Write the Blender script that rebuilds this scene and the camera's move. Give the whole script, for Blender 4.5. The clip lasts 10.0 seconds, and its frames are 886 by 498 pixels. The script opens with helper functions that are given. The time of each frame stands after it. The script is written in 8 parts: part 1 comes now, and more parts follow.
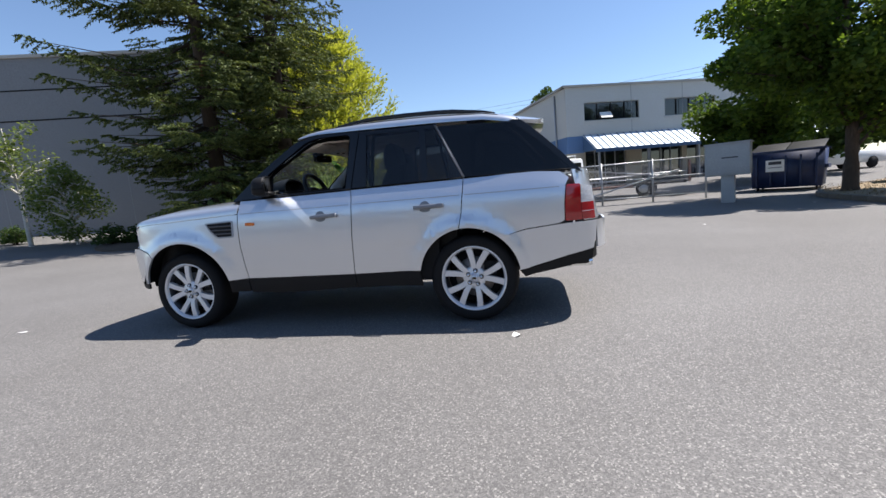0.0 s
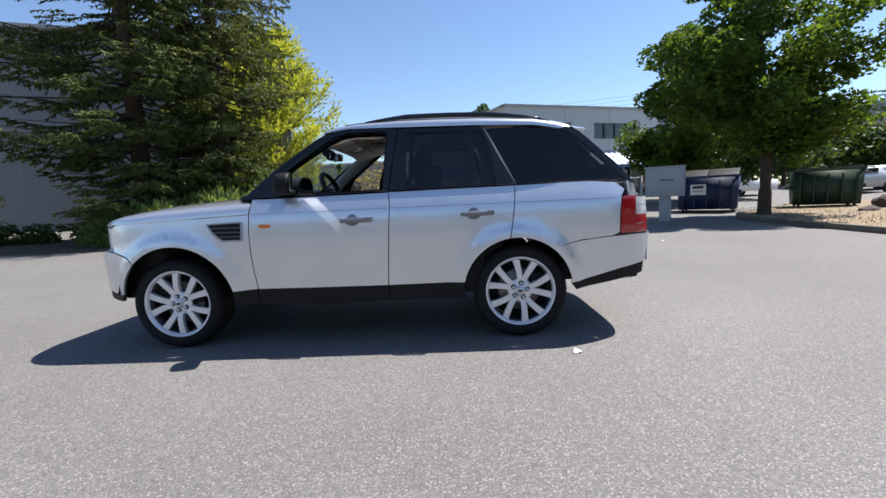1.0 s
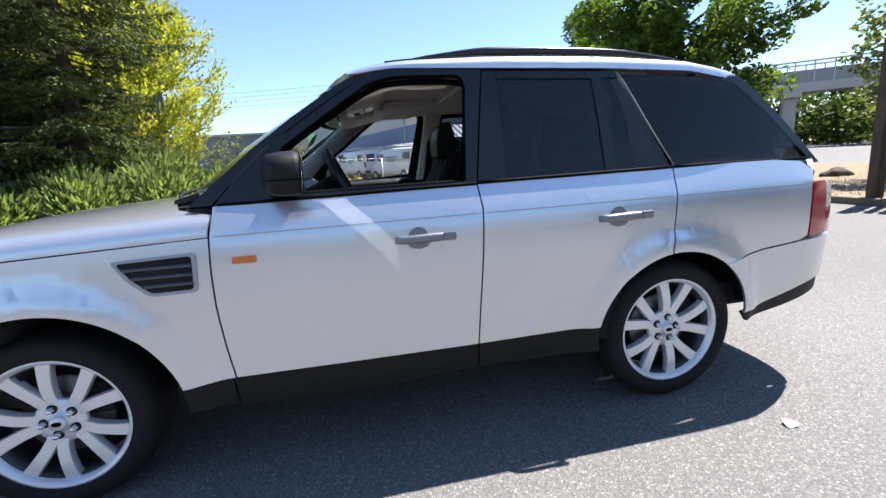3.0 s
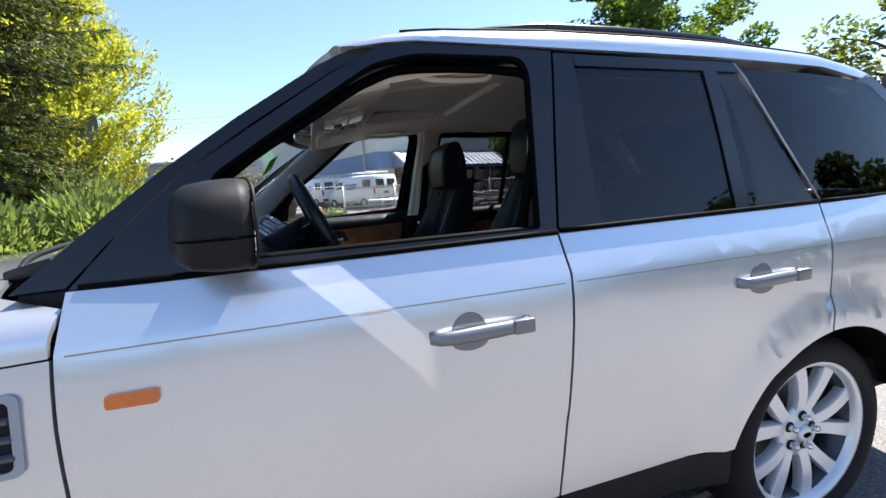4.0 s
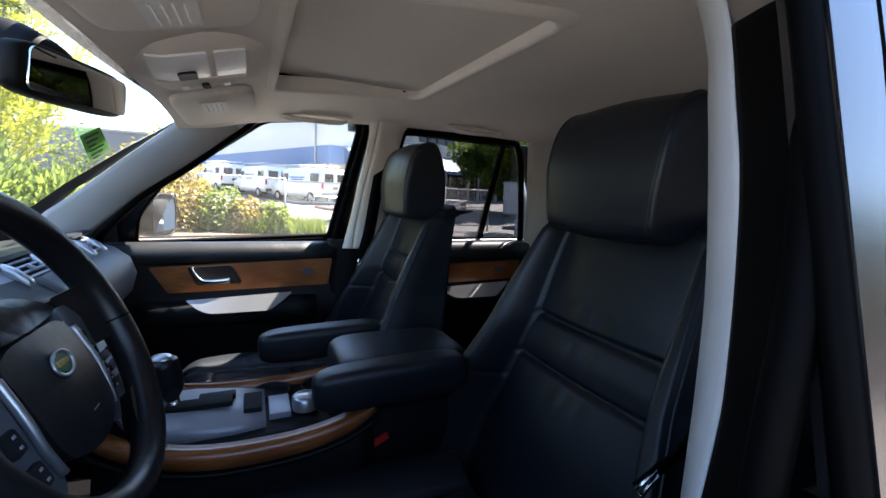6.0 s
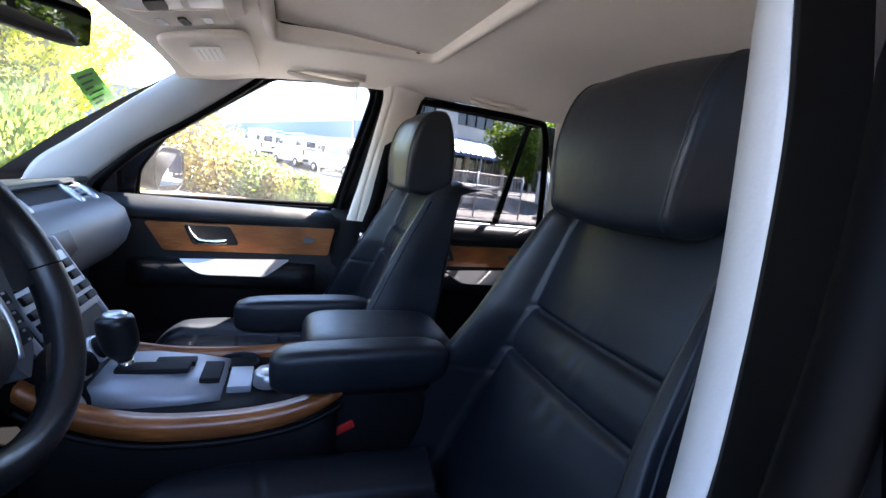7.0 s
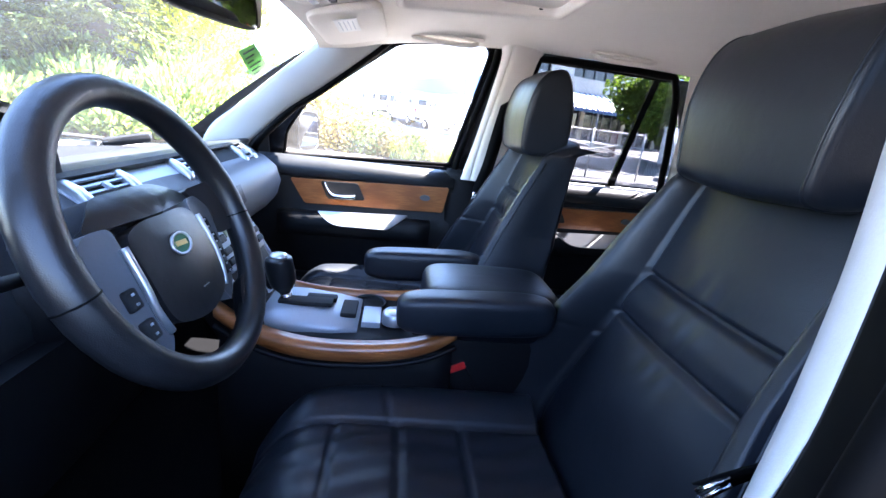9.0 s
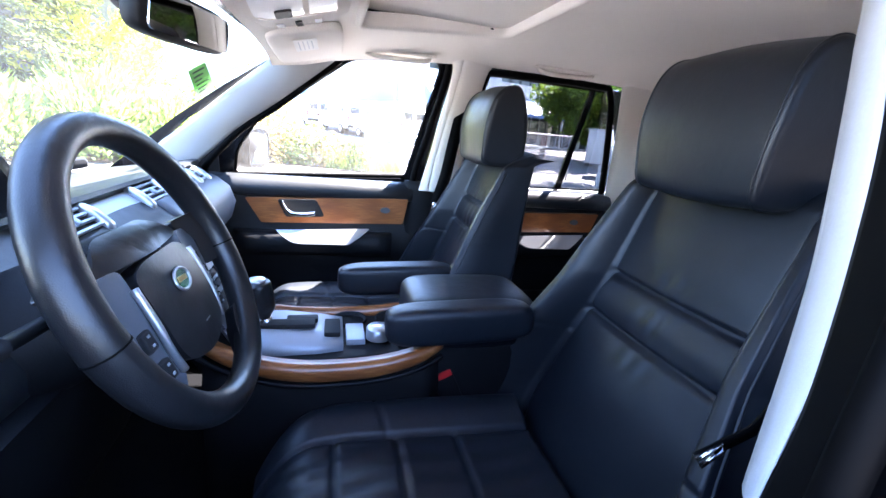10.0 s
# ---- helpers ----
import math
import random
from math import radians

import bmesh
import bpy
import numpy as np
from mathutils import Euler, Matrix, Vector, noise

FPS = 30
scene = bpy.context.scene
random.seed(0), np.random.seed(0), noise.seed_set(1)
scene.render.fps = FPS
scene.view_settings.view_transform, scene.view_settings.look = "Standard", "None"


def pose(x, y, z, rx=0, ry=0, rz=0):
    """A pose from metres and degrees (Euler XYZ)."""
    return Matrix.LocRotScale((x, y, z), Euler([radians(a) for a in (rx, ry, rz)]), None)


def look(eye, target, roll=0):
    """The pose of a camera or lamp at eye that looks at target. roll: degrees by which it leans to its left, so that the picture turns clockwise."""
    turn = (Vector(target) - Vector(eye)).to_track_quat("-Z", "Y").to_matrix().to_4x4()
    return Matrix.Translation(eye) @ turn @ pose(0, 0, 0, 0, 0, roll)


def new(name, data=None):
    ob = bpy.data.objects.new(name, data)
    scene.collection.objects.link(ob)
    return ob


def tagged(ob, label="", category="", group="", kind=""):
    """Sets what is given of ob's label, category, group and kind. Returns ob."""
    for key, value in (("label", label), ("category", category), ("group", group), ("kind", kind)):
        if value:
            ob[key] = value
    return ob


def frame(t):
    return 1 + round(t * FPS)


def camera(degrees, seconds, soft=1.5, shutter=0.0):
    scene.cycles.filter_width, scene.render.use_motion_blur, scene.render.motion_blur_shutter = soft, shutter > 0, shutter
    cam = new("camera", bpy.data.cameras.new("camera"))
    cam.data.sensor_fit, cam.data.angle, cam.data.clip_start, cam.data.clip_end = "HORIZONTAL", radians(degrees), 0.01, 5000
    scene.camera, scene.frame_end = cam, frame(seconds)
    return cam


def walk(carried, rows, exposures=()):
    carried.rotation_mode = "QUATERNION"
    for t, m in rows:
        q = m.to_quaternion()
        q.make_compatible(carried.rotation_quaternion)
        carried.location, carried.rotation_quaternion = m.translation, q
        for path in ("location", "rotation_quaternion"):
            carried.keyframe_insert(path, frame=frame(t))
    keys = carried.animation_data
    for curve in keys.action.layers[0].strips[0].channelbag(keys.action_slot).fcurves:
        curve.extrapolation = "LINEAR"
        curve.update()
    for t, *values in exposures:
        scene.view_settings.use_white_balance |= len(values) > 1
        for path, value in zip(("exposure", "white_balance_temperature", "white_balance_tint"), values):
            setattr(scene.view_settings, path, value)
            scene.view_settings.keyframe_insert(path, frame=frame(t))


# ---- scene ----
cam = camera(91.3, 10.0)
PATH = [
    (0, (3.247, -4.359, 1.093), (2.834, -2.419, 0.833), -5.1),
    (0.5, (2.756, -4.328, 1.09), (2.516, -2.367, 0.775), -5.0),
    (1, (2.286, -4.21, 1.113), (2.208, -2.225, 0.88), -2.7),
    (1.5, (1.877, -3.987, 1.141), (1.919, -2.012, 0.824), -2.7),
    (2, (1.585, -3.585, 1.196), (1.622, -1.617, 0.843), -2.0),
    (2.5, (1.349, -3.166, 1.244), (1.633, -1.222, 0.871), -2.4),
    (2.7, (1.297, -2.981, 1.252), (1.609, -1.043, 0.87), -3.5),
    (3.8, (1.128, -2.012, 1.325), (1.73, -0.133, 1.0), -2.4),
    (4.0, (1.147, -1.861, 1.312), (1.724, 0.034, 1.038), -3.9),
    (4.2, (1.195, -1.705, 1.359), (1.699, 0.217, 1.131), -2.1),
    (4.5, (1.222, -1.519, 1.388), (1.702, 0.408, 1.155), -0.7),
    (4.8, (1.214, -1.347, 1.387), (1.818, 0.544, 1.143), 0.0),
    (5.2, (1.265, -1.167, 1.41), (2.038, 0.659, 1.153), -0.9),
    (6.5, (1.4670, -0.9201, 1.389), (2.2330, 0.9059, 1.109), 4.8),
    (7.5, (1.5400, -0.9027, 1.375), (2.0850, 0.9773, 0.961), 8.8),
    (8.0, (1.5429, -0.9065, 1.373), (1.8579, 1.0115, 0.897), 8.1),
    (8.5, (1.5306, -0.9228, 1.380), (1.7096, 0.9972, 0.852), 7.8),
    (9.0, (1.4825, -0.9527, 1.391), (1.7175, 0.9473, 0.811), 6.8),
    (9.5, (1.426, -0.965, 1.405), (1.785, 0.926, 0.862), 5.6),
    (10.0, (1.3930, -0.9692, 1.408), (1.8910, 0.8938, 0.879), 5.1),
]
walk(cam, [(t, look(e, a, r)) for t, e, a, r in PATH], [(0, 0.98, 6450, 13), (2.5, 1.36, 6400, 13), (4.2, 1.78, 6600, 13), (5.2, 2.2, 6800, 13), (6.5, 4.1, 7050, 18), (7.5, 4.75, 6600, 20), (9.0, 5.35, 6350, 20), (10, 5.45, 6350, 21)])

# ---- light ----
SUN = Vector((0.555, 0.235, 1.0)).normalized()
sun_data = bpy.data.lights.new("sun", "SUN")
sun_data.energy, sun_data.angle, sun_data.color = 4.9, radians(0.53), (1.0, 0.955, 0.89)
sun = new("sun", sun_data)
sun.matrix_world = look((0, 0, 30), Vector((0, 0, 30)) - SUN)
world = bpy.data.worlds.new("world")
scene.world = world
world.use_nodes = True
wn = world.node_tree.nodes
wl = world.node_tree.links
sky = wn.new("ShaderNodeTexSky")
sky.sky_type, sky.sun_disc = "NISHITA", False
sky.sun_elevation = math.asin(SUN.z)
sky.sun_rotation = math.atan2(SUN.x, SUN.y)
sky.air_density, sky.dust_density, sky.ozone_density = 1.0, 0.0, 3.5
wl.new(sky.outputs[0], wn["Background"].inputs[0])
wn["Background"].inputs[1].default_value = 0.085

# ---- materials ----
def nodes_of(name):
    m = bpy.data.materials.new(name)
    m.use_nodes = True
    nt = m.node_tree
    return m, nt, nt.nodes["Principled BSDF"]


def mixed(nt, fac, a, b):
    n = nt.nodes.new("ShaderNodeMix")
    n.data_type = "RGBA"
    nt.links.new(fac, n.inputs[0])
    for s, v in ((n.inputs[6], a), (n.inputs[7], b)):
        if isinstance(v, tuple):
            s.default_value = (*v, 1)
        else:
            nt.links.new(v, s)
    return n.outputs[2]


def ramp(nt, fac, a, b):
    n = nt.nodes.new("ShaderNodeMapRange")
    nt.links.new(fac, n.inputs[0])
    n.inputs[1].default_value, n.inputs[2].default_value = a, b
    return n.outputs[0]


def tex(nt, scale, detail=4, rough=0.55, stretch=None, kind="noise", coord="Object"):
    c = nt.nodes.new("ShaderNodeTexCoord").outputs[coord]
    if stretch:
        mp = nt.nodes.new("ShaderNodeMapping")
        mp.inputs[3].default_value = stretch
        nt.links.new(c, mp.inputs[0])
        c = mp.outputs[0]
    if kind == "noise":
        n = nt.nodes.new("ShaderNodeTexNoise")
        n.inputs["Detail"].default_value, n.inputs["Roughness"].default_value = detail, rough
    else:
        n = nt.nodes.new("ShaderNodeTexVoronoi")
    n.inputs["Scale"].default_value = scale
    nt.links.new(c, n.inputs["Vector"])
    return n.outputs[0]


def plain(name, rgb, rough=0.6, metal=0.0, grain=60, vary=0.12, bump=0.0, coat=0.0, big=3.0, spec=0.5, stretch=None, bump_scale=None):
    """A surface with a fine grain and broad, faint soiling."""
    m, nt, p = nodes_of(name)
    lo = tuple(c * (1 - vary) for c in rgb)
    hi = tuple(min(1, c * (1 + vary)) for c in rgb)
    fine = ramp(nt, tex(nt, grain, stretch=stretch), 0.3, 0.7)
    broad = ramp(nt, tex(nt, big, 3), 0.3, 0.7)
    a = mixed(nt, fine, lo, hi)
    dirt = tuple(c * (1 - vary * 0.8) for c in rgb)
    col = mixed(nt, broad, dirt, a)
    nt.links.new(col, p.inputs["Base Color"])
    mr = nt.nodes.new("ShaderNodeMapRange")
    nt.links.new(broad, mr.inputs[0])
    mr.inputs[3].default_value, mr.inputs[4].default_value = rough * 0.9, min(1, rough * 1.12)
    nt.links.new(mr.outputs[0], p.inputs["Roughness"])
    p.inputs["Metallic"].default_value = metal
    p.inputs["Coat Weight"].default_value = coat
    p.inputs["Coat Roughness"].default_value = 0.04
    p.inputs["Specular IOR Level"].default_value = spec
    if bump:
        b = nt.nodes.new("ShaderNodeBump")
        b.inputs["Strength"].default_value = bump
        b.inputs["Distance"].default_value = 0.004
        nt.links.new(tex(nt, bump_scale or grain, 5, stretch=stretch), b.inputs["Height"])
        nt.links.new(b.outputs[0], p.inputs["Normal"])
    return m


def leaf_mat(name, a, b, see=0.35):
    m, nt, p = nodes_of(name)
    g = nt.nodes.new("ShaderNodeNewGeometry")
    col = mixed(nt, g.outputs["Random Per Island"], a, b)
    nt.links.new(col, p.inputs["Base Color"])
    p.inputs["Roughness"].default_value = 0.6
    p.inputs["Specular IOR Level"].default_value = 0.22
    tr = nt.nodes.new("ShaderNodeBsdfTranslucent")
    gain = nt.nodes.new("ShaderNodeMix")
    gain.data_type, gain.blend_type = "RGBA", "MULTIPLY"
    gain.inputs[0].default_value = 1
    nt.links.new(col, gain.inputs[6])
    gain.inputs[7].default_value = (1.75, 1.65, 0.9, 1)
    nt.links.new(gain.outputs[2], tr.inputs[0])
    mx = nt.nodes.new("ShaderNodeMixShader")
    mx.inputs[0].default_value = see
    nt.links.new(p.outputs[0], mx.inputs[1])
    nt.links.new(tr.outputs[0], mx.inputs[2])
    nt.links.new(mx.outputs[0], nt.nodes["Material Output"].inputs[0])
    return m


def glass_mat(name, tint, rough=0.0, mirror=0.08, veil=0.0):
    """Thin pane: clear or tinted see-through with a mirror coat."""
    m, nt, p = nodes_of(name)
    tr = nt.nodes.new("ShaderNodeBsdfTransparent")
    tr.inputs[0].default_value = (*tint, 1)
    gl = nt.nodes.new("ShaderNodeBsdfGlossy")
    gl.inputs["Roughness"].default_value = rough
    lw = nt.nodes.new("ShaderNodeLayerWeight")
    lw.inputs[0].default_value = 0.5
    pw = nt.nodes.new("ShaderNodeMath")
    pw.operation = "POWER"
    nt.links.new(lw.outputs["Facing"], pw.inputs[0])
    pw.inputs[1].default_value = 5.0
    ad = nt.nodes.new("ShaderNodeMath")
    ad.operation = "MULTIPLY_ADD"
    nt.links.new(pw.outputs[0], ad.inputs[0])
    ad.inputs[1].default_value, ad.inputs[2].default_value = 0.85, mirror
    ad.use_clamp = True
    mx = nt.nodes.new("ShaderNodeMixShader")
    nt.links.new(ad.outputs[0], mx.inputs[0])
    nt.links.new(tr.outputs[0], mx.inputs[1])
    nt.links.new(gl.outputs[0], mx.inputs[2])
    out = mx
    # pale translucent veil whitens the view, added for the glare on the panes
    if veil:
        tl = nt.nodes.new("ShaderNodeBsdfTranslucent")
        tl.inputs[0].default_value = (0.8, 0.79, 0.76, 1)
        nz = nt.nodes.new("ShaderNodeTexNoise")
        nz.inputs["Scale"].default_value = 6
        sc = nt.nodes.new("ShaderNodeMath")
        sc.operation = "MULTIPLY"
        nt.links.new(nz.outputs[0], sc.inputs[0])
        sc.inputs[1].default_value = veil * 2
        out = nt.nodes.new("ShaderNodeMixShader")
        nt.links.new(sc.outputs[0], out.inputs[0])
        nt.links.new(mx.outputs[0], out.inputs[1])
        nt.links.new(tl.outputs[0], out.inputs[2])
    nt.links.new(out.outputs[0], nt.nodes["Material Output"].inputs[0])
    return m


def paint_mat(name, rgb, metal=0.76, rough=0.30):
    """Metallic car paint: flakes under a clear coat."""
    m, nt, p = nodes_of(name)
    fl = ramp(nt, tex(nt, 900, 1), 0.35, 0.65)
    broad = ramp(nt, tex(nt, 1.7, 3), 0.3, 0.7)
    a = mixed(nt, fl, tuple(c * 0.94 for c in rgb), tuple(c * 1.05 for c in rgb))
    nt.links.new(mixed(nt, broad, tuple(c * 0.97 for c in rgb), a), p.inputs["Base Color"])
    p.inputs["Metallic"].default_value = metal
    p.inputs["Roughness"].default_value = rough
    p.inputs["Coat Weight"].default_value = 1.0
    p.inputs["Coat Roughness"].default_value = 0.02
    return m


def asphalt_mat():
    m, nt, p = nodes_of("asphalt")
    stones = nt.nodes.new("ShaderNodeTexVoronoi")
    stones.inputs["Scale"].default_value = 140
    tc = nt.nodes.new("ShaderNodeTexCoord")
    nt.links.new(tc.outputs["Object"], stones.inputs["Vector"])
    sep = nt.nodes.new("ShaderNodeSeparateColor")
    nt.links.new(stones.outputs["Color"], sep.inputs[0])
    stone = mixed(nt, ramp(nt, sep.outputs[0], 0.15, 0.95), (0.105, 0.102, 0.098), (0.190, 0.183, 0.174))
    pale = mixed(nt, ramp(nt, sep.outputs[1], 0.90, 0.94), stone, (0.30, 0.29, 0.27))
    pits = mixed(nt, ramp(nt, tex(nt, 190, 3, 0.7), 0.33, 0.47), (0.060, 0.058, 0.056), pale)
    broad = ramp(nt, tex(nt, 0.35, 5, 0.6), 0.3, 0.7)
    blotch = mixed(nt, broad, (0.80, 0.79, 0.78), (1.0, 1.0, 1.0))
    mul = nt.nodes.new("ShaderNodeMix")
    mul.data_type, mul.blend_type = "RGBA", "MULTIPLY"
    mul.inputs[0].default_value = 1
    nt.links.new(pits, mul.inputs[6])
    nt.links.new(blotch, mul.inputs[7])
    oil = ramp(nt, tex(nt, 1.6, 4, 0.6), 0.66, 0.74)
    col = mixed(nt, oil, mul.outputs[2], (0.09, 0.088, 0.086))
    half = nt.nodes.new("ShaderNodeMix")
    half.data_type = "RGBA"
    half.inputs[0].default_value = 0.25
    nt.links.new(mul.outputs[2], half.inputs[6])
    nt.links.new(col, half.inputs[7])
    nt.links.new(half.outputs[2], p.inputs["Base Color"])
    p.inputs["Roughness"].default_value = 0.82
    b = nt.nodes.new("ShaderNodeBump")
    b.inputs["Strength"].default_value = 0.4
    b.inputs["Distance"].default_value = 0.004
    nt.links.new(tex(nt, 110, 4, 0.7), b.inputs["Height"])
    nt.links.new(b.outputs[0], p.inputs["Normal"])
    return m


def wood_mat():
    m, nt, p = nodes_of("cherry wood veneer")
    w = nt.nodes.new("ShaderNodeTexWave")
    tc = nt.nodes.new("ShaderNodeTexCoord")
    mp = nt.nodes.new("ShaderNodeMapping")
    mp.inputs[3].default_value = (2.0, 14, 30)
    nt.links.new(tc.outputs["Object"], mp.inputs[0])
    nt.links.new(mp.outputs[0], w.inputs[0])
    w.inputs["Scale"].default_value, w.inputs["Distortion"].default_value, w.inputs["Detail"].default_value = 1.0, 5.0, 3.0
    a = mixed(nt, w.outputs[1], (0.22, 0.065, 0.016), (0.36, 0.125, 0.035))
    fine = ramp(nt, tex(nt, 25, 5, stretch=(1, 8, 14)), 0.35, 0.65)
    nt.links.new(mixed(nt, fine, (0.20, 0.06, 0.016), a), p.inputs["Base Color"])
    p.inputs["Roughness"].default_value = 0.32
    p.inputs["Coat Weight"].default_value = 0.35
    p.inputs["Coat Roughness"].default_value = 0.05
    return m


def leather_mat(name, rgb, rough=0.4, spec=0.4):
    m, nt, p = nodes_of(name)
    p.inputs["Specular IOR Level"].default_value = spec
    broad = ramp(nt, tex(nt, 4, 3), 0.3, 0.7)
    nt.links.new(mixed(nt, broad, tuple(c * 0.8 for c in rgb), tuple(c * 1.15 for c in rgb)), p.inputs["Base Color"])
    mr = nt.nodes.new("ShaderNodeMapRange")
    nt.links.new(broad, mr.inputs[0])
    mr.inputs[3].default_value, mr.inputs[4].default_value = rough * 0.88, rough * 1.15
    nt.links.new(mr.outputs[0], p.inputs["Roughness"])
    v = nt.nodes.new("ShaderNodeTexVoronoi")
    v.feature = "DISTANCE_TO_EDGE"
    v.inputs["Scale"].default_value = 420
    tc = nt.nodes.new("ShaderNodeTexCoord")
    nt.links.new(tc.outputs["Object"], v.inputs["Vector"])
    b = nt.nodes.new("ShaderNodeBump")
    b.inputs["Strength"].default_value = 0.16
    b.inputs["Distance"].default_value = 0.0015
    nt.links.new(v.outputs[0], b.inputs["Height"])
    b2 = nt.nodes.new("ShaderNodeBump")
    b2.inputs["Strength"].default_value = 0.22
    b2.inputs["Distance"].default_value = 0.012
    nt.links.new(tex(nt, 9, 4), b2.inputs["Height"])
    nt.links.new(b.outputs[0], b2.inputs["Normal"])
    nt.links.new(b2.outputs[0], p.inputs["Normal"])
    return m


M = {}
M["asphalt"] = asphalt_mat()
M["paint"] = paint_mat("silver paint", (0.66, 0.685, 0.725))
M["black_paint"] = plain("gloss black trim", (0.005, 0.0055, 0.007), 0.20, grain=40, vary=0.1, spec=0.5)
M["clad"] = plain("dark grey plastic", (0.0095, 0.0098, 0.011), 0.55, grain=400, vary=0.15, bump=0.1, spec=0.22)
M["rubber"] = plain("tyre rubber", (0.011, 0.011, 0.012), 0.75, grain=120, vary=0.2, bump=0.15, spec=0.25)
M["seal"] = plain("black rubber seal", (0.0008, 0.0008, 0.0010), 0.6, grain=150, vary=0.15, spec=0.05)
M["alloy"] = plain("silver alloy", (0.74, 0.75, 0.77), 0.36, metal=0.5, grain=200, vary=0.05, coat=0.3)
# silver barrel given a dark grey for the shade behind the spokes
M["alloy_shaded"] = plain("shaded wheel barrel", (0.055, 0.058, 0.065), 0.4, metal=0.6, grain=200, vary=0.1)
M["chrome"] = plain("chrome", (0.78, 0.79, 0.80), 0.10, metal=1.0, grain=100, vary=0.03)
M["satin"] = plain("satin silver trim", (0.50, 0.52, 0.54), 0.32, metal=0.85, grain=300, vary=0.05)
M["handle"] = plain("grey door handle", (0.20, 0.21, 0.23), 0.38, metal=0.6, grain=300, vary=0.05, coat=0.3)
M["disc"] = plain("brake disc steel", (0.25, 0.22, 0.20), 0.45, metal=0.8, grain=90, vary=0.2)
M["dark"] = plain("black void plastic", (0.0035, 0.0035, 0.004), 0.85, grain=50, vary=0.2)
M["tint"] = glass_mat("dark privacy glass", (0.42, 0.425, 0.44), 0.0, 0.042)
M["tint_dark"] = glass_mat("very dark privacy glass", (0.18, 0.185, 0.20), 0.0, 0.042)
M["clear"] = glass_mat("clear car glass", (0.94, 0.96, 0.955), 0.0, 0.02, 0.010)
M["windscreen"] = glass_mat("windscreen glass", (0.92, 0.95, 0.945), 0.0, 0.02, 0.005)
M["mirror"] = plain("mirror glass", (0.85, 0.87, 0.88), 0.02, metal=1.0, grain=5, vary=0.01)
M["amber"] = plain("amber lens", (0.75, 0.16, 0.015), 0.15, grain=200, vary=0.2, coat=0.8)
M["red"] = plain("red lens", (0.42, 0.008, 0.012), 0.12, grain=60, vary=0.25, coat=0.8)
M["lamp_clear"] = plain("clear lamp lens", (0.80, 0.81, 0.82), 0.12, metal=0.25, grain=70, vary=0.25, coat=0.8)
# base carries a blue tint for the sky light on the seats
M["leather"] = leather_mat("black leather", (0.0060, 0.0080, 0.0118), 0.40, 0.36)
M["wheel_leather"] = leather_mat("black wheel leather", (0.008, 0.008, 0.009), 0.34, 0.4)
M["dash"] = leather_mat("charcoal dashboard", (0.014, 0.0155, 0.018), 0.46, 0.35)
M["lens_white"] = plain("white lamp lens", (0.86, 0.86, 0.84), 0.3, grain=200, vary=0.03, coat=0.4)
M["headliner"] = plain("beige headliner cloth", (0.74, 0.68, 0.61), 0.92, grain=500, vary=0.06, bump=0.1)
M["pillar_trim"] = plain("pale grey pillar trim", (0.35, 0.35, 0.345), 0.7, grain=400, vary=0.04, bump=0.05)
M["wood"] = wood_mat()
M["tan_line"] = plain("tan pinstripe", (0.36, 0.29, 0.20), 0.4, grain=100, vary=0.05)
M["silver_plastic"] = plain("silver grey plastic", (0.33, 0.35, 0.38), 0.42, metal=0.3, grain=500, vary=0.05)
M["cabin"] = plain("black cabin plastic", (0.0034, 0.0035, 0.0042), 0.6, grain=400, vary=0.15, bump=0.1, spec=0.2)
M["door_skin"] = leather_mat("black door leather", (0.0042, 0.0045, 0.0055), 0.5, 0.25)
M["carpet"] = plain("black carpet", (0.0022, 0.0022, 0.0026), 0.95, grain=300, vary=0.3, bump=0.4, spec=0.05)
M["bark"] = plain("brown bark", (0.075, 0.052, 0.036), 0.9, grain=22, vary=0.4, bump=0.9, stretch=(1, 1, 0.25))
M["birch_bark"] = plain("white birch bark", (0.55, 0.52, 0.47), 0.8, grain=15, vary=0.3, bump=0.3)
M["leaf_maple"] = leaf_mat("maple leaves", (0.034, 0.070, 0.012), (0.100, 0.160, 0.024), 0.45)
M["leaf_lime"] = leaf_mat("lime green leaves", (0.21, 0.25, 0.03), (0.40, 0.42, 0.08), 0.45)
M["leaf_dark"] = leaf_mat("dark leaves", (0.03, 0.055, 0.014), (0.06, 0.10, 0.022), 0.3)
M["needle"] = leaf_mat("spruce needles", (0.030, 0.048, 0.016), (0.130, 0.160, 0.048), 0.22)
M["cone"] = leaf_mat("brown spruce cones", (0.10, 0.05, 0.025), (0.17, 0.09, 0.04), 0.1)
M["juniper"] = leaf_mat("juniper sprays", (0.085, 0.135, 0.050), (0.19, 0.25, 0.088), 0.45)
M["birch_leaf"] = leaf_mat("birch leaves", (0.07, 0.11, 0.03), (0.15, 0.19, 0.06), 0.4)
M["dry_leaf"] = leaf_mat("dry shrub leaves", (0.13, 0.10, 0.035), (0.30, 0.24, 0.09), 0.35)
M["dash_grey"] = plain("grey dash plastic", (0.085, 0.090, 0.100), 0.45, grain=400, vary=0.05, spec=0.4)
# concrete kerb darkened to brown: its shaded face is put in the colour
M["kerb"] = plain("shade browned kerb", (0.17, 0.14, 0.105), 0.9, grain=25, vary=0.3, bump=0.4, big=1.5)
M["dry_grass"] = plain("dry grass", (0.25, 0.19, 0.115), 0.95, grain=35, vary=0.35, bump=0.5, big=0.8)
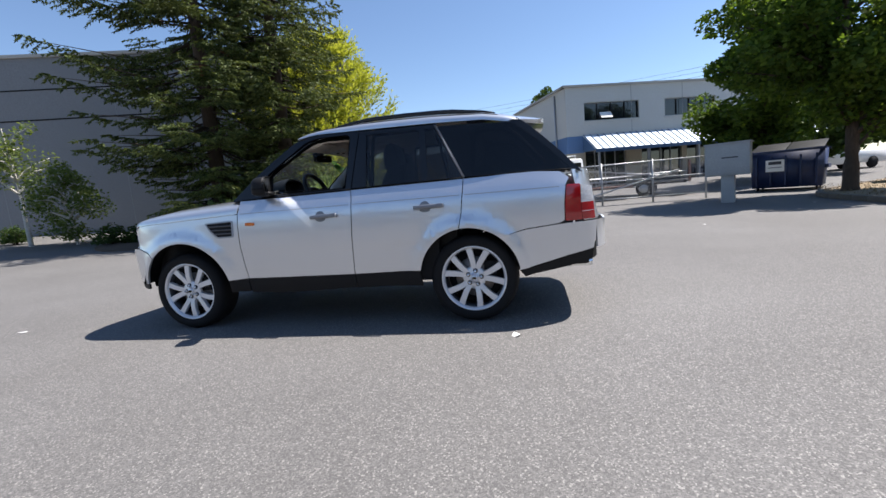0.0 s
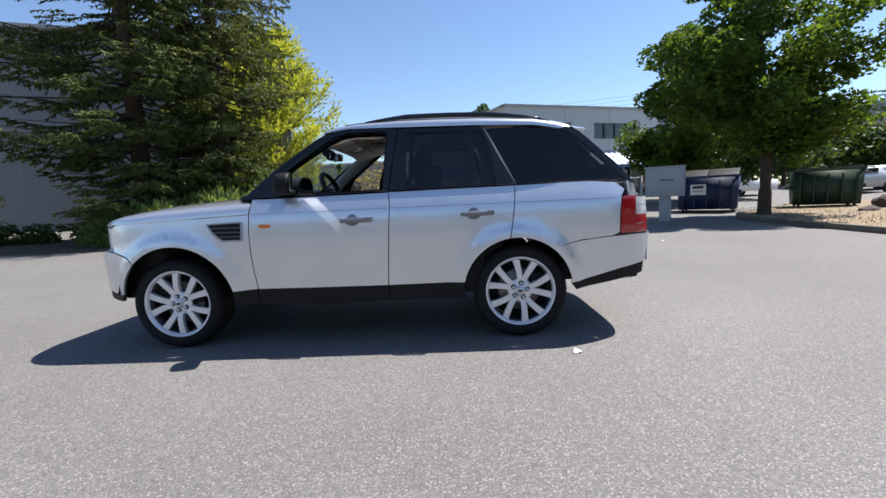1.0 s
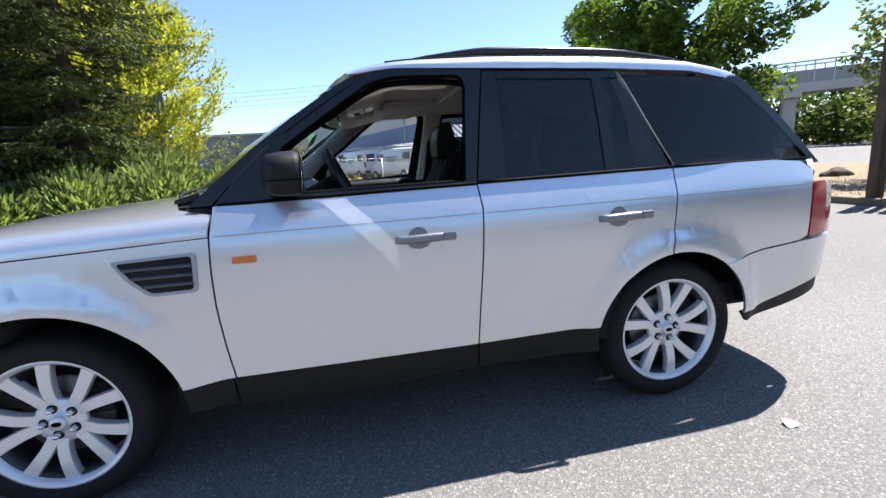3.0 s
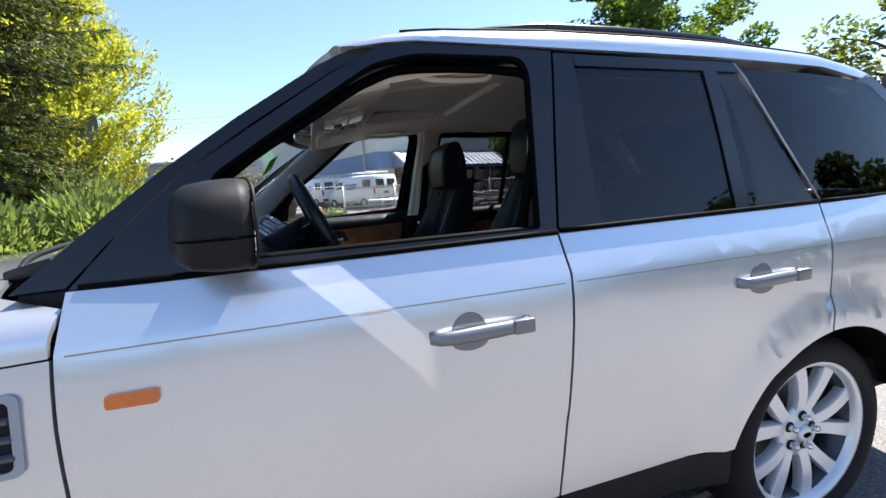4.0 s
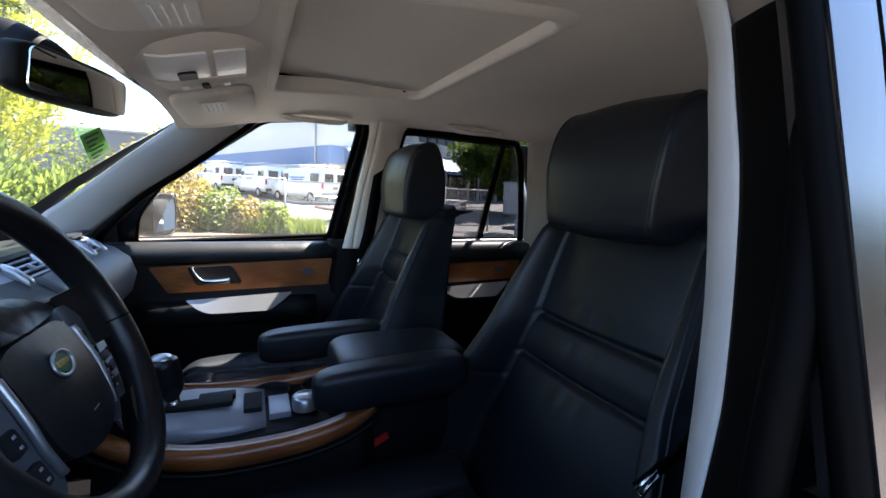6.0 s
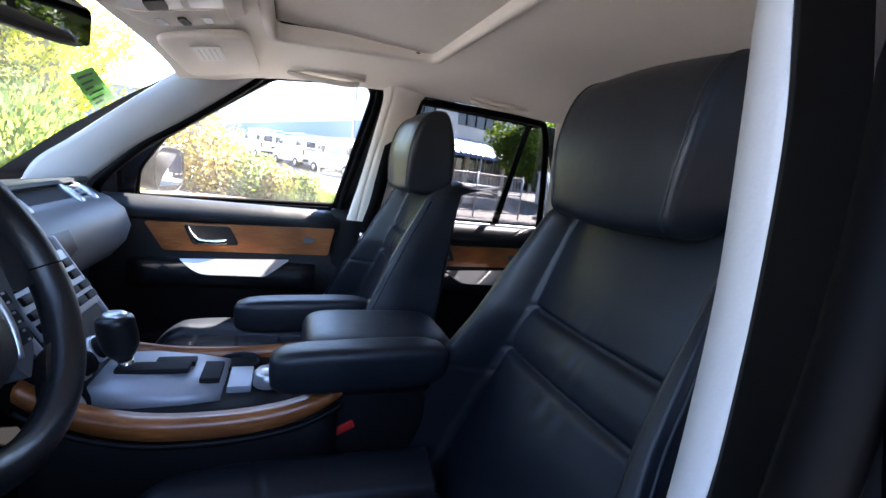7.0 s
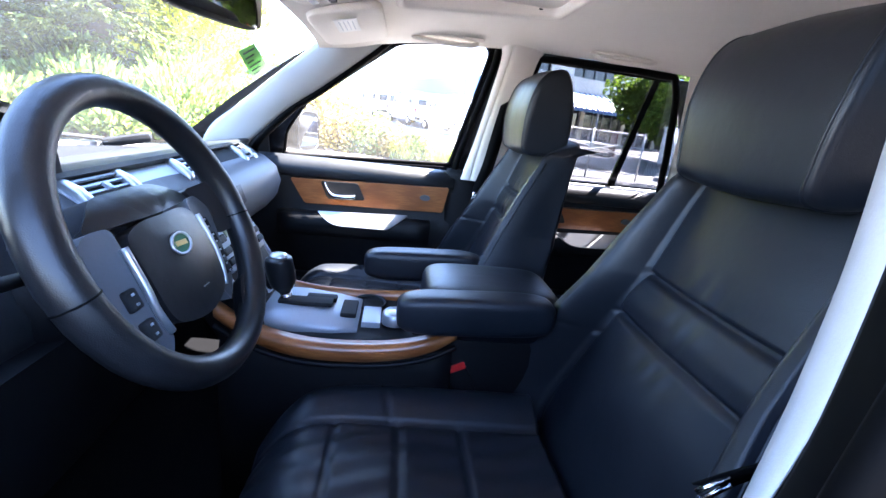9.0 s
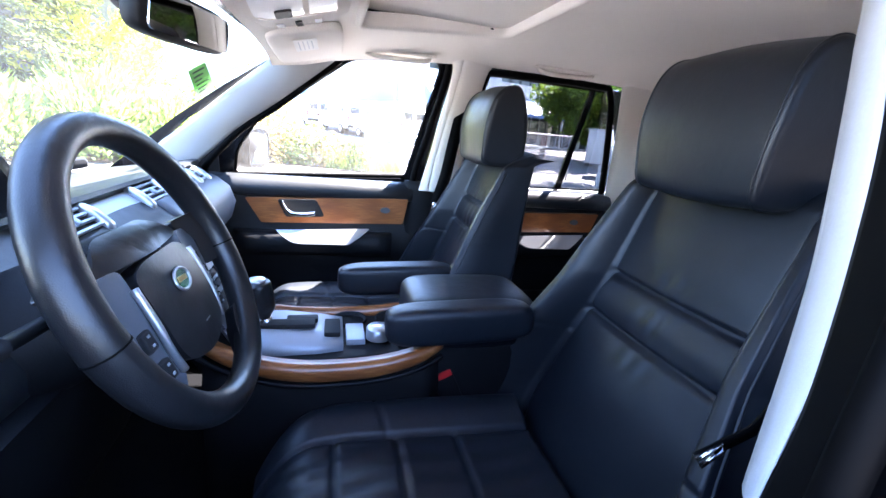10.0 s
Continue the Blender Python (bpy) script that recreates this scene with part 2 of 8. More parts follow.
M["bed"] = plain("bark mulch bed", (0.11, 0.075, 0.05), 0.95, grain=25, vary=0.45, bump=0.8, big=0.7)
M["concrete"] = plain("pale concrete", (0.42, 0.40, 0.37), 0.85, grain=30, vary=0.15, bump=0.3, big=0.6)
M["wall_grey"] = plain("grey painted concrete wall", (0.20, 0.205, 0.215), 0.8, grain=14, vary=0.1, bump=0.15, big=0.3)
M["wall_white"] = plain("off white painted wall", (0.56, 0.56, 0.53), 0.8, grain=12, vary=0.08, bump=0.12, big=0.3)
M["wall_blue"] = plain("blue painted wall band", (0.10, 0.19, 0.36), 0.75, grain=12, vary=0.1, bump=0.1, big=0.3)
M["wall_tan"] = plain("tan wall panel", (0.36, 0.32, 0.25), 0.8, grain=12, vary=0.1, big=0.4)
M["awning"] = plain("pale blue ribbed metal", (0.50, 0.58, 0.66), 0.4, metal=0.2, grain=10, vary=0.07)
M["awning_edge"] = plain("blue awning edge", (0.05, 0.11, 0.22), 0.6, grain=10, vary=0.08)
M["window_dark"] = plain("dark window glass", (0.016, 0.019, 0.022), 0.06, grain=3, vary=0.3, spec=0.8)
M["frame_grey"] = plain("grey window frame", (0.24, 0.25, 0.26), 0.5, grain=40, vary=0.1)
M["bin_blue"] = plain("dark blue painted steel", (0.012, 0.026, 0.085), 0.5, grain=14, vary=0.3, bump=0.1)
M["bin_green"] = plain("dark green painted steel", (0.010, 0.038, 0.020), 0.55, grain=14, vary=0.3, bump=0.1)
M["box_grey"] = plain("grey painted cabinet", (0.36, 0.37, 0.37), 0.55, grain=20, vary=0.1)
M["galv"] = plain("galvanised steel", (0.42, 0.43, 0.44), 0.45, metal=0.7, grain=40, vary=0.15)
M["van_white"] = plain("white van paint", (0.72, 0.73, 0.73), 0.3, grain=40, vary=0.03, coat=0.5)
M["paper"] = plain("white paper", (0.78, 0.77, 0.74), 0.8, grain=60, vary=0.05)
M["ink"] = plain("dark printed ink", (0.05, 0.05, 0.06), 0.7, grain=80, vary=0.1)
M["green_tag"] = plain("green sticker film", (0.12, 0.50, 0.06), 0.5, grain=60, vary=0.08)
M["fence_wood"] = plain("weathered brown fence board", (0.10, 0.062, 0.042), 0.85, grain=18, vary=0.35, bump=0.5, stretch=(1, 1, 0.15))
M["rock"] = plain("brown rock", (0.080, 0.060, 0.050), 0.9, grain=12, vary=0.45, bump=1.0)
M["brown"] = plain("rust brown steel", (0.12, 0.045, 0.03), 0.7, grain=18, vary=0.3)
M["red_plastic"] = plain("red plastic", (0.55, 0.02, 0.02), 0.35, grain=100, vary=0.08)
M["screen_lcd"] = plain("green grey display", (0.26, 0.30, 0.20), 0.25, grain=100, vary=0.05)
M["badge_green"] = plain("dark green enamel", (0.02, 0.10, 0.05), 0.2, grain=80, vary=0.1, coat=0.6)
M["gold"] = plain("gold metal", (0.60, 0.45, 0.20), 0.3, metal=1.0, grain=80, vary=0.08)

# ---- building tools ----
def thing(name, label, category, at=(0, 0, 0), group="", kind=""):
    ob = new(name)
    ob.location = at
    ob.empty_display_size = 0.1
    return tagged(ob, label, category, group, kind)


def part(name, bm, material, parent=None, label="", smooth=True):
    me = bpy.data.meshes.new(name)
    if smooth:
        for f in bm.faces:
            f.smooth = True
    bm.to_mesh(me)
    bm.free()
    me.materials.append(material)
    ob = new(name, me)
    if parent:
        ob.parent = parent
        up = parent
        at = Vector((0, 0, 0))
        while up:
            at += up.location
            up = up.parent
        me.transform(Matrix.Translation(-at))
    if label:
        tagged(ob, label)
    return ob


def sharp(bm, angle=35):
    lim = radians(angle)
    for e in bm.edges:
        if len(e.link_faces) == 2 and e.calc_face_angle(0) > lim:
            e.smooth = False
    return bm


def box(bm, c, s, bevel=0.0, rot=None, seg=2):
    m = Matrix.Translation(c) @ (rot or Matrix()) @ Matrix.Diagonal((*s, 1))
    made = bmesh.ops.create_cube(bm, size=1.0, matrix=m)
    if bevel:
        vs = set(made["verts"])
        es = [e for e in bm.edges if e.verts[0] in vs and e.verts[1] in vs]
        bmesh.ops.bevel(bm, geom=es, offset=bevel, segments=seg, affect="EDGES", profile=0.6)
    return bm


def boxed(c, s, bevel=0.0, rot=None, seg=2):
    return sharp(box(bmesh.new(), c, s, bevel, rot, seg), 50)


def rings(bm, loops, close=True, cap=True, wrap=False):
    """Skin a row of closed loops of points."""
    vs = [[bm.verts.new(p) for p in lp] for lp in loops]
    n = len(vs[0])
    pairs = list(zip(vs, vs[1:])) + ([(vs[-1], vs[0])] if wrap else [])
    for a, b in pairs:
        for i in range(n if close else n - 1):
            j = (i + 1) % n
            bm.faces.new((a[i], a[j], b[j], b[i]))
    if cap and close and not wrap:
        bm.faces.new(vs[0][::-1])
        bm.faces.new(vs[-1])
    return bm


def tube(bm, pts, r, sides=8, cap=True, wrap=False):
    """Round bar along points; r: a radius or one for each point."""
    pts = [Vector(p) for p in pts]
    rs = r if isinstance(r, (list, tuple)) else [r] * len(pts)
    loops = []
    up = Vector((0, 0, 1))
    n = len(pts)
    for i, p in enumerate(pts):
        if wrap:
            d = pts[(i + 1) % n] - pts[i - 1]
        else:
            d = pts[min(i + 1, n - 1)] - pts[max(i - 1, 0)]
        d.normalize()
        s = d.cross(up)
        if s.length < 0.05:
            s = d.cross(Vector((1, 0, 0)))
        s.normalize()
        t = s.cross(d)
        loops.append([p + rs[i] * (math.cos(a) * s + math.sin(a) * t) for a in [k * math.tau / sides for k in range(sides)]])
    return rings(bm, loops, cap=cap, wrap=wrap)


def lathe(bm, prof, m, segs=32):
    """Turn (radius, along) pairs about the z axis of m."""
    loops = []
    for k in range(segs):
        a = k * math.tau / segs
        loops.append([m @ Vector((r * math.cos(a), r * math.sin(a), h)) for r, h in prof])
    return rings(bm, loops, close=False, cap=False, wrap=True)


def smooth_line(pts, n=8, closed=False):
    """Catmull-Rom through points."""
    pts = [Vector(p) for p in pts]
    out = []
    k = len(pts)
    for i in range(k if closed else k - 1):
        if closed:
            a, b, c, d = pts[i - 1], pts[i], pts[(i + 1) % k], pts[(i + 2) % k]
        else:
            a, b, c, d = pts[max(i - 1, 0)], pts[i], pts[i + 1], pts[min(i + 2, k - 1)]
        for j in range(n):
            t = j / n
            out.append(0.5 * ((2 * b) + (c - a) * t + (2 * a - 5 * b + 4 * c - d) * t * t + (3 * b - a - 3 * c + d) * t ** 3))
    if not closed:
        out.append(pts[-1])
    return out


def rounded(poly, r, n=4):
    """A polygon with its corners rounded; r: a radius or one for each corner."""
    out = []
    k = len(poly)
    for i in range(k):
        rr = r[i] if isinstance(r, (list, tuple)) else r
        p, a, b = Vector(poly[i]), Vector(poly[i - 1]), Vector(poly[(i + 1) % k])
        if rr <= 0:
            out.append(tuple(p))
            continue
        ra = min(rr, (a - p).length * 0.45)
        rb = min(rr, (b - p).length * 0.45)
        s, e = p + (a - p).normalized() * ra, p + (b - p).normalized() * rb
        for j in range(n + 1):
            t = j / n
            out.append(tuple((1 - t) ** 2 * s + 2 * t * (1 - t) * p + t * t * e))
    return out


def patch(outline, surf, step=0.08, thick=0.01, flip=False, holes=None):
    """A shell over the outline in (u, v), laid on surf(u, v), with thickness inwards."""
    b2 = bmesh.new()
    if holes:
        es = []
        for loop in [outline] + holes:
            vs = [b2.verts.new((u, v, 0)) for u, v in loop]
            es += [b2.edges.new((vs[i - 1], vs[i])) for i in range(len(vs))]
        bmesh.ops.triangle_fill(b2, use_beauty=True, use_dissolve=False, edges=es)
    else:
        f = b2.faces.new([b2.verts.new((u, v, 0)) for u, v in outline])
        bmesh.ops.triangulate(b2, faces=[f])
    us = [v.co.x for v in b2.verts]
    ws = [v.co.y for v in b2.verts]
    for ax, lo, hi in ((0, min(us), max(us)), (1, min(ws), max(ws))):
        k = max(1, round((hi - lo) / step))
        for i in range(1, k):
            co, no = [0, 0, 0], [0, 0, 0]
            co[ax], no[ax] = lo + (hi - lo) * i / k, 1
            bmesh.ops.bisect_plane(b2, geom=b2.verts[:] + b2.edges[:] + b2.faces[:], plane_co=co, plane_no=no, dist=1e-5)
    bmesh.ops.remove_doubles(b2, verts=b2.verts, dist=1e-5)
    b2.verts.index_update()
    e = 1e-3
    outer, inner = [], []
    bm = bmesh.new()
    for v in b2.verts:
        u, w = v.co.x, v.co.y
        p = Vector(surf(u, w))
        n = (Vector(surf(u + e, w)) - Vector(surf(u - e, w))).cross(Vector(surf(u, w + e)) - Vector(surf(u, w - e)))
        n = n.normalized() * (-1 if flip else 1)
        outer.append(bm.verts.new(p))
        inner.append(bm.verts.new(p - n * thick))
    for f in b2.faces:
        ids = [v.index for v in f.verts]
        if f.normal.z < 0:
            ids = ids[::-1]
        if flip:
            ids = ids[::-1]
        bm.faces.new([outer[i] for i in ids])
        bm.faces.new([inner[i] for i in ids[::-1]])
    for ed in b2.edges:
        if len(ed.link_faces) == 1:
            i, j = ed.verts[0].index, ed.verts[1].index
            bm.faces.new((outer[i], outer[j], inner[j], inner[i]))
    b2.free()
    bmesh.ops.recalc_face_normals(bm, faces=bm.faces)
    return sharp(bm, 40)


def mirrored(bm):
    """The same on the other side of the car's middle."""
    b = bm.copy()
    bmesh.ops.scale(b, vec=(1, -1, 1), verts=b.verts)
    bmesh.ops.reverse_faces(b, faces=b.faces)
    return b


def pillow(c, s, rot=None, p=3.0, nu=28, nv=16, dent=None):
    """A soft block: superellipsoid of half sizes s."""
    bm = bmesh.new()
    rot = rot or Matrix()
    def sg(v, q):
        return math.copysign(abs(v) ** q, v)
    q = 2.0 / p
    loops = []
    for j in range(1, nv):
        lat = -math.pi / 2 + math.pi * j / nv
        lp = []
        for i in range(nu):
            a = math.tau * i / nu
            v = Vector((s[0] * sg(math.cos(lat), q) * sg(math.cos(a), q), s[1] * sg(math.cos(lat), q) * sg(math.sin(a), q), s[2] * sg(math.sin(lat), q)))
            if dent:
                v = dent(v)
            lp.append(Vector(c) + rot.to_3x3() @ v)
        loops.append(lp)
    rings(bm, loops)
    return bm

# ---- the car: x runs to its tail, front axle at x = 0, its left side at negative y ----
HUB_F, HUB_R, HUB_Z = 0.0, 2.745, 0.366
PROF = ((0.20, 0.880), (0.35, 0.895), (0.47, 0.912), (0.60, 0.928), (0.692, 0.934), (0.706, 0.9405), (0.85, 0.947), (0.98, 0.944), (1.05, 0.936), (1.078, 0.929), (1.084, 0.924), (1.13, 0.906), (1.18, 0.884), (1.25, 0.86))
ZT = np.linspace(0.20, 1.25, 211)
YT = np.convolve(np.pad(np.interp(ZT, [a for a, b in PROF], [b for a, b in PROF]), 3, mode="edge"), np.ones(7) / 7, mode="valid")


def nose_len(z):
    return 0.63 + 0.08 * min(1, max(0, (0.83 - z) / 0.03))


def plan_w(x, z=0.9):
    if x < -0.1:
        return max(0.0, 1 - min(1, (-0.1 - x) / nose_len(z)) ** 3) ** (1 / 3)
    if x > 3.0:
        return max(0.0, 1 - min(1, (x - 3.0) / 0.86) ** 5) ** 0.2
    return 1.0


def half(x, z):
    """Half width of the lower body, with lips round the wheel arches."""
    y = float(np.interp(z, ZT, YT)) * plan_w(x, z)
    for cx, cz, r0 in ((0.05, 0.38, 0.475), (2.72, 0.38, 0.435)):
        r = math.hypot(x - cx, z - cz)
        if z > 0.3:
            y += 0.030 * math.exp(-(max(0, r - r0 - 0.016) / 0.046) ** 2)
    return y


def side(u, v):
    return (u, -half(u, v), v)


def upper(x, z):
    y = 0.886 - 0.262 * (z - 1.17) - 0.05 * max(0, z - 1.5) ** 2 * 4
    if x > 2.6:
        y -= 0.05 * (x - 2.6) ** 2
    if x < 1.0:
        y -= 0.06 * (1.0 - x) ** 2
    return y


def side_up(u, v):
    return (u, -upper(u, v), v)


def arc(cx, cz, r, a0, a1, n=18):
    return [(cx + r * math.cos(radians(a0 + (a1 - a0) * i / n)), cz + r * math.sin(radians(a0 + (a1 - a0) * i / n))) for i in range(n + 1)]


car = thing("suv_car", "silver sport utility car with dark privacy glass, parked on asphalt", "car")
DOOR_F = [(0.696, 1.168), (0.680, 1.06), (0.672, 0.92), (0.670, 0.78), (0.676, 0.63), (0.690, 0.472)]
B_CUT = [(1.757, 1.180), (1.766, 1.08), (1.758, 0.95), (1.744, 0.78), (1.730, 0.60), (1.722, 0.462)]
R_CUT = [(2.722, 1.188), (2.712, 1.07), (2.690, 0.90), (2.668, 0.80)]
GAP = 0.0035


def shift(pts, d):
    return [(x + d, z) for x, z in pts]


fender = [(-0.455, 0.815), (-0.47, 0.90), (-0.46, 0.985), (-0.40, 1.019), (-0.05, 1.030), (0.3, 1.0415), (0.55, 1.050)] + shift([(0.680, 1.054)] + DOOR_F[2:], -GAP) + [(0.495, 0.462)] + arc(0.05, 0.38, 0.455, 11, 133, 24) + [(-0.30, 0.762)]
front_door = shift(DOOR_F[::-1], GAP) + [(1.1, 1.176)] + shift(B_CUT, -GAP) + [(1.2, 0.466)]
rear_arch_a = arc(2.72, 0.38, 0.415, 168, 97, 16)
rear_door = shift(B_CUT[::-1], GAP) + [(2.2, 1.184)] + shift(R_CUT, -GAP) + rear_arch_a[::-1][0:] + [(2.0, 0.464)]
quarter = shift(R_CUT[::-1], GAP) + [(3.0, 1.190), (3.30, 1.188), (3.47, 1.172), (3.535, 1.12), (3.505, 1.07), (3.49, 0.95), (3.485, 0.80), (3.44, 0.779), (3.2, 0.757), (3.06, 0.722)] + arc(2.72, 0.38, 0.415, 47, 96, 14)
for nm, ol, lab in (("front_fender", fender, ""), ("rear_quarter_panel", quarter, "")):
    bm = patch(ol, side, 0.055, 0.012)
    part(nm, mirrored(bm), M["paint"], car)
    part(nm, bm, M["paint"], car)
doors = {}
for nm, ol in (("front_door", front_door), ("rear_door", rear_door)):
    bm = patch(ol, side, 0.055, 0.012)
    doors[nm, 1] = part(nm, mirrored(bm), M["paint"], car, "silver car door")
    doors[nm, -1] = part(nm, bm, M["paint"], car, "silver car door")

# thin tan pinstripe along the shoulder
for x0, x1, owner in ((0.70, 1.742, "front_door"), (1.778, 2.69, "rear_door"), (2.73, 3.46, "")):
    bm = patch([(x0, 1.0565), (x1, 1.0565), (x1, 1.0595), (x0, 1.0595)], lambda u, v: (u, -half(u, v) - 0.0012, v), 0.06, 0.001)
    part("pinstripe", mirrored(bm), M["tan_line"], doors[owner, 1] if owner else car, "thin tan pinstripe")
    part("pinstripe", bm, M["tan_line"], doors[owner, -1] if owner else car, "thin tan pinstripe")

# sills, lower cladding
sill_f = [(0.496, 0.456), (0.676, 0.466), (0.676, 0.345), (0.50, 0.352)]
sill_m = [(0.683, 0.466), (1.2, 0.460), (1.718, 0.456), (1.718, 0.338), (1.2, 0.318), (0.69, 0.335)]
sill_r = [(1.726, 0.456), (2.0, 0.458), (2.305, 0.462), (2.32, 0.335), (1.9, 0.335), (1.726, 0.338)]


def sill_surf(u, v):
    return (u, -(half(u, 0.47) - 0.004 - 0.12 * max(0, 0.46 - v) ** 1.5 * 4), v)


for ol in (sill_f, sill_m, sill_r):
    bm = patch(ol, sill_surf, 0.07, 0.02)
    part("sill_cladding", mirrored(bm), M["clad"], car, "dark grey plastic sill")
    part("sill_cladding", bm, M["clad"], car, "dark grey plastic sill")

# bumpers, wrapped round nose and tail
def wrap_surf(x0, ln, n, sgn, dy=0.0):
    def f(u, v):
        s, c = math.sin(u), math.cos(u)
        y = math.copysign(abs(s) ** (2 / n), s)
        x = x0 + sgn * ln * max(0, c) ** (2 / n)
        return (x - sgn * 0.10 * (v - 0.62) ** 2, y * (float(np.interp(v, ZT, YT)) + dy), v)
    return f


def th_of(x, x0, ln, n):
    f = min(1, abs(x - x0) / ln)
    return math.acos(f ** (n / 2))


def front_x(y, z, inset=0.0):
    """x of the nose at a distance y from the middle."""
    return -0.1 - (nose_len(z) - inset) * max(0.0, 1 - min(0.999, abs(y) / (float(np.interp(z, ZT, YT)) + 0.004)) ** 3) ** (1 / 3) + 0.10 * (z - 0.62) ** 2


def front_surf(inset):
    return lambda u, v: (front_x(u, v, inset), u, v)


def flank_f(u, v):
    return (u, -half(u, v) - 0.004, v)


bump_side = [(-0.66, 0.50), (-0.685, 0.66), (-0.672, 0.765), (-0.56, 0.806), (-0.456, 0.806), (-0.30, 0.754)] + arc(0.05, 0.38, 0.455, 134, 169, 8) + [(-0.52, 0.475)]
bm = patch(bump_side, flank_f, 0.05, 0.02)
part("front_bumper_corner", mirrored(bm), M["paint"], car, "silver front bumper")
part("front_bumper_corner", bm, M["paint"], car, "silver front bumper")
part("front_bumper", patch([(-0.70, 0.50), (0.70, 0.50), (0.72, 0.66), (0.70, 0.77), (0.62, 0.80), (-0.62, 0.80), (-0.70, 0.77), (-0.72, 0.66)], front_surf(0.002), 0.07, 0.015, flip=True), M["paint"], car, "silver front bumper")
val = [(-0.655, 0.495), (-0.52, 0.470), (-0.405, 0.460), (-0.41, 0.415), (-0.52, 0.41), (-0.635, 0.43)]
bm = patch(val, lambda u, v: (u, -half(u, 0.5) + 0.010 + 0.5 * max(0, 0.47 - v) ** 2, v), 0.05, 0.02)
part("front_valance", mirrored(bm), M["clad"], car, "dark grey lower valance")
part("front_valance", bm, M["clad"], car, "dark grey lower valance")
part("front_valance", patch([(-0.69, 0.42), (0.69, 0.42), (0.70, 0.492), (-0.70, 0.492)], front_surf(0.015), 0.07, 0.015, flip=True), M["clad"], car, "dark grey lower valance")
part("grille", patch([(-0.50, 0.81), (0.50, 0.81), (0.50, 0.965), (-0.50, 0.965)], front_surf(0.02), 0.08, 0.02, flip=True), M["silver_plastic"], car, "silver grey grille")
part("nose_core", sharp(rings(bmesh.new(), [[(-0.1 - 0.5 * max(0.0, 1 - min(1, abs(y) / 0.84) ** 3) ** (1 / 3), y, z) for y in [0.84 * k / 8 for k in range(-8, 9)]] for z in (0.44, 0.7, 0.97)]), 50), M["dark"], car)


# flanks of the rear bumper as panels on the side surface, and the part across the tail
flank = [(3.072, 0.722), (3.2, 0.750), (3.44, 0.772), (3.60, 0.779), (3.735, 0.777), (3.72, 0.66), (3.70, 0.565), (3.5, 0.525), (3.19, 0.442), (3.125, 0.43)] + arc(2.72, 0.38, 0.415, 10, 52, 10)


def flank_surf(u, v):
    return (u, -half(u, v) - 0.005, v)


bm = patch(flank, flank_surf, 0.05, 0.015)
part("rear_bumper_corner", mirrored(bm), M["paint"], car, "silver rear bumper")
part("rear_bumper_corner", bm, M["paint"], car, "silver rear bumper")
part("rear_bumper", patch([(-0.825, 0.565), (-0.825, 0.777), (0.825, 0.777), (0.825, 0.565)], lambda u, v: (3.0 + 0.845 * max(0.0, 1 - min(0.999, abs(u) / 0.945) ** 5) ** 0.2 - 0.1 * (v - 0.62) ** 2, -u, v), 0.05, 0.015, flip=True), M["paint"], car, "silver rear bumper")
skirt = [(3.125, 0.425), (3.19, 0.437), (3.5, 0.520), (3.70, 0.560), (3.69, 0.475), (3.45, 0.425), (3.165, 0.372)]
bm = patch(skirt, lambda u, v: (u, -half(u, v) + 0.008 + 0.25 * max(0, 0.5 - v) ** 2, v), 0.05, 0.02)
part("rear_skirt", mirrored(bm), M["clad"], car, "dark grey lower rear skirt")
part("rear_skirt", bm, M["clad"], car, "dark grey lower rear skirt")
part("rear_valance", patch([(-0.80, 0.47), (-0.80, 0.56), (0.80, 0.56), (0.80, 0.47)], lambda u, v: (3.0 + 0.77 * max(0.0, 1 - min(0.999, abs(u) / 0.945) ** 5) ** 0.2, -u, v), 0.06, 0.02, flip=True), M["clad"], car)
part("exhaust_pipe", tube(bmesh.new(), [(3.4, -0.55, 0.40), (3.72, -0.56, 0.40)], 0.03, 14), M["chrome"], car)

# bonnet
def bonnet(u, v):
    x = u
    wy = half(x, 1.03) - 0.002
    zc = float(np.interp(x, [-0.74, -0.66, -0.55, -0.38, -0.07, 0.27, 0.60, 0.75], [0.985, 1.045, 1.085, 1.122, 1.166, 1.190, 1.205, 1.21]))
    zk = float(np.interp(x, [-0.85, -0.43, 0.0, 0.69], [0.985, 1.020, 1.034, 1.056]))
    s, c = math.sin(v), math.cos(v)
    return (x, wy * math.copysign(abs(s) ** 0.72, s), zk + (zc - zk) * max(0, c) ** 0.62)


E9 = 1.569
part("bonnet", patch([(-0.70, -E9), (-0.70, E9), (0.40, E9), (0.675, E9), (0.69, 1.2), (0.55, 0.95), (0.47, 0.5), (0.45, 0.0), (0.47, -0.5), (0.55, -0.95), (0.69, -1.2), (0.675, -E9), (0.40, -E9)], bonnet, 0.07, 0.012), M["paint"], car, "silver bonnet")
# scuttle panel under the windscreen
part("scuttle", patch([(-0.80, 0), (-0.80, 1), (0.80, 1), (0.80, 0)], lambda u, v: (0.42 + 0.24 * (abs(u) / 0.8) ** 2 + 0.22 * v, u, 1.17 - 0.02 * v + 0.02 * (1 - (u / 0.8) ** 2)), 0.1, 0.02, flip=True), M["clad"], car, "black plastic scuttle")

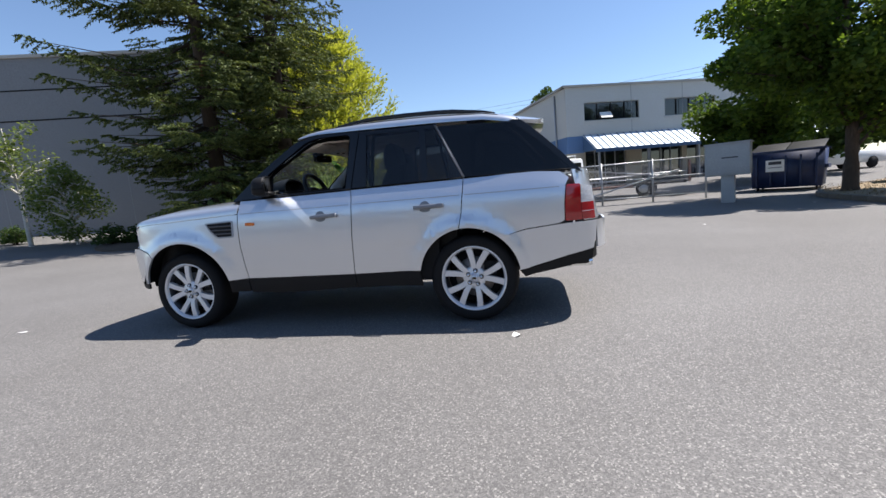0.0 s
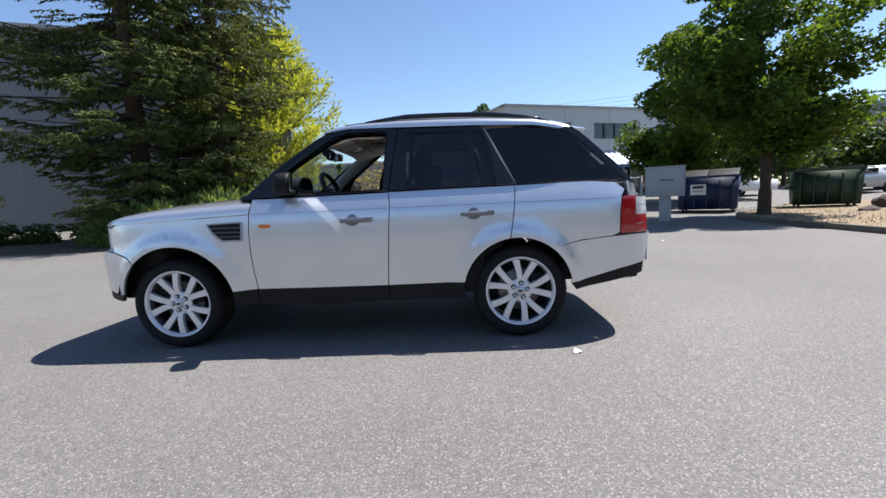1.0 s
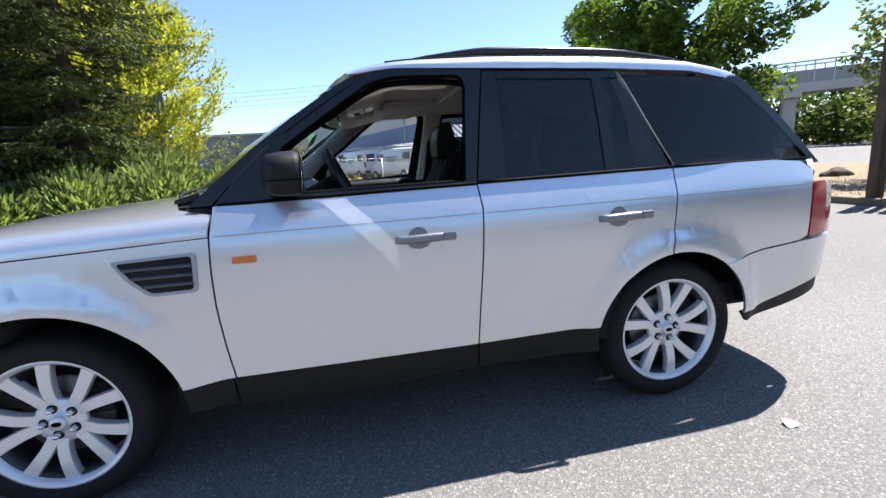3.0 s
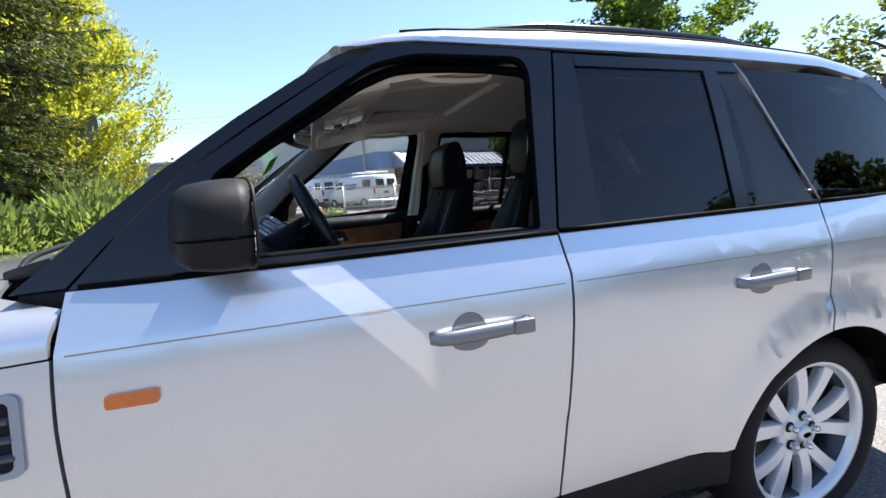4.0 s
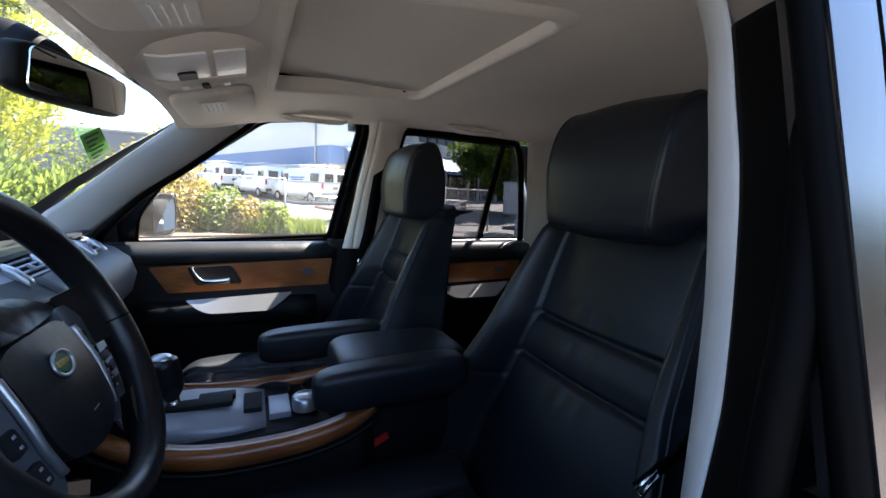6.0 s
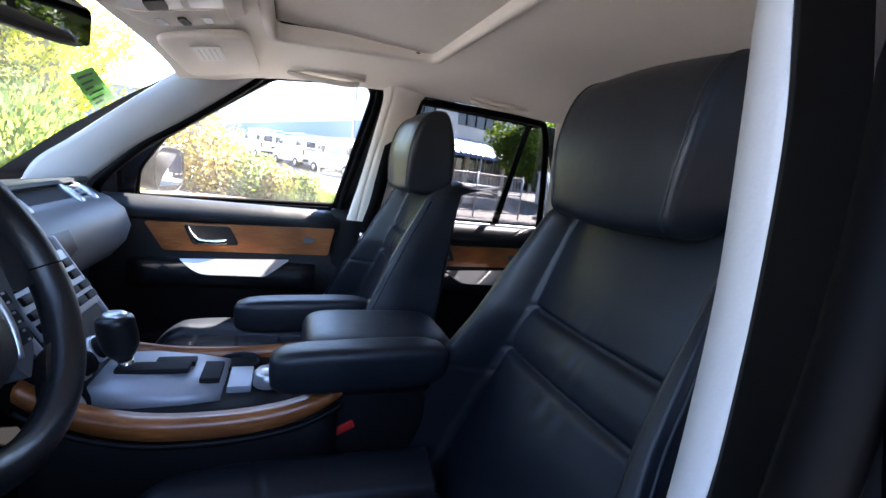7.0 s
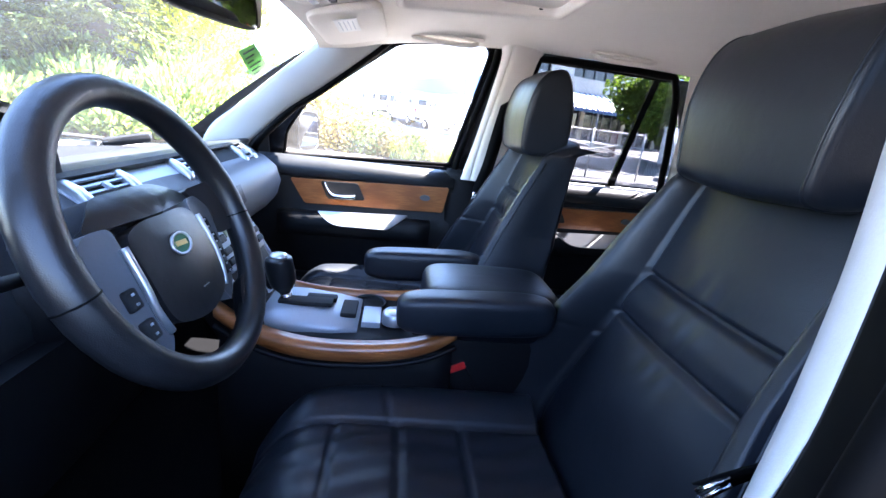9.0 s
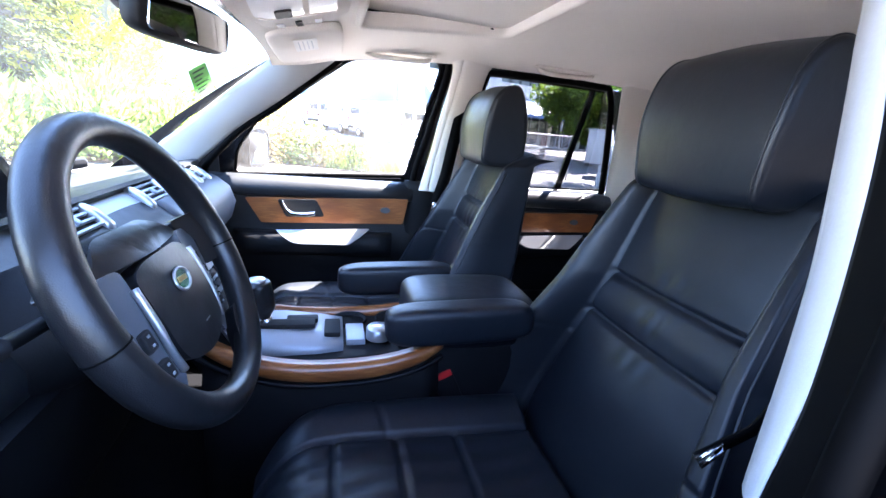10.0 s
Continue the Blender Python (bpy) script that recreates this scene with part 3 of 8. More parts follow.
# headlamps: clear lens round the corner, lamp bowls behind a dark surround
for s in (-1, 1):
    def fin(bm):
        return bm if s < 0 else mirrored(bm)
    side_l = rounded([(-0.595, 0.822), (-0.472, 0.818), (-0.485, 0.90), (-0.474, 0.985), (-0.455, 1.006), (-0.595, 0.992)], 0.012)
    hl = part("headlamp", fin(patch(side_l, lambda u, v: (u, -half(u, v) + 0.002, v), 0.03, 0.02)), M["lamp_clear"], car, "clear wrapped headlamp lens")
    part("lamp_front", fin(patch([(-0.72, 0.825), (-0.52, 0.825), (-0.52, 0.985), (-0.72, 0.99)], front_surf(0.006), 0.05, 0.02, flip=True)), M["lamp_clear"], hl)
    for z in (0.955, 0.865):
        part("lamp_bowl", fin(patch(rounded([(-0.585, z - 0.036), (-0.53, z - 0.036), (-0.53, z + 0.034), (-0.585, z + 0.034)], 0.02), lambda u, v: (u, -half(u, v) - 0.001, v), 0.02, 0.004)), M["dark"], hl, "dark lamp bowl")

# tail lamps, with red, clear and red bands
def lamp_surf(u, v):
    return (u, -half(u, v) - 0.004, v)


for ol, mt, lab in (
    (rounded([(3.492, 0.793), (3.498, 0.95), (3.512, 1.07), (3.615, 1.068), (3.612, 0.90), (3.62, 0.793)], 0.015), "red", "red tail lamp lens"),
    ([(3.617, 1.0), (3.617, 1.062), (3.70, 1.045), (3.705, 1.0)], "lamp_clear", "clear reversing lamp"),
    ([(3.617, 0.93), (3.617, 0.996), (3.705, 0.996), (3.71, 0.93)], "lamp_clear", "clear reversing lamp"),
    ([(3.617, 0.86), (3.616, 0.926), (3.71, 0.926), (3.715, 0.86)], "red", "red tail lamp lens"),
    ([(3.622, 0.795), (3.618, 0.856), (3.715, 0.856), (3.72, 0.795)], "red", "red tail lamp lens"),
):
    bm = patch(ol, lamp_surf, 0.03, 0.03)
    part("tail_lamp", mirrored(bm), M[mt], car, lab)
    part("tail_lamp", bm, M[mt], car, lab)
part("tailgate", patch([(-0.86, 0.785), (-0.86, 1.18), (0.86, 1.18), (0.86, 0.785)], lambda u, v: (3.0 + 0.80 * max(0.0, 1 - min(0.999, abs(u) / 0.93) ** 5) ** 0.2 - 0.20 * (v - 0.785), -u, v), 0.06, 0.02, flip=True), M["paint"], car, "silver tailgate")

# vents behind the front wheels
vent = rounded([(0.338, 1.000), (0.630, 1.008), (0.620, 0.856), (0.455, 0.856), (0.385, 0.920)], 0.02)
inner = rounded([(0.356, 0.990), (0.614, 0.996), (0.606, 0.868), (0.462, 0.868), (0.400, 0.925)], 0.015)
for s in (-1, 1):
    def fin(bm):
        return bm if s < 0 else mirrored(bm)
    v_fr = part("fender_vent", fin(patch(vent, lambda u, v: (u, -half(u, v) - 0.006, v), 0.04, 0.015, holes=[inner])), M["silver_plastic"], car, "dark grey fender vent frame")
    part("grille_back", fin(patch(inner, lambda u, v: (u, -half(u, v) - 0.0015, v), 0.06, 0.005)), M["dark"], v_fr)
    for k in range(3):
        z = 0.895 + 0.034 * k
        x0 = float(np.interp(z, [0.868, 0.925, 0.99], [0.462, 0.400, 0.356]))
        part("vent_slat", fin(boxed(((x0 + 0.61) / 2, -half(0.5, z) - 0.004, z), (0.61 - x0, 0.012, 0.010), 0.003, pose(0, 0, 0, 25, 0.6, 0))), M["dash_grey"], v_fr)
    mk = part("side_marker", fin(patch(rounded([(0.752, 0.949), (0.754, 0.977), (0.843, 0.975), (0.841, 0.947)], 0.008), lambda u, v: (u, -half(u, v) - 0.006, v), 0.02, 0.012)), M["amber"], car, "amber side marker lens")

# door handles
def handle(x0, x1, z, parent, s):
    def fin(bm):
        return bm if s < 0 else mirrored(bm)
    y = -half((x0 + x1) / 2, z)
    n = 14
    loops = []
    for i in range(n + 1):
        t = i / n
        x = x0 + (x1 - x0) * t
        out = 0.030 * (1 - (2 * t - 1) ** 4) ** 0.5 + 0.006 if 0 < t < 1 else 0.006
        hz = 0.0185 * (0.82 + 0.18 * math.sin(math.pi * t))
        zz = z + 0.004 * t
        loops.append([(x, y - out + 0.012 * (1 - math.cos(a)) , zz + hz * math.sin(a)) for a in [k * math.tau / 12 for k in range(12)]])
    h = part("door_handle", fin(rings(bmesh.new(), loops)), M["handle"], parent, "grey pull handle")
    part("handle_cap", fin(boxed((x1 - 0.030, y - 0.029, z + 0.004), (0.055, 0.018, 0.036), 0.007)), M["handle"], h)
    cup = rounded([(x0 + 0.045, z - 0.030), (x0 + 0.06, z + 0.035), (x0 + 0.10, z + 0.052), (x0 + 0.135, z + 0.035), (x0 + 0.15, z - 0.030), (x0 + 0.10, z - 0.046)], 0.03)
    def cup_s(u, v):
        return (u, -half(u, v) - 0.0025, v)
    part("handle_cup", fin(patch(cup, cup_s, 0.02, 0.004)), M["handle"], h, "grey recessed handle cup")


for s in (-1, 1):
    handle(1.380, 1.634, 0.977, doors["front_door", s], s)
    handle(2.302, 2.556, 0.986, doors["rear_door", s], s)

# greenhouse: black frames, pillars and glass
WIN = [(0.955, 1.192), (1.710, 1.194), (1.757, 1.616), (1.735, 1.653), (1.44, 1.655), (1.330, 1.624), (1.205, 1.541), (1.07, 1.450), (0.955, 1.370)]
WIN = rounded(WIN, [0.02, 0.012, 0.03, 0.03, 0.05, 0.03, 0, 0, 0.03])
WIN_P = rounded([(1.019, 1.174), (1.694, 1.204), (1.788, 1.632), (1.761, 1.663), (1.607, 1.648), (1.447, 1.629), (1.268, 1.500), (1.113, 1.385), (1.038, 1.280)], [0.02, 0.012, 0.03, 0.03, 0.05, 0.03, 0, 0, 0.03])
FRAME_F = [(0.700, 1.170), (1.1, 1.178), (1.755, 1.184), (1.792, 1.42), (1.836, 1.671), (1.45, 1.683), (1.355, 1.668), (1.238, 1.602), (1.06, 1.483), (0.90, 1.372), (0.79, 1.270)]
A_PIL = [(0.600, 1.170), (0.69, 1.172), (0.784, 1.272), (0.895, 1.378), (1.055, 1.489), (1.235, 1.606), (1.352, 1.668), (1.30, 1.672), (1.205, 1.622), (1.02, 1.50), (0.86, 1.385), (0.72, 1.270)]
for s in (-1, 1):
    def fin(bm):
        return bm if s < 0 else mirrored(bm)
    fd, rd = doors["front_door", s], doors["rear_door", s]
    part("window_frame", fin(patch(FRAME_F, side_up, 0.09, 0.03, holes=[WIN if s < 0 else WIN_P])), M["black_paint"], fd, "gloss black window frame")
    part("a_pillar", fin(patch(A_PIL, lambda u, v: (u, -upper(u, v) + 0.012, v), 0.09, 0.04)), M["black_paint"], car, "gloss black windscreen pillar")
    # rubber seal round the opening
    seal = smooth_line([(*side_up(u, v),) for u, v in (WIN if s < 0 else WIN_P)], 1, True)
    part("window_seal", fin(tube(bmesh.new(), [p + Vector((0, 0.012, 0)) for p in seal], 0.011, 6, wrap=True)), M["seal"], fd, "black rubber window seal")
    # rear door: pillar cover, glass, divider, quarter light
    part("b_pillar_cover", fin(patch([(1.763, 1.186), (1.893, 1.190), (1.898, 1.42), (1.903, 1.664), (1.842, 1.666), (1.800, 1.42)], side_up, 0.08, 0.03)), M["black_paint"], rd, "gloss black pillar cover")
    dv = [(2.376, 2.428), (2.374, 2.424), (2.366, 2.416)] if s < 0 else [(2.398, 2.424), (2.416, 2.440), (2.432, 2.456)]
    part("rear_glass", fin(patch([(1.896, 1.192), (dv[0][0], 1.195), (dv[1][0], 1.42), (dv[2][0], 1.622), (1.905, 1.632), (1.901, 1.42)], lambda u, v: (u, -upper(u, v) + 0.006, v), 0.08, 0.005)), M["tint"], rd, "dark tinted rear door glass")
    part("window_divider", fin(patch([(dv[0][0] - 0.002, 1.193), (dv[0][1], 1.195), (dv[1][1], 1.42), (dv[2][1], 1.622), (dv[2][0] - 0.002, 1.622), (dv[1][0] - 0.002, 1.42)], side_up, 0.08, 0.012)), M["black_paint"], rd)
    part("quarter_glass", fin(patch([(dv[0][1] - 0.001, 1.195), (2.716, 1.197), (2.63, 1.372), (2.545, 1.540), (2.50, 1.620), (dv[2][1], 1.622), (dv[1][1], 1.42)], lambda u, v: (u, -upper(u, v) + 0.006, v), 0.08, 0.005)), M["tint"], rd, "dark tinted quarter glass")
    part("window_frame", fin(patch([(1.905, 1.630), (2.505, 1.619), (2.49, 1.650), (1.905, 1.664)], side_up, 0.08, 0.015)), M["black_paint"], rd)
    part("door_edge_strip", fin(tube(bmesh.new(), [side_up(u, v) for u, v in [(2.498, 1.648), (2.53, 1.60), (2.635, 1.380), (2.73, 1.198)]], 0.0035, 6)), M["silver_plastic"], rd, "thin grey strip on the door edge")
    part("side_rear_glass", fin(patch([(2.735, 1.198), (3.20, 1.196), (3.56, 1.184), (3.50, 1.250), (3.36, 1.395), (3.24, 1.505), (3.15, 1.580), (3.05, 1.605), (2.80, 1.622), (2.52, 1.632), (2.55, 1.575), (2.645, 1.385)], lambda u, v: (u, -upper(u, v) + 0.003, v), 0.09, 0.005)), M["tint_dark"], car, "dark tinted rear side glass")
    # bright strip under the glass
    part("waist_strip", fin(tube(bmesh.new(), [Vector(side_up(0.72 + (1.035) * k / 8, 1.173 + 0.010 * k / 8)) + Vector((0, -0.004, 0)) for k in range(9)], 0.0075, 6)), M["seal"], fd, "black waist strip")
    part("waist_strip", fin(tube(bmesh.new(), [Vector(side_up(1.765 + 0.955 * k / 8, 1.186 + 0.006 * k / 8)) + Vector((0, -0.004, 0)) for k in range(9)], 0.0075, 6)), M["seal"], rd, "black waist strip")
    part("waist_strip", fin(tube(bmesh.new(), [Vector(side_up(2.73 + 0.83 * k / 8, 1.192 - 0.010 * (k / 8) ** 3)) + Vector((0, -0.004, 0)) for k in range(9)], 0.0075, 6)), M["seal"], car, "black waist strip")

# roof with its silver side panels
def roof_edge(x):
    return float(np.interp(x, [1.22, 1.30, 1.42, 1.85, 2.45, 2.9, 3.12, 3.25], [1.630, 1.660, 1.680, 1.667, 1.652, 1.632, 1.590, 1.53]))


def roof_top(x):
    return float(np.interp(x, [1.10, 1.22, 1.35, 1.52, 1.85, 2.2, 2.5, 2.9, 3.10, 3.25], [1.645, 1.69, 1.735, 1.765, 1.788, 1.787, 1.776, 1.742, 1.705, 1.65]))


def roof(u, v):
    ed, tp = roof_edge(u), roof_top(u)
    wy = upper(u, ed) + 0.004
    s, c = math.sin(v), math.cos(v)
    return (u, wy * math.copysign(abs(s) ** 0.80, s), ed + (tp - ed) * max(0, c) ** 0.55)


part("roof", patch([(1.24, -1.0), (1.26, -1.45), (1.30, -1.556), (2.2, -1.556), (3.10, -1.556), (3.18, -1.3), (3.22, 0), (3.18, 1.3), (3.10, 1.556), (2.2, 1.556), (1.30, 1.556), (1.26, 1.45), (1.24, 1.0), (1.16, 0.5), (1.13, 0), (1.16, -0.5)], roof, 0.08, 0.02), M["paint"], car, "silver roof")
part("spoiler", patch([(-0.62, 0), (-0.66, 0.5), (-0.60, 1), (0.60, 1), (0.66, 0.5), (0.62, 0)], lambda u, v: (3.14 + 0.26 * v - 0.10 * (u / 0.66) ** 4, u, 1.705 - 0.055 * v - 0.05 * (u / 0.66) ** 4), 0.08, 0.03, flip=True), M["paint"], car, "silver roof spoiler")
part("tailgate_glass", patch([(-0.70, 0), (0.70, 0), (0.60, 1), (-0.60, 1)], lambda u, v: (3.62 - 0.40 * v - 0.08 * (u / 0.7) ** 2, u, 1.19 + 0.44 * v), 0.1, 0.006), M["tint_dark"], car, "dark tinted tailgate glass")
for s in (-1, 1):
    bm = patch([(3.05, 1.600), (3.15, 1.582), (3.24, 1.508), (3.36, 1.398), (3.50, 1.252), (3.565, 1.185), (3.64, 1.16), (3.50, 1.32), (3.36, 1.465), (3.25, 1.57), (3.17, 1.63)], lambda u, v: (u, -upper(u, v) + 0.002, v), 0.06, 0.02)
    part("d_pillar", bm if s < 0 else mirrored(bm), M["black_paint"], car, "gloss black rear pillar")
    # roof rails, standing on the roof at both ends
    pts = []
    for k in range(25):
        x = 1.56 + (2.99 - 1.56) * k / 24
        pts.append(Vector(roof(x, s * 0.86)) + Vector((0, 0, 0.020 * min(1, 4 * k / 24, 4 * (24 - k) / 24) ** 0.7)))
    part("roof_rail", tube(bmesh.new(), pts, [0.010 + 0.009 * min(1, 4 * k / 24, 4 * (24 - k) / 24) for k in range(25)], 8), M["black_paint"], car, "black roof rail")
    part("roof_gutter", tube(bmesh.new(), [Vector(roof(x, s * 1.22)) + Vector((0, 0, 0.001)) for x in [1.42 + 0.1 * k for k in range(17)]], 0.004, 6), M["seal"], car)

# windscreen
def screen(u, v):
    w = 0.80 - 0.10 * v
    xe = float(np.interp(v, [0, 0.5, 1], [0.60, 0.90, 1.25]))
    ze = float(np.interp(v, [0, 0.5, 1], [1.172, 1.415, 1.640]))
    k = 1 - u * u
    return (xe - 0.17 * k * (1 - 0.35 * v), u * w, ze + 0.045 * k)


part("windscreen", patch([(-1, 0), (1, 0), (1, 1), (-1, 1)], screen, 0.14, 0.006, flip=True), M["windscreen"], car, "clear raked windscreen")
part("windscreen_band", patch([(-1, 0.94), (1, 0.94), (1, 1.03), (-1, 1.03)], lambda u, v: Vector(screen(u, v)) + Vector((-0.004, 0, 0.004)), 0.14, 0.006, flip=True), M["black_paint"], car)
for s in (-1, 1):
    bw = tube(bmesh.new(), smooth_line([(0.50, s * 0.62, 1.195), (0.46, s * 0.45, 1.215), (0.50, s * 0.10, 1.245), (0.49, s * -0.05, 1.25)], 6), 0.008, 6)
    part("wiper", bw, M["clad"], car, "black windscreen wiper")
for s in (-1, 1):
    part("wiper_cowl", boxed((0.56, s * 0.66, 1.195), (0.14, 0.07, 0.03), 0.012, pose(0, 0, 0, 0, -12, s * 25)), M["clad"], car)

# door mirrors
for s in (-1, 1):
    def fin(bm):
        return bm if s < 0 else mirrored(bm)
    loops = []
    prof = [(-0.062, 0.050, 0.040), (-0.055, 0.078, 0.060), (-0.037, 0.095, 0.0735), (-0.004, 0.104, 0.080), (0.033, 0.107, 0.0825), (0.054, 0.105, 0.0815)]
    at = pose(0.974, -0.976, 1.276, 0, 0, 17.7) if s < 0 else pose(1.040, -0.995, 1.268, 0, 0, 12)
    for x, hy, hz in prof:
        lp = []
        for k in range(24):
            a = math.tau * k / 24
            cy, cz = math.cos(a), math.sin(a)
            q = 2 / 3.4
            lp.append(at @ Vector((x + 0.006 * cz, hy * math.copysign(abs(cy) ** q, cy), hz * math.copysign(abs(cz) ** q, cz) + 0.010 * cy)))
        loops.append(lp)
    mir = part("door_mirror", fin(sharp(rings(bmesh.new(), loops), 50)), M["clad"], doors["front_door", s], "dark grey door mirror housing")
    part("mirror_rim", fin(tube(bmesh.new(), [Vector(p) + Vector((0.004, 0, 0)) for p in loops[-1]], 0.0035, 6, wrap=True)), M["clad"], mir)
    tilt = at @ pose(0.050, 0, 0, 0, 0, 4)
    part("housing_seam", fin(tube(bmesh.new(), [Vector(lp[k]) + Vector((0, 0, -0.012)) for lp in loops for k in (12,)] , 0.0025, 6)), M["seal"], mir)
    gl = patch(rounded([(-0.090, -0.060), (0.090, -0.060), (0.094, 0.062), (-0.088, 0.062)], 0.03), lambda u, v: tuple(tilt @ Vector((0.004, u, v))), 0.05, 0.004, flip=False)
    part("mirror_glass", fin(gl), M["mirror"], mir, "mirror glass")
    part("mirror_stem", fin(rings(bmesh.new(), [[(0.93, -0.945, 1.20), (1.00, -0.945, 1.20), (1.00, -0.945, 1.235), (0.93, -0.945, 1.235)], [(0.90, -0.86, 1.185), (1.03, -0.86, 1.185), (1.03, -0.86, 1.225), (0.90, -0.86, 1.225)]])), M["clad"], mir)
    # triangular cover inside
    part("sail_panel", fin(patch(rounded([(0.80, 1.175), (0.982, 1.180), (0.984, 1.36), (0.88, 1.30)], 0.01), lambda u, v: (u, -upper(u, v) + 0.056, v), 0.06, 0.01)), M["clad"], doors["front_door", s], "dark grey inner mirror cover")

# added lamp in place of the sun bar the mirror reflects onto the door
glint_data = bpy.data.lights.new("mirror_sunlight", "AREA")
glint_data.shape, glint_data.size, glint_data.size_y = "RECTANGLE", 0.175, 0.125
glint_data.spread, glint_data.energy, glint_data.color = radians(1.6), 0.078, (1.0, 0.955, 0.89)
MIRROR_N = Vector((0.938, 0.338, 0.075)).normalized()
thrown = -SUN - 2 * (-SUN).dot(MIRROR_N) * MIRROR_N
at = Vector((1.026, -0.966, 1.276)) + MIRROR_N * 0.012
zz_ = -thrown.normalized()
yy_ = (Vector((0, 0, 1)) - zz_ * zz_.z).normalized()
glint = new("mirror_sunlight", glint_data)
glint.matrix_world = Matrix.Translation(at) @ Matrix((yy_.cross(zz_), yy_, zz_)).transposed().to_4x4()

# wheels
def wheel(x, y, s, turn):
    hub = Vector((x, y, HUB_Z))
    w = part("wheel", lathe(bmesh.new(), [(0.246, -0.10), (0.242, -0.20), (0.262, -0.235), (0.268, -0.232), (0.25, -0.19), (0.2545, -0.10), (0.2545, -0.02), (0.262, 0.004), (0.271, 0.010), (0.2735, 0.004), (0.268, -0.004), (0.256, -0.010), (0.240, -0.018), (0.236, -0.10)], pose(*hub, 90 if s < 0 else -90), 56), M["alloy_shaded"], car, "five twin spoke alloy wheel in a black tyre")
    m = pose(*hub, 90 if s < 0 else -90)
    part("tyre", lathe(bmesh.new(), [(0.262, 0.004), (0.280, 0.022), (0.305, 0.028), (0.333, 0.022), (0.352, 0.006), (0.362, -0.018), (0.366, -0.05), (0.367, -0.12), (0.366, -0.19), (0.360, -0.225), (0.340, -0.255), (0.300, -0.262), (0.262, -0.232)], m, 64), M["rubber"], w, "black low profile tyre")
    part("rim_lip", lathe(bmesh.new(), [(0.246, -0.016), (0.252, 0.000), (0.262, 0.011), (0.271, 0.013), (0.274, 0.006), (0.268, -0.003), (0.258, -0.010)], m, 64), M["alloy"], w)
    # spokes: ten arms in five pairs
    for k in range(10):
        pair, hand = divmod(k, 2)
        mid_a, sg = radians(72 * pair + turn), 1 if hand else -1
        loops = []
        for al, off, hw in ((0.060, 0.015, 0.021), (0.100, 0.021, 0.0235), (0.135, 0.031, 0.0245), (0.165, 0.043, 0.0255), (0.20, 0.058, 0.0265), (0.242, 0.078, 0.030)):
            t = (al - 0.06) / 0.18
            r, a = math.hypot(al, off), mid_a + sg * math.atan2(off, al)
            z1 = -0.012 - 0.016 * (1 - t) ** 2 + 0.004 * math.sin(math.pi * t)
            c = Vector((r * math.cos(a), r * math.sin(a), 0))
            tn = Vector((-math.sin(a), math.cos(a), 0))
            loops.append([m @ (c + tn * hw * 0.86 + Vector((0, 0, z1))), m @ (c + tn * hw + Vector((0, 0, z1 - 0.008))), m @ (c + tn * hw * 0.9 + Vector((0, 0, z1 - 0.035))), m @ (c - tn * hw * 0.9 + Vector((0, 0, z1 - 0.035))), m @ (c - tn * hw + Vector((0, 0, z1 - 0.008))), m @ (c - tn * hw * 0.86 + Vector((0, 0, z1)))])
        bm = rings(bmesh.new(), loops)
        bmesh.ops.recalc_face_normals(bm, faces=bm.faces)
        part("spoke", sharp(bm, 45), M["alloy"], w)
    part("hub_disc", lathe(bmesh.new(), [(0.0, -0.010), (0.030, -0.012), (0.034, -0.020), (0.060, -0.026), (0.088, -0.024), (0.098, -0.036), (0.085, -0.060)], m, 40), M["alloy"], w)
    part("centre_cap", lathe(bmesh.new(), [(0.0, 0.002), (0.020, 0.001), (0.029, -0.003), (0.031, -0.012)], m, 24), M["alloy"], w)
    oval = [m @ Vector((0.019 * math.cos(a), 0.010 * math.sin(a), 0.003)) for a in [math.tau * k / 20 for k in range(20)]]
    bm = bmesh.new()
    bm.faces.new([bm.verts.new(p) for p in oval])
    bmesh.ops.solidify(bm, geom=bm.faces[:], thickness=0.002)
    part("cap_emblem", bm, M["gold"], w, "gold oval emblem")
    for k in range(5):
        a = radians(72 * k + turn)
        c = m @ Vector((0.058 * math.cos(a), 0.058 * math.sin(a), 0))
        mm = Matrix.Translation(c) @ m.to_3x3().to_4x4()
        nut = part("lug_nut", lathe(bmesh.new(), [(0.0, 0.004), (0.009, 0.003), (0.0115, -0.002), (0.0115, -0.03)], mm, 6), M["chrome"], w)
        # black ring on the hub drawn for the shade round the nut
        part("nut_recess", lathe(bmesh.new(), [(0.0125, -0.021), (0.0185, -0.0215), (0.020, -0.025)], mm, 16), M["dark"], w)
    # added black disc stands for the shaded space behind the spokes
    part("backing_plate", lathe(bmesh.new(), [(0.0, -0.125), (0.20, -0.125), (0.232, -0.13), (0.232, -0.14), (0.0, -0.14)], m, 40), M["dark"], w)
    part("brake_disc", lathe(bmesh.new(), [(0.05, -0.085), (0.165, -0.085), (0.168, -0.09), (0.168, -0.11), (0.05, -0.11)], m, 40), M["disc"], w)
    part("brake_caliper", boxed(m @ Vector((0.13, 0.06, -0.085)), (0.10, 0.05, 0.14), 0.012), M["dark"], w)


for x in (HUB_F, HUB_R):
    turn = 37 if x == HUB_F else 7
    wheel(x, -0.868, -1, turn)
    wheel(x, 0.868, 1, turn)

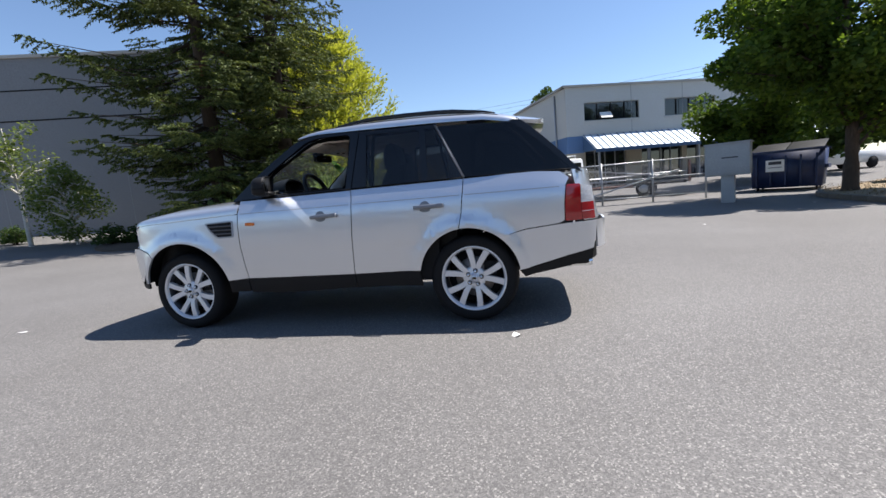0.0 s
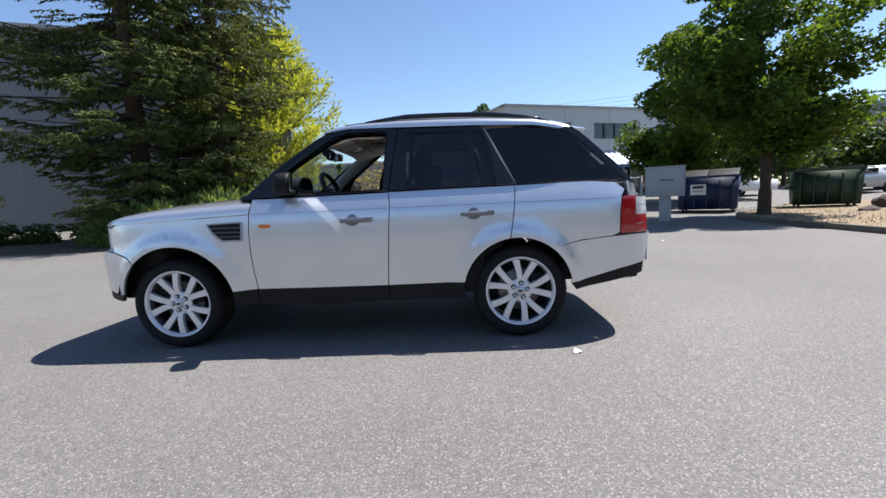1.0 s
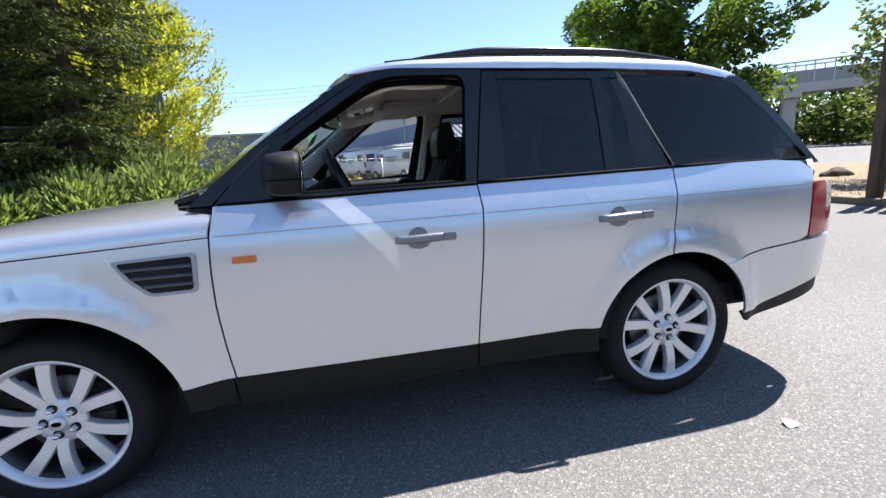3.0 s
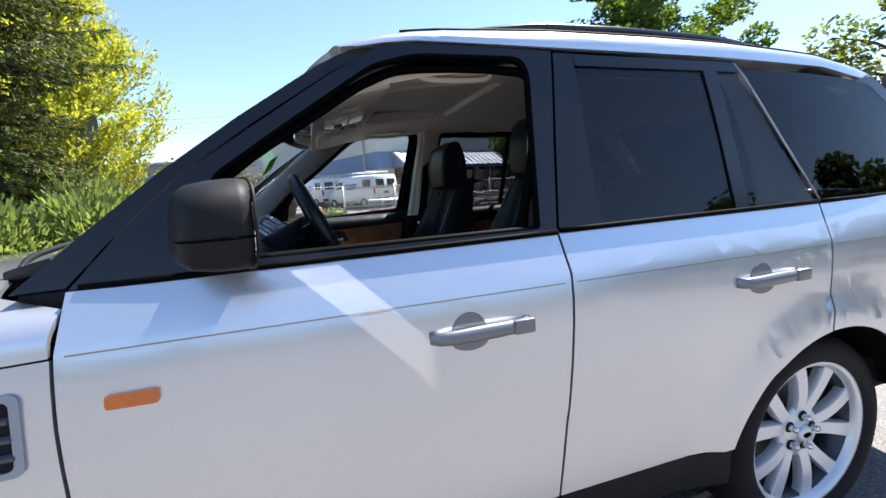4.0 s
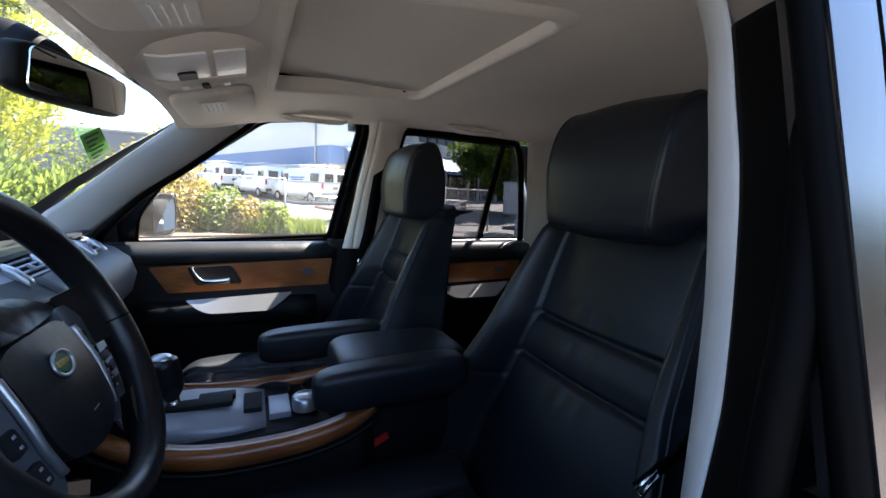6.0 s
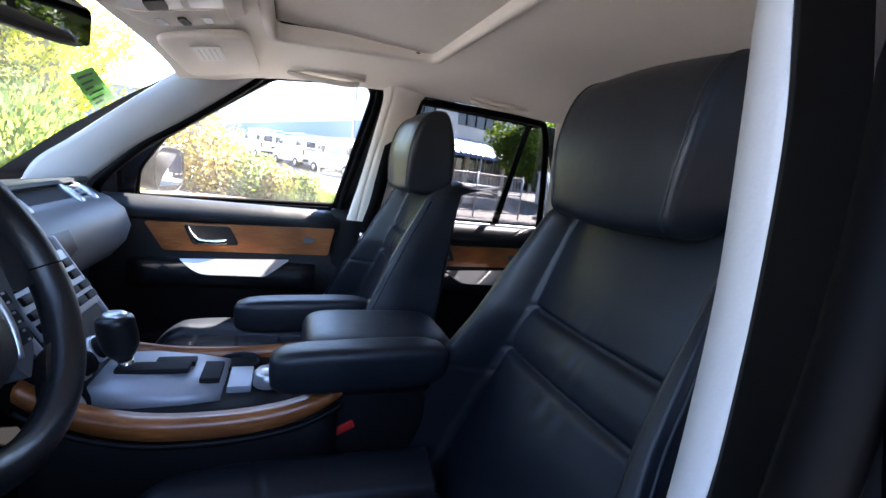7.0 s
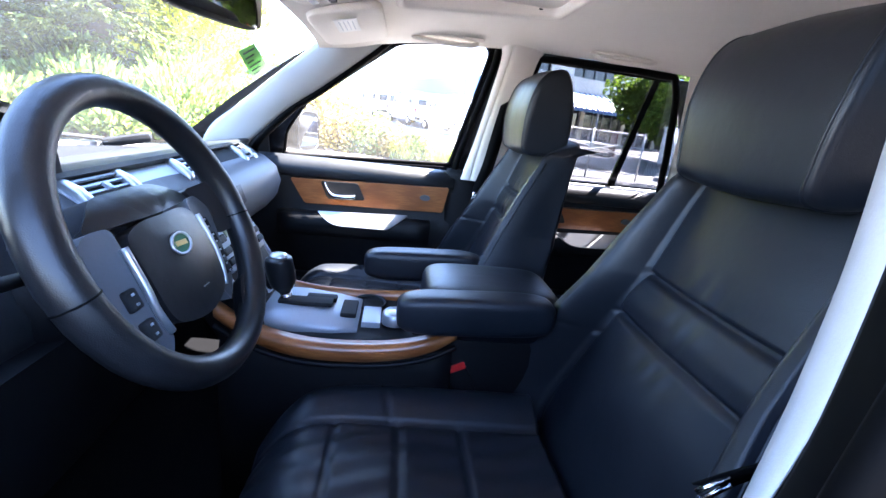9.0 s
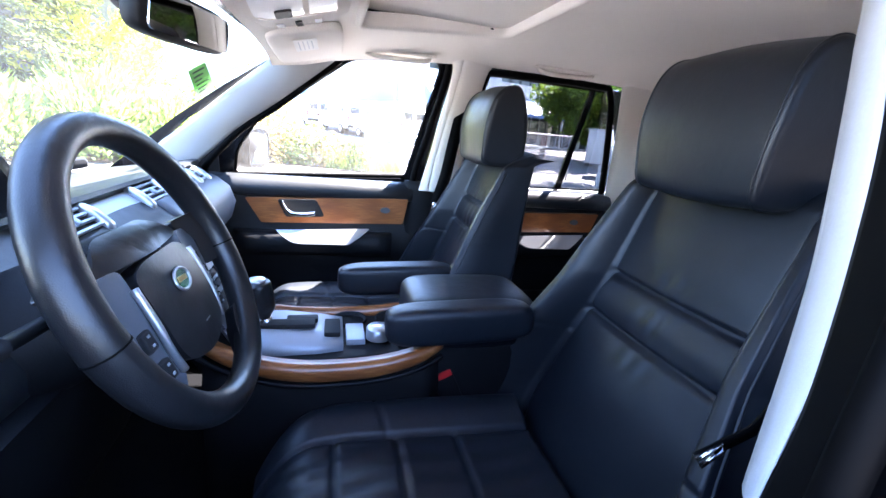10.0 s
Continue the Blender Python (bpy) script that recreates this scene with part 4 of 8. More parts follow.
# dark wheel houses and underside
for cx, r0 in ((0.05, 0.50), (2.72, 0.47)):
    for s in (-1, 1):
        bm = bmesh.new()
        loops = []
        for y in (0.925, 0.50):
            loops.append([(cx + r0 * math.cos(radians(a)), s * y, 0.38 + r0 * math.sin(radians(a))) for a in range(10, 171, 10)])
        rings(bm, loops, close=False)
        bmesh.ops.solidify(bm, geom=bm.faces[:], thickness=0.01)
        part("wheel_house", bm, M["dark"], car, "black wheel arch liner")
part("floor_pan", boxed((1.45, 0, 0.40), (3.4, 1.00, 0.12), 0.03), M["dark"], car, "dark underside")
part("floor_pan", boxed((3.36, 0, 0.50), (0.62, 1.66, 0.14), 0.03), M["dark"], car, "dark underside")
part("floor_pan", boxed((-0.52, 0, 0.46), (0.20, 1.30, 0.16), 0.03), M["dark"], car, "dark underside")
part("floor_pan", boxed((1.40, 0, 0.40), (1.55, 1.62, 0.10), 0.03), M["dark"], car, "dark underside")
for x0, x1 in ((-0.62, -0.52), (3.28, 3.38)):
    part("cross_beam", boxed(((x0 + x1) / 2, 0, 0.50), (0.1, 1.3, 0.24), 0.03), M["dark"], car)
for s in (-1, 1):
    # inner skins behind the panels and their gaps
    part("inner_skin", boxed((0.42, s * 0.80, 0.96), (0.52, 0.06, 0.16), 0.01), M["dark"], car)
    part("inner_skin", boxed((1.60, s * 0.845, 0.76), (1.75, 0.05, 0.78), 0.01), M["dark"], car)
    part("inner_skin", boxed((3.10, s * 0.79, 0.98), (0.80, 0.06, 0.36), 0.01), M["dark"], car)

# ---- ground and surroundings ----
def ground_z(x, y):
    z = 0.0
    if y > 13:
        z += 0.035 * (min(y, 40) - 13)
    if x < -11:
        z += 0.055 * (-11 - max(x, -45))
    return z


bm = bmesh.new()
xs = [-900, -300, -120, -70] + [-45 + 3 * i for i in range(34)] + [70, 120, 300, 900]
ys_ = [-900, -300, -100, -50] + [-24 + 3 * i for i in range(30)] + [80, 120, 300, 900]
grid = [[bm.verts.new((x, y, ground_z(x, y))) for x in xs] for y in ys_]
for a, b in zip(grid, grid[1:]):
    for i in range(len(xs) - 1):
        bm.faces.new((a[i], a[i + 1], b[i + 1], b[i]))
tagged(part("ground", bm, M["asphalt"]), "worn light grey asphalt with pale stones", "ground", kind="structure")

# ---- the car's interior ----
def head_z(x, y):
    t = roof_top(min(max(x, 1.2), 3.15)) - 0.095
    return t - 0.055 * (abs(y) / 0.70) ** 4


def ceil(u, v):
    return (u, v, head_z(u, v))


SUN_IN = rounded([(1.462, -0.335), (1.462, 0.335), (1.880, 0.352), (1.880, -0.352)], 0.045, 6)
part("headliner", patch([(1.20, -0.60), (1.20, 0.60), (1.30, 0.665), (1.8, 0.68), (3.05, 0.66), (3.10, 0.6), (3.10, -0.6), (3.05, -0.66), (1.8, -0.68), (1.30, -0.665)], ceil, 0.09, -0.015, holes=[SUN_IN]), M["headliner"], car, "beige cloth headliner")
part("sunroof_blind", boxed((1.66, 0, head_z(1.66, 0) + 0.032), (0.52, 0.86, 0.012), 0.004), M["headliner"], car, "beige sunroof blind")
lp = []
for k, (dn, dz) in enumerate(((0.050, 0.001), (0.040, -0.0035), (0.024, -0.008), (0.010, -0.009), (0.000, -0.005), (-0.004, 0.004), (-0.005, 0.034))):
    row = []
    for u, v in SUN_IN:
        d = Vector((u - 1.657, v * 1.15, 0)).normalized()
        row.append(Vector((u + d.x * dn, v + d.y * dn, head_z(u, v) + dz)))
    lp.append(row)
part("sunroof_surround", rings(bmesh.new(), lp, cap=False), M["headliner"], car, "beige raised sunroof surround")
part("sunroof_slot", boxed((1.66, 0.352, head_z(1.66, 0.0) + 0.022), (0.44, 0.012, 0.007), 0.002), M["seal"], car, "dark gap at the sunroof edge")
part("sunroof_slot", boxed((1.460, 0.0, head_z(1.66, 0) + 0.022), (0.008, 0.64, 0.007), 0.002), M["seal"], car, "dark gap at the sunroof edge")
for s in (-1, 1):
    for x0, x1 in ((1.49, 1.71), (2.12, 2.345)):
        y = s * 0.625
        z0 = head_z((x0 + x1) / 2, y) - 0.004
        g = part("grab_handle", tube(bmesh.new(), smooth_line([(x0, y, z0 + 0.012), (x0 + 0.015, y - s * 0.012, z0 - 0.008), ((x0 + x1) / 2, y - s * 0.015, z0 - 0.012), (x1 - 0.015, y - s * 0.012, z0 - 0.008), (x1, y, z0 + 0.012)], 5), 0.0085, 8), M["headliner"], car, "beige ceiling grab handle")
        part("handle_pocket", boxed(((x0 + x1) / 2, y, z0 + 0.008), (x1 - x0 + 0.04, 0.055, 0.010), 0.004), M["headliner"], g)
# overhead console, sun visors
def over(u, v, d=0.0):
    """u along the car, v across: the underside of the overhead console."""
    return Vector((u, v, 1.598 + 0.26 * (u - 1.33) + 0.9 * (v - 0.02) ** 2 * (u < 1.5) + 0.45 * max(0, 1.26 - u) - d))


oc = part("overhead_console", patch(rounded([(1.195, -0.13), (1.185, 0.17), (1.27, 0.215), (1.415, 0.19), (1.425, -0.15), (1.30, -0.175)], 0.05, 6), lambda u, v: over(u, v) + Vector((0, 0, 0.03 * max(0, math.hypot((u - 1.31) / 0.13, (v - 0.02) / 0.2) - 0.72) ** 2 * 10)), 0.02, 0.035, flip=True), M["headliner"], car, "beige overhead console with switches")
for nm, ol, mt, d, lab in (
    ("lamp_lens", [(1.245, -0.115), (1.245, -0.015), (1.335, -0.015), (1.335, -0.115)], "lens_white", 0.004, "white reading lamp lens"),
    ("switch_panel", [(1.245, 0.0), (1.245, 0.120), (1.395, 0.120), (1.395, 0.0)], "headliner", 0.003, "beige switch panel"),
    ("lamp_lens", [(1.345, -0.115), (1.345, -0.015), (1.395, -0.015), (1.395, -0.115)], "lens_white", 0.004, "white reading lamp lens"),
    ("switch", [(1.285, -0.055), (1.285, -0.020), (1.315, -0.020), (1.315, -0.055)], "clad", 0.008, "dark switch"),
    ("switch", [(1.315, 0.030), (1.315, 0.090), (1.328, 0.090), (1.328, 0.030)], "dark", 0.007, "dark sunroof switch slot"),
):
    part(nm, patch(rounded(ol, 0.006), lambda u, v: over(u, v, d), 0.03, 0.004, flip=True), M[mt], oc, lab)
for k in range(6):
    for u0 in (1.278, 1.352):
        v0 = 0.040 + 0.008 * k
        part("vent_slit", patch([(u0, v0), (u0, v0 + 0.0035), (u0 + 0.014, v0 + 0.0035), (u0 + 0.014, v0)], lambda u, v: over(u, v, 0.0055), 0.03, 0.002, flip=True), M["silver_plastic"], oc)
part("visor_clip", tube(bmesh.new(), [(1.235, 0.20, 1.640), (1.235, 0.20, 1.606)], [0.016, 0.010], 12), M["headliner"], oc, "beige visor clip")
part("clip_button", tube(bmesh.new(), [(1.235, 0.20, 1.606), (1.235, 0.20, 1.602)], 0.006, 10), M["dash_grey"], oc)
for s in (-1, 1):
    vs = part("sun_visor", pillow((1.318, s * 0.425, 1.607), (0.098, 0.185, 0.012), pose(0, 0, 0, s * -3, -13, 0), 7), M["headliner"], car, "beige folded sun visor")
    lb = part("visor_label", boxed((1.318, s * 0.345, 1.5935), (0.060, 0.12, 0.0016), 0, pose(0, 0, 0, s * -4, -13, 0)), M["paper"], vs, "pale warning label")
    for k in range(4):
        part("print_bar", boxed((1.301 + 0.011 * k, s * 0.345, 1.5885 + 0.0028 * k), (0.003, 0.085, 0.0012), 0, pose(0, 0, 0, s * -4, -13, 0)), M["silver_plastic"], lb)

# inner pillar trims
def ribbon(pts_a, pts_b, thick, n=8):
    """A soft strip between two edge lines."""
    a, b = smooth_line(pts_a, n), smooth_line(pts_b, n)
    loops = []
    for i, (p, q) in enumerate(zip(a, b)):
        d = (a[min(i + 1, len(a) - 1)] - a[max(0, i - 1)]).normalized()
        w = q - p
        nn = w.cross(d).normalized() * thick
        loops.append([p, p + w * 0.12 + nn * 0.75, p + w * 0.5 + nn, p + w * 0.88 + nn * 0.75, q, q - nn * 0.2, p - nn * 0.2])
    bm = rings(bmesh.new(), loops)
    bmesh.ops.recalc_face_normals(bm, faces=bm.faces)
    return bm


for s in (-1, 1):
    def fin(bm):
        return bm if s < 0 else mirrored(bm)
    if s > 0:
        part("a_pillar_trim", fin(ribbon([(0.915, -0.77, 1.185), (0.938, -0.725, 1.225), (1.000, -0.715, 1.286), (1.080, -0.71, 1.361), (1.205, -0.705, 1.453), (1.374, -0.695, 1.588), (1.44, -0.67, 1.648)], [(0.765, -0.735, 1.19), (0.79, -0.71, 1.235), (0.83, -0.695, 1.286), (0.916, -0.675, 1.352), (1.051, -0.66, 1.468), (1.224, -0.64, 1.612), (1.28, -0.60, 1.66)], 0.016)), M["pillar_trim"], car, "pale grey windscreen pillar trim")
    else:
        part("a_pillar_trim", fin(ribbon([(0.80, -0.80, 1.20), (0.95, -0.755, 1.35), (1.10, -0.715, 1.475), (1.24, -0.675, 1.575), (1.34, -0.645, 1.618)], [(0.755, -0.735, 1.20), (0.905, -0.70, 1.365), (1.055, -0.665, 1.505), (1.20, -0.635, 1.61), (1.28, -0.61, 1.655)], 0.016)), M["pillar_trim"], car, "pale grey windscreen pillar trim")
    if s < 0:
        tr_a = [(1.694, -0.780, 1.158), (1.701, -0.778, 1.18), (1.728, -0.769, 1.255), (1.746, -0.759, 1.335), (1.764, -0.737, 1.423), (1.783, -0.711, 1.50), (1.792, -0.695, 1.557), (1.80, -0.66, 1.63), (1.78, -0.61, 1.67)]
        tr_b = [(1.725, -0.750, 1.150), (1.730, -0.747, 1.18), (1.747, -0.736, 1.255), (1.765, -0.721, 1.335), (1.782, -0.700, 1.423), (1.802, -0.676, 1.50), (1.811, -0.661, 1.557), (1.81, -0.63, 1.63), (1.79, -0.58, 1.675)]
        part("door_jamb", ribbon([tr_a[0], tr_a[2], tr_a[4], tr_a[6]], [(1.690, -0.822, 1.158), (1.702, -0.820, 1.255), (1.742, -0.799, 1.423), (1.764, -0.764, 1.557)], 0.003), M["seal"], car, "black door jamb")
    else:
        tr_a = [(1.726, -0.750, 1.165), (1.752, -0.742, 1.27), (1.778, -0.725, 1.40), (1.795, -0.705, 1.50), (1.812, -0.69, 1.61), (1.80, -0.66, 1.66), (1.79, -0.60, 1.70)]
        tr_b = [(1.764, -0.735, 1.165), (1.778, -0.726, 1.27), (1.800, -0.706, 1.40), (1.819, -0.686, 1.50), (1.838, -0.665, 1.61), (1.84, -0.635, 1.66), (1.85, -0.58, 1.70)]
    tr_c = [(b[0] + 0.06, b[1] + 0.008, b[2]) if s < 0 else (b[0] + 0.12, b[1] - 0.03, b[2]) for b in tr_b]
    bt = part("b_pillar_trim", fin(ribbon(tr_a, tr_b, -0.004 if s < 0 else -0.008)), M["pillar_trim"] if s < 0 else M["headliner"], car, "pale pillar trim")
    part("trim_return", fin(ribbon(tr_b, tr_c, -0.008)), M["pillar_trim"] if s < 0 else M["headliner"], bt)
    part("b_pillar_lower", fin(ribbon([(1.665, -0.775, 0.50), (1.668, -0.775, 0.8), (1.672, -0.772, 1.075 if s < 0 else 1.20)], [(1.83, -0.765, 0.50), (1.82, -0.765, 0.8), (1.80, -0.755, 1.075 if s < 0 else 1.20)], -0.02)), M["cabin"], car)
    part("c_pillar_trim", fin(ribbon([(2.60, -0.775, 1.15), (2.575, -0.735, 1.40), (2.535, -0.69, 1.58), (2.49, -0.63, 1.675)], [(2.80, -0.765, 1.15), (2.79, -0.725, 1.40), (2.77, -0.68, 1.58), (2.75, -0.62, 1.67)], -0.015)), M["headliner"], car, "beige rear pillar trim")
    part("rear_window_trim", fin(tube(bmesh.new(), smooth_line([(2.82, -0.765, 1.20), (2.80, -0.73, 1.40), (2.83, -0.69, 1.56), (3.0, -0.675, 1.575), (3.12, -0.68, 1.53), (3.28, -0.705, 1.36), (3.36, -0.73, 1.22), (3.1, -0.765, 1.19)], 6, True), 0.022, 8, wrap=True)), M["cabin"], car, "dark trim round the rear side window")
    # rubber seal of the door opening
    if s < 0:
        seal_line = [(0.92, -0.80, 1.20), (0.965, -0.785, 1.355), (1.21, -0.735, 1.525), (1.335, -0.705, 1.60), (1.45, -0.695, 1.632), (1.70, -0.695, 1.632), (1.768, -0.752, 1.585), (1.738, -0.802, 1.40), (1.690, -0.822, 1.20), (1.675, -0.822, 0.9)]
    else:
        seal_line = [(0.945, -0.76, 1.185), (0.966, -0.735, 1.230), (1.080, -0.725, 1.350), (1.205, -0.72, 1.444), (1.374, -0.71, 1.580), (1.44, -0.705, 1.630), (1.60, -0.70, 1.654), (1.762, -0.70, 1.656), (1.800, -0.705, 1.625), (1.750, -0.735, 1.40), (1.703, -0.765, 1.20), (1.675, -0.79, 0.9)]
    part("door_seal", fin(tube(bmesh.new(), smooth_line(seal_line, 6), 0.013, 8)), M["seal"], car, "black rubber door seal")
    if s > 0:
        part("seal_lip", fin(ribbon([(a[0], a[1] - 0.005, a[2]) for a in seal_line[-3:]], [(a[0] + 0.01, a[1] - 0.055, a[2]) for a in seal_line[-3:]], 0.004)), M["seal"], car, "black rubber door seal")
    part("door_seal", fin(tube(bmesh.new(), smooth_line([(1.915, -0.775, 1.18), (1.925, -0.74, 1.40), (1.945, -0.70, 1.60), (2.0, -0.69, 1.63), (2.40, -0.69, 1.628), (2.49, -0.70, 1.60), (2.545, -0.74, 1.40), (2.58, -0.775, 1.19)], 6), 0.014, 8)), M["seal"], car, "black rubber door seal")

# inner door panels
def door_in(name, door, s, x0, x1, xt0, rear=False):
    def fin(bm):
        return bm if s < 0 else mirrored(bm)
    def base(u, v):
        return (u, -0.765 + 0.05 * max(0, v - 1.05) * -1 + 0.03 * math.exp(-((v - 0.92) / 0.06) ** 2), v)
    p = part("door_panel", fin(patch([(x0, 0.52), (x1, 0.52), (x1, 1.150), (x0, 1.145)], base, 0.08, -0.02)), M["door_skin"], door, "black leather grained door panel")
    top = rings(bmesh.new(), [[(x, -0.822, 1.15), (x, -0.822, 1.172), (x, -0.808, 1.176), (x, -0.790, 1.168), (x, -0.770, 1.140), (x, -0.770, 1.12), (x, -0.785, 1.11)] if s < 0 else [(x, -0.815, 1.17), (x, -0.815, 1.185), (x, -0.795, 1.188), (x, -0.765, 1.180), (x, -0.742, 1.155), (x, -0.745, 1.12), (x, -0.77, 1.11)] for x in [x0 + (x1 - x0) * k / 6 for k in range(7)]])
    part("waist_pad", fin(sharp(top, 60)), M["dash"], p, "black padded door top")
    wz0, wz1 = 1.003, 1.088
    if rear:
        wood = [(x0 + 0.05, wz1), (x1 - 0.06, wz1 + 0.012), (x1 - 0.09, wz0 + 0.012), (x0 + 0.08, wz0)]
    else:
        wood = [(1.080, 1.108), (1.688, 1.128), (1.670, 1.026), (1.135, 1.016)]
    w = part("wood_trim", fin(patch(rounded(wood, 0.008), lambda u, v: (u, -0.735, v), 0.08, -0.02)), M["wood"], p, "reddish cherry wood trim strip")
    hx, hz = (x0 + 0.16, 1.030) if rear else (1.205, 1.045)
    part("handle_bezel", fin(patch(rounded([(hx - 0.012, hz + 0.062), (hx + 0.128, hz + 0.066), (hx + 0.160, hz + 0.002), (hx + 0.018, hz - 0.004)], 0.012), lambda u, v: (u, -0.7285, v), 0.05, -0.006)), M["dark"], p, "black handle recess")
    pull = [(hx + 0.006, -0.722, hz + 0.054), (hx + 0.020, -0.708, hz + 0.032), (hx + 0.040, -0.702, hz + 0.015), (hx + 0.080, -0.701, hz + 0.013), (hx + 0.124, -0.706, hz + 0.016)]
    part("inner_handle", fin(rings(bmesh.new(), [[q + Vector((0, 0.004 * math.cos(b), 0.0095 * math.sin(b))) for b in [math.tau * k / 10 for k in range(10)]] for q in smooth_line(pull, 5)])), M["chrome"], p, "chrome inner door handle")
    bx, bz = (x1 - 0.18, 1.060) if rear else (1.596, 1.080)
    part("tweeter_badge", fin(patch([(bx + 0.020 * math.cos(b), bz + 0.0115 * math.sin(b)) for b in [math.tau * k / 20 for k in range(20)]], lambda u, v: (u, -0.7285, v), 0.02, -0.006)), M["dash_grey"], p, "small dark oval badge")
    ar = rings(bmesh.new(), [[(x, -0.76, 0.985), (x, -0.690 - 0.03 * abs(t - 0.5) * 2, 0.985), (x, -0.672 - 0.03 * abs(t - 0.5) * 2, 0.97), (x, -0.675 - 0.03 * abs(t - 0.5) * 2, 0.925), (x, -0.70, 0.90), (x, -0.76, 0.895)] for t, x in [(k / 10, x0 + 0.12 + (x1 - x0 - 0.2) * k / 10) for k in range(11)]])
    part("armrest", fin(sharp(ar, 50)), M["door_skin"], p, "black door armrest")
    o = 0.0 if not rear else x0 - 0.92
    bar = rounded([(1.192 + o, 1.000), (1.535 + o, 1.012), (1.500 + o, 0.984), (1.456 + o, 0.955), (1.262 + o, 0.955), (1.225 + o, 0.972)], [0.004, 0.006, 0.02, 0.01, 0.03, 0.02])
    part("pull_bar", fin(patch(bar, lambda u, v: (u, -0.692 + (1.008 - v) * 0.6, v), 0.06, -0.008)), M["satin"], p, "satin metal armrest trim")
    part("door_pocket", fin(boxed(((x0 + x1) / 2, -0.715, 0.66), ((x1 - x0) * 0.72, 0.08, 0.16), 0.03)), M["cabin"], p)
    return p


for s in (-1, 1):
    door_in("front", doors["front_door", s], s, 0.92, 1.705, 1.0)
    door_in("rear", doors["rear_door", s], s, 1.86, 2.62, 1.9, True)
# dashboard
SEC = [(0.50, 1.08), (0.55, 1.165), (0.70, 1.200), (0.86, 1.226), (0.930, 1.240), (0.946, 1.240), (0.950, 1.232), (0.940, 1.222), (0.948, 1.214), (1.002, 1.180), (1.040, 1.150), (1.055, 1.105), (1.042, 1.06), (1.0, 1.03), (0.955, 1.0), (0.93, 0.80), (0.85, 0.72), (0.50, 0.72)]
loops = []
for k in range(29):
    y = -0.735 + 1.47 * k / 28
    e = min(1, (0.735 - abs(y)) / 0.05)
    bulge = 0.018 * math.cos(y * 2.1)
    loops.append([(x + bulge * (x - 0.5) * 1.6 - (1 - e) * 0.03 * (x > 0.9), y, 0.95 + (z - 0.95) * (0.94 + 0.06 * e)) for x, z in SEC])
bm = rings(bmesh.new(), loops)
bmesh.ops.recalc_face_normals(bm, faces=bm.faces)
dash = part("dashboard", sharp(bm, 40), M["dash"], car, "charcoal dashboard with silver vents")
# sloping vent face, grey panels, vents between silver fins
def face(u, v):
    """u across the car, v down the sloping face from the top pad's edge."""
    return (0.952 + 0.053 * v, u, 1.2215 - 0.036 * v)


for y0, y1 in ((-0.095, 0.105), (-0.235, -0.215)):
    part("dash_band", patch([(y0, 0.02), (y1, 0.02), (y1, 1.0), (y0, 1.0)], face, 0.06, 0.008, flip=True), M["silver_plastic"], dash, "silver grey dash panel")
for y0, y1 in ((-0.215, -0.092), (0.118, 0.235), (0.50, 0.575), (-0.70, -0.655)):
    v = part("air_vent", patch([(y0, 0.02), (y1, 0.02), (y1, 1.0), (y0, 1.0)], lambda a, b: Vector(face(a, b)) + Vector((0, 0, 0.001)), 0.08, 0.006, flip=True), M["dark"], dash, "black slatted air vent")
    for k in range(4):
        c = Vector(face((y0 + y1) / 2, 0.14 + 0.23 * k)) + Vector((0.002, 0, 0.005))
        part("vent_slat", boxed(c, (0.006, y1 - y0 - 0.006, 0.006), 0.002, pose(0, 0, 0, 0, 20, 0)), M["silver_plastic"], v)
    part("vent_knob", boxed(Vector(face((y0 + y1) / 2, 0.55)) + Vector((0.004, 0, 0.010)), (0.018, 0.012, 0.008), 0.003, pose(0, 0, 0, 0, 34, 0)), M["silver_plastic"], v)
    for ye in (y0 - 0.006, y1 + 0.006):
        a, b = Vector(face(ye, 0.0)), Vector(face(ye, 1.08))
        lp = []
        for t in (0, 0.25, 0.6, 0.9, 1.0):
            p = a.lerp(b, t)
            w, h = 0.0075 + 0.003 * t, 0.010 + 0.010 * math.sin(math.pi * min(1, t * 0.9))
            lp.append([p + Vector((0, -w, -0.015)), p + Vector((0, -w, h * 0.7)), p + Vector((0, -w * 0.6, h)), p + Vector((0, w * 0.6, h)), p + Vector((0, w, h * 0.7)), p + Vector((0, w, -0.015))])
        # fins at the driver's end coloured black for that corner's shade
        part("vent_fin", sharp(rings(bmesh.new(), lp), 50), M["satin"] if y0 > -0.5 else M["cabin"], v, "upright vent fin")
# open tray, its shade drawn as a black patch; grey pad before the passenger
part("dash_tray", patch([(0.255, 0.02), (0.488, 0.02), (0.488, 0.75), (0.255, 0.75)], lambda a, b: Vector(face(a, b)) + Vector((0, 0, 0.001)), 0.08, 0.006, flip=True), M["dark"], dash, "flat black patch for the shaded dash tray")
lp = []
for k in range(17):
    y = 0.135 + 0.575 * k / 16
    e = min(1, (0.712 - y) / 0.06) ** 0.5
    lp.append([(0.95 + (x - 0.95) * (0.80 + 0.20 * e), y, 1.12 + (z - 1.12) * (0.80 + 0.20 * e)) for x, z in ((0.965, 1.180), (0.990, 1.199), (1.010, 1.190), (1.050, 1.158), (1.068, 1.105), (1.055, 1.055), (1.020, 1.012), (0.96, 1.00))])
part("dash_pad", sharp(rings(bmesh.new(), lp), 50), M["dash_grey"], dash, "grey rounded dash pad")
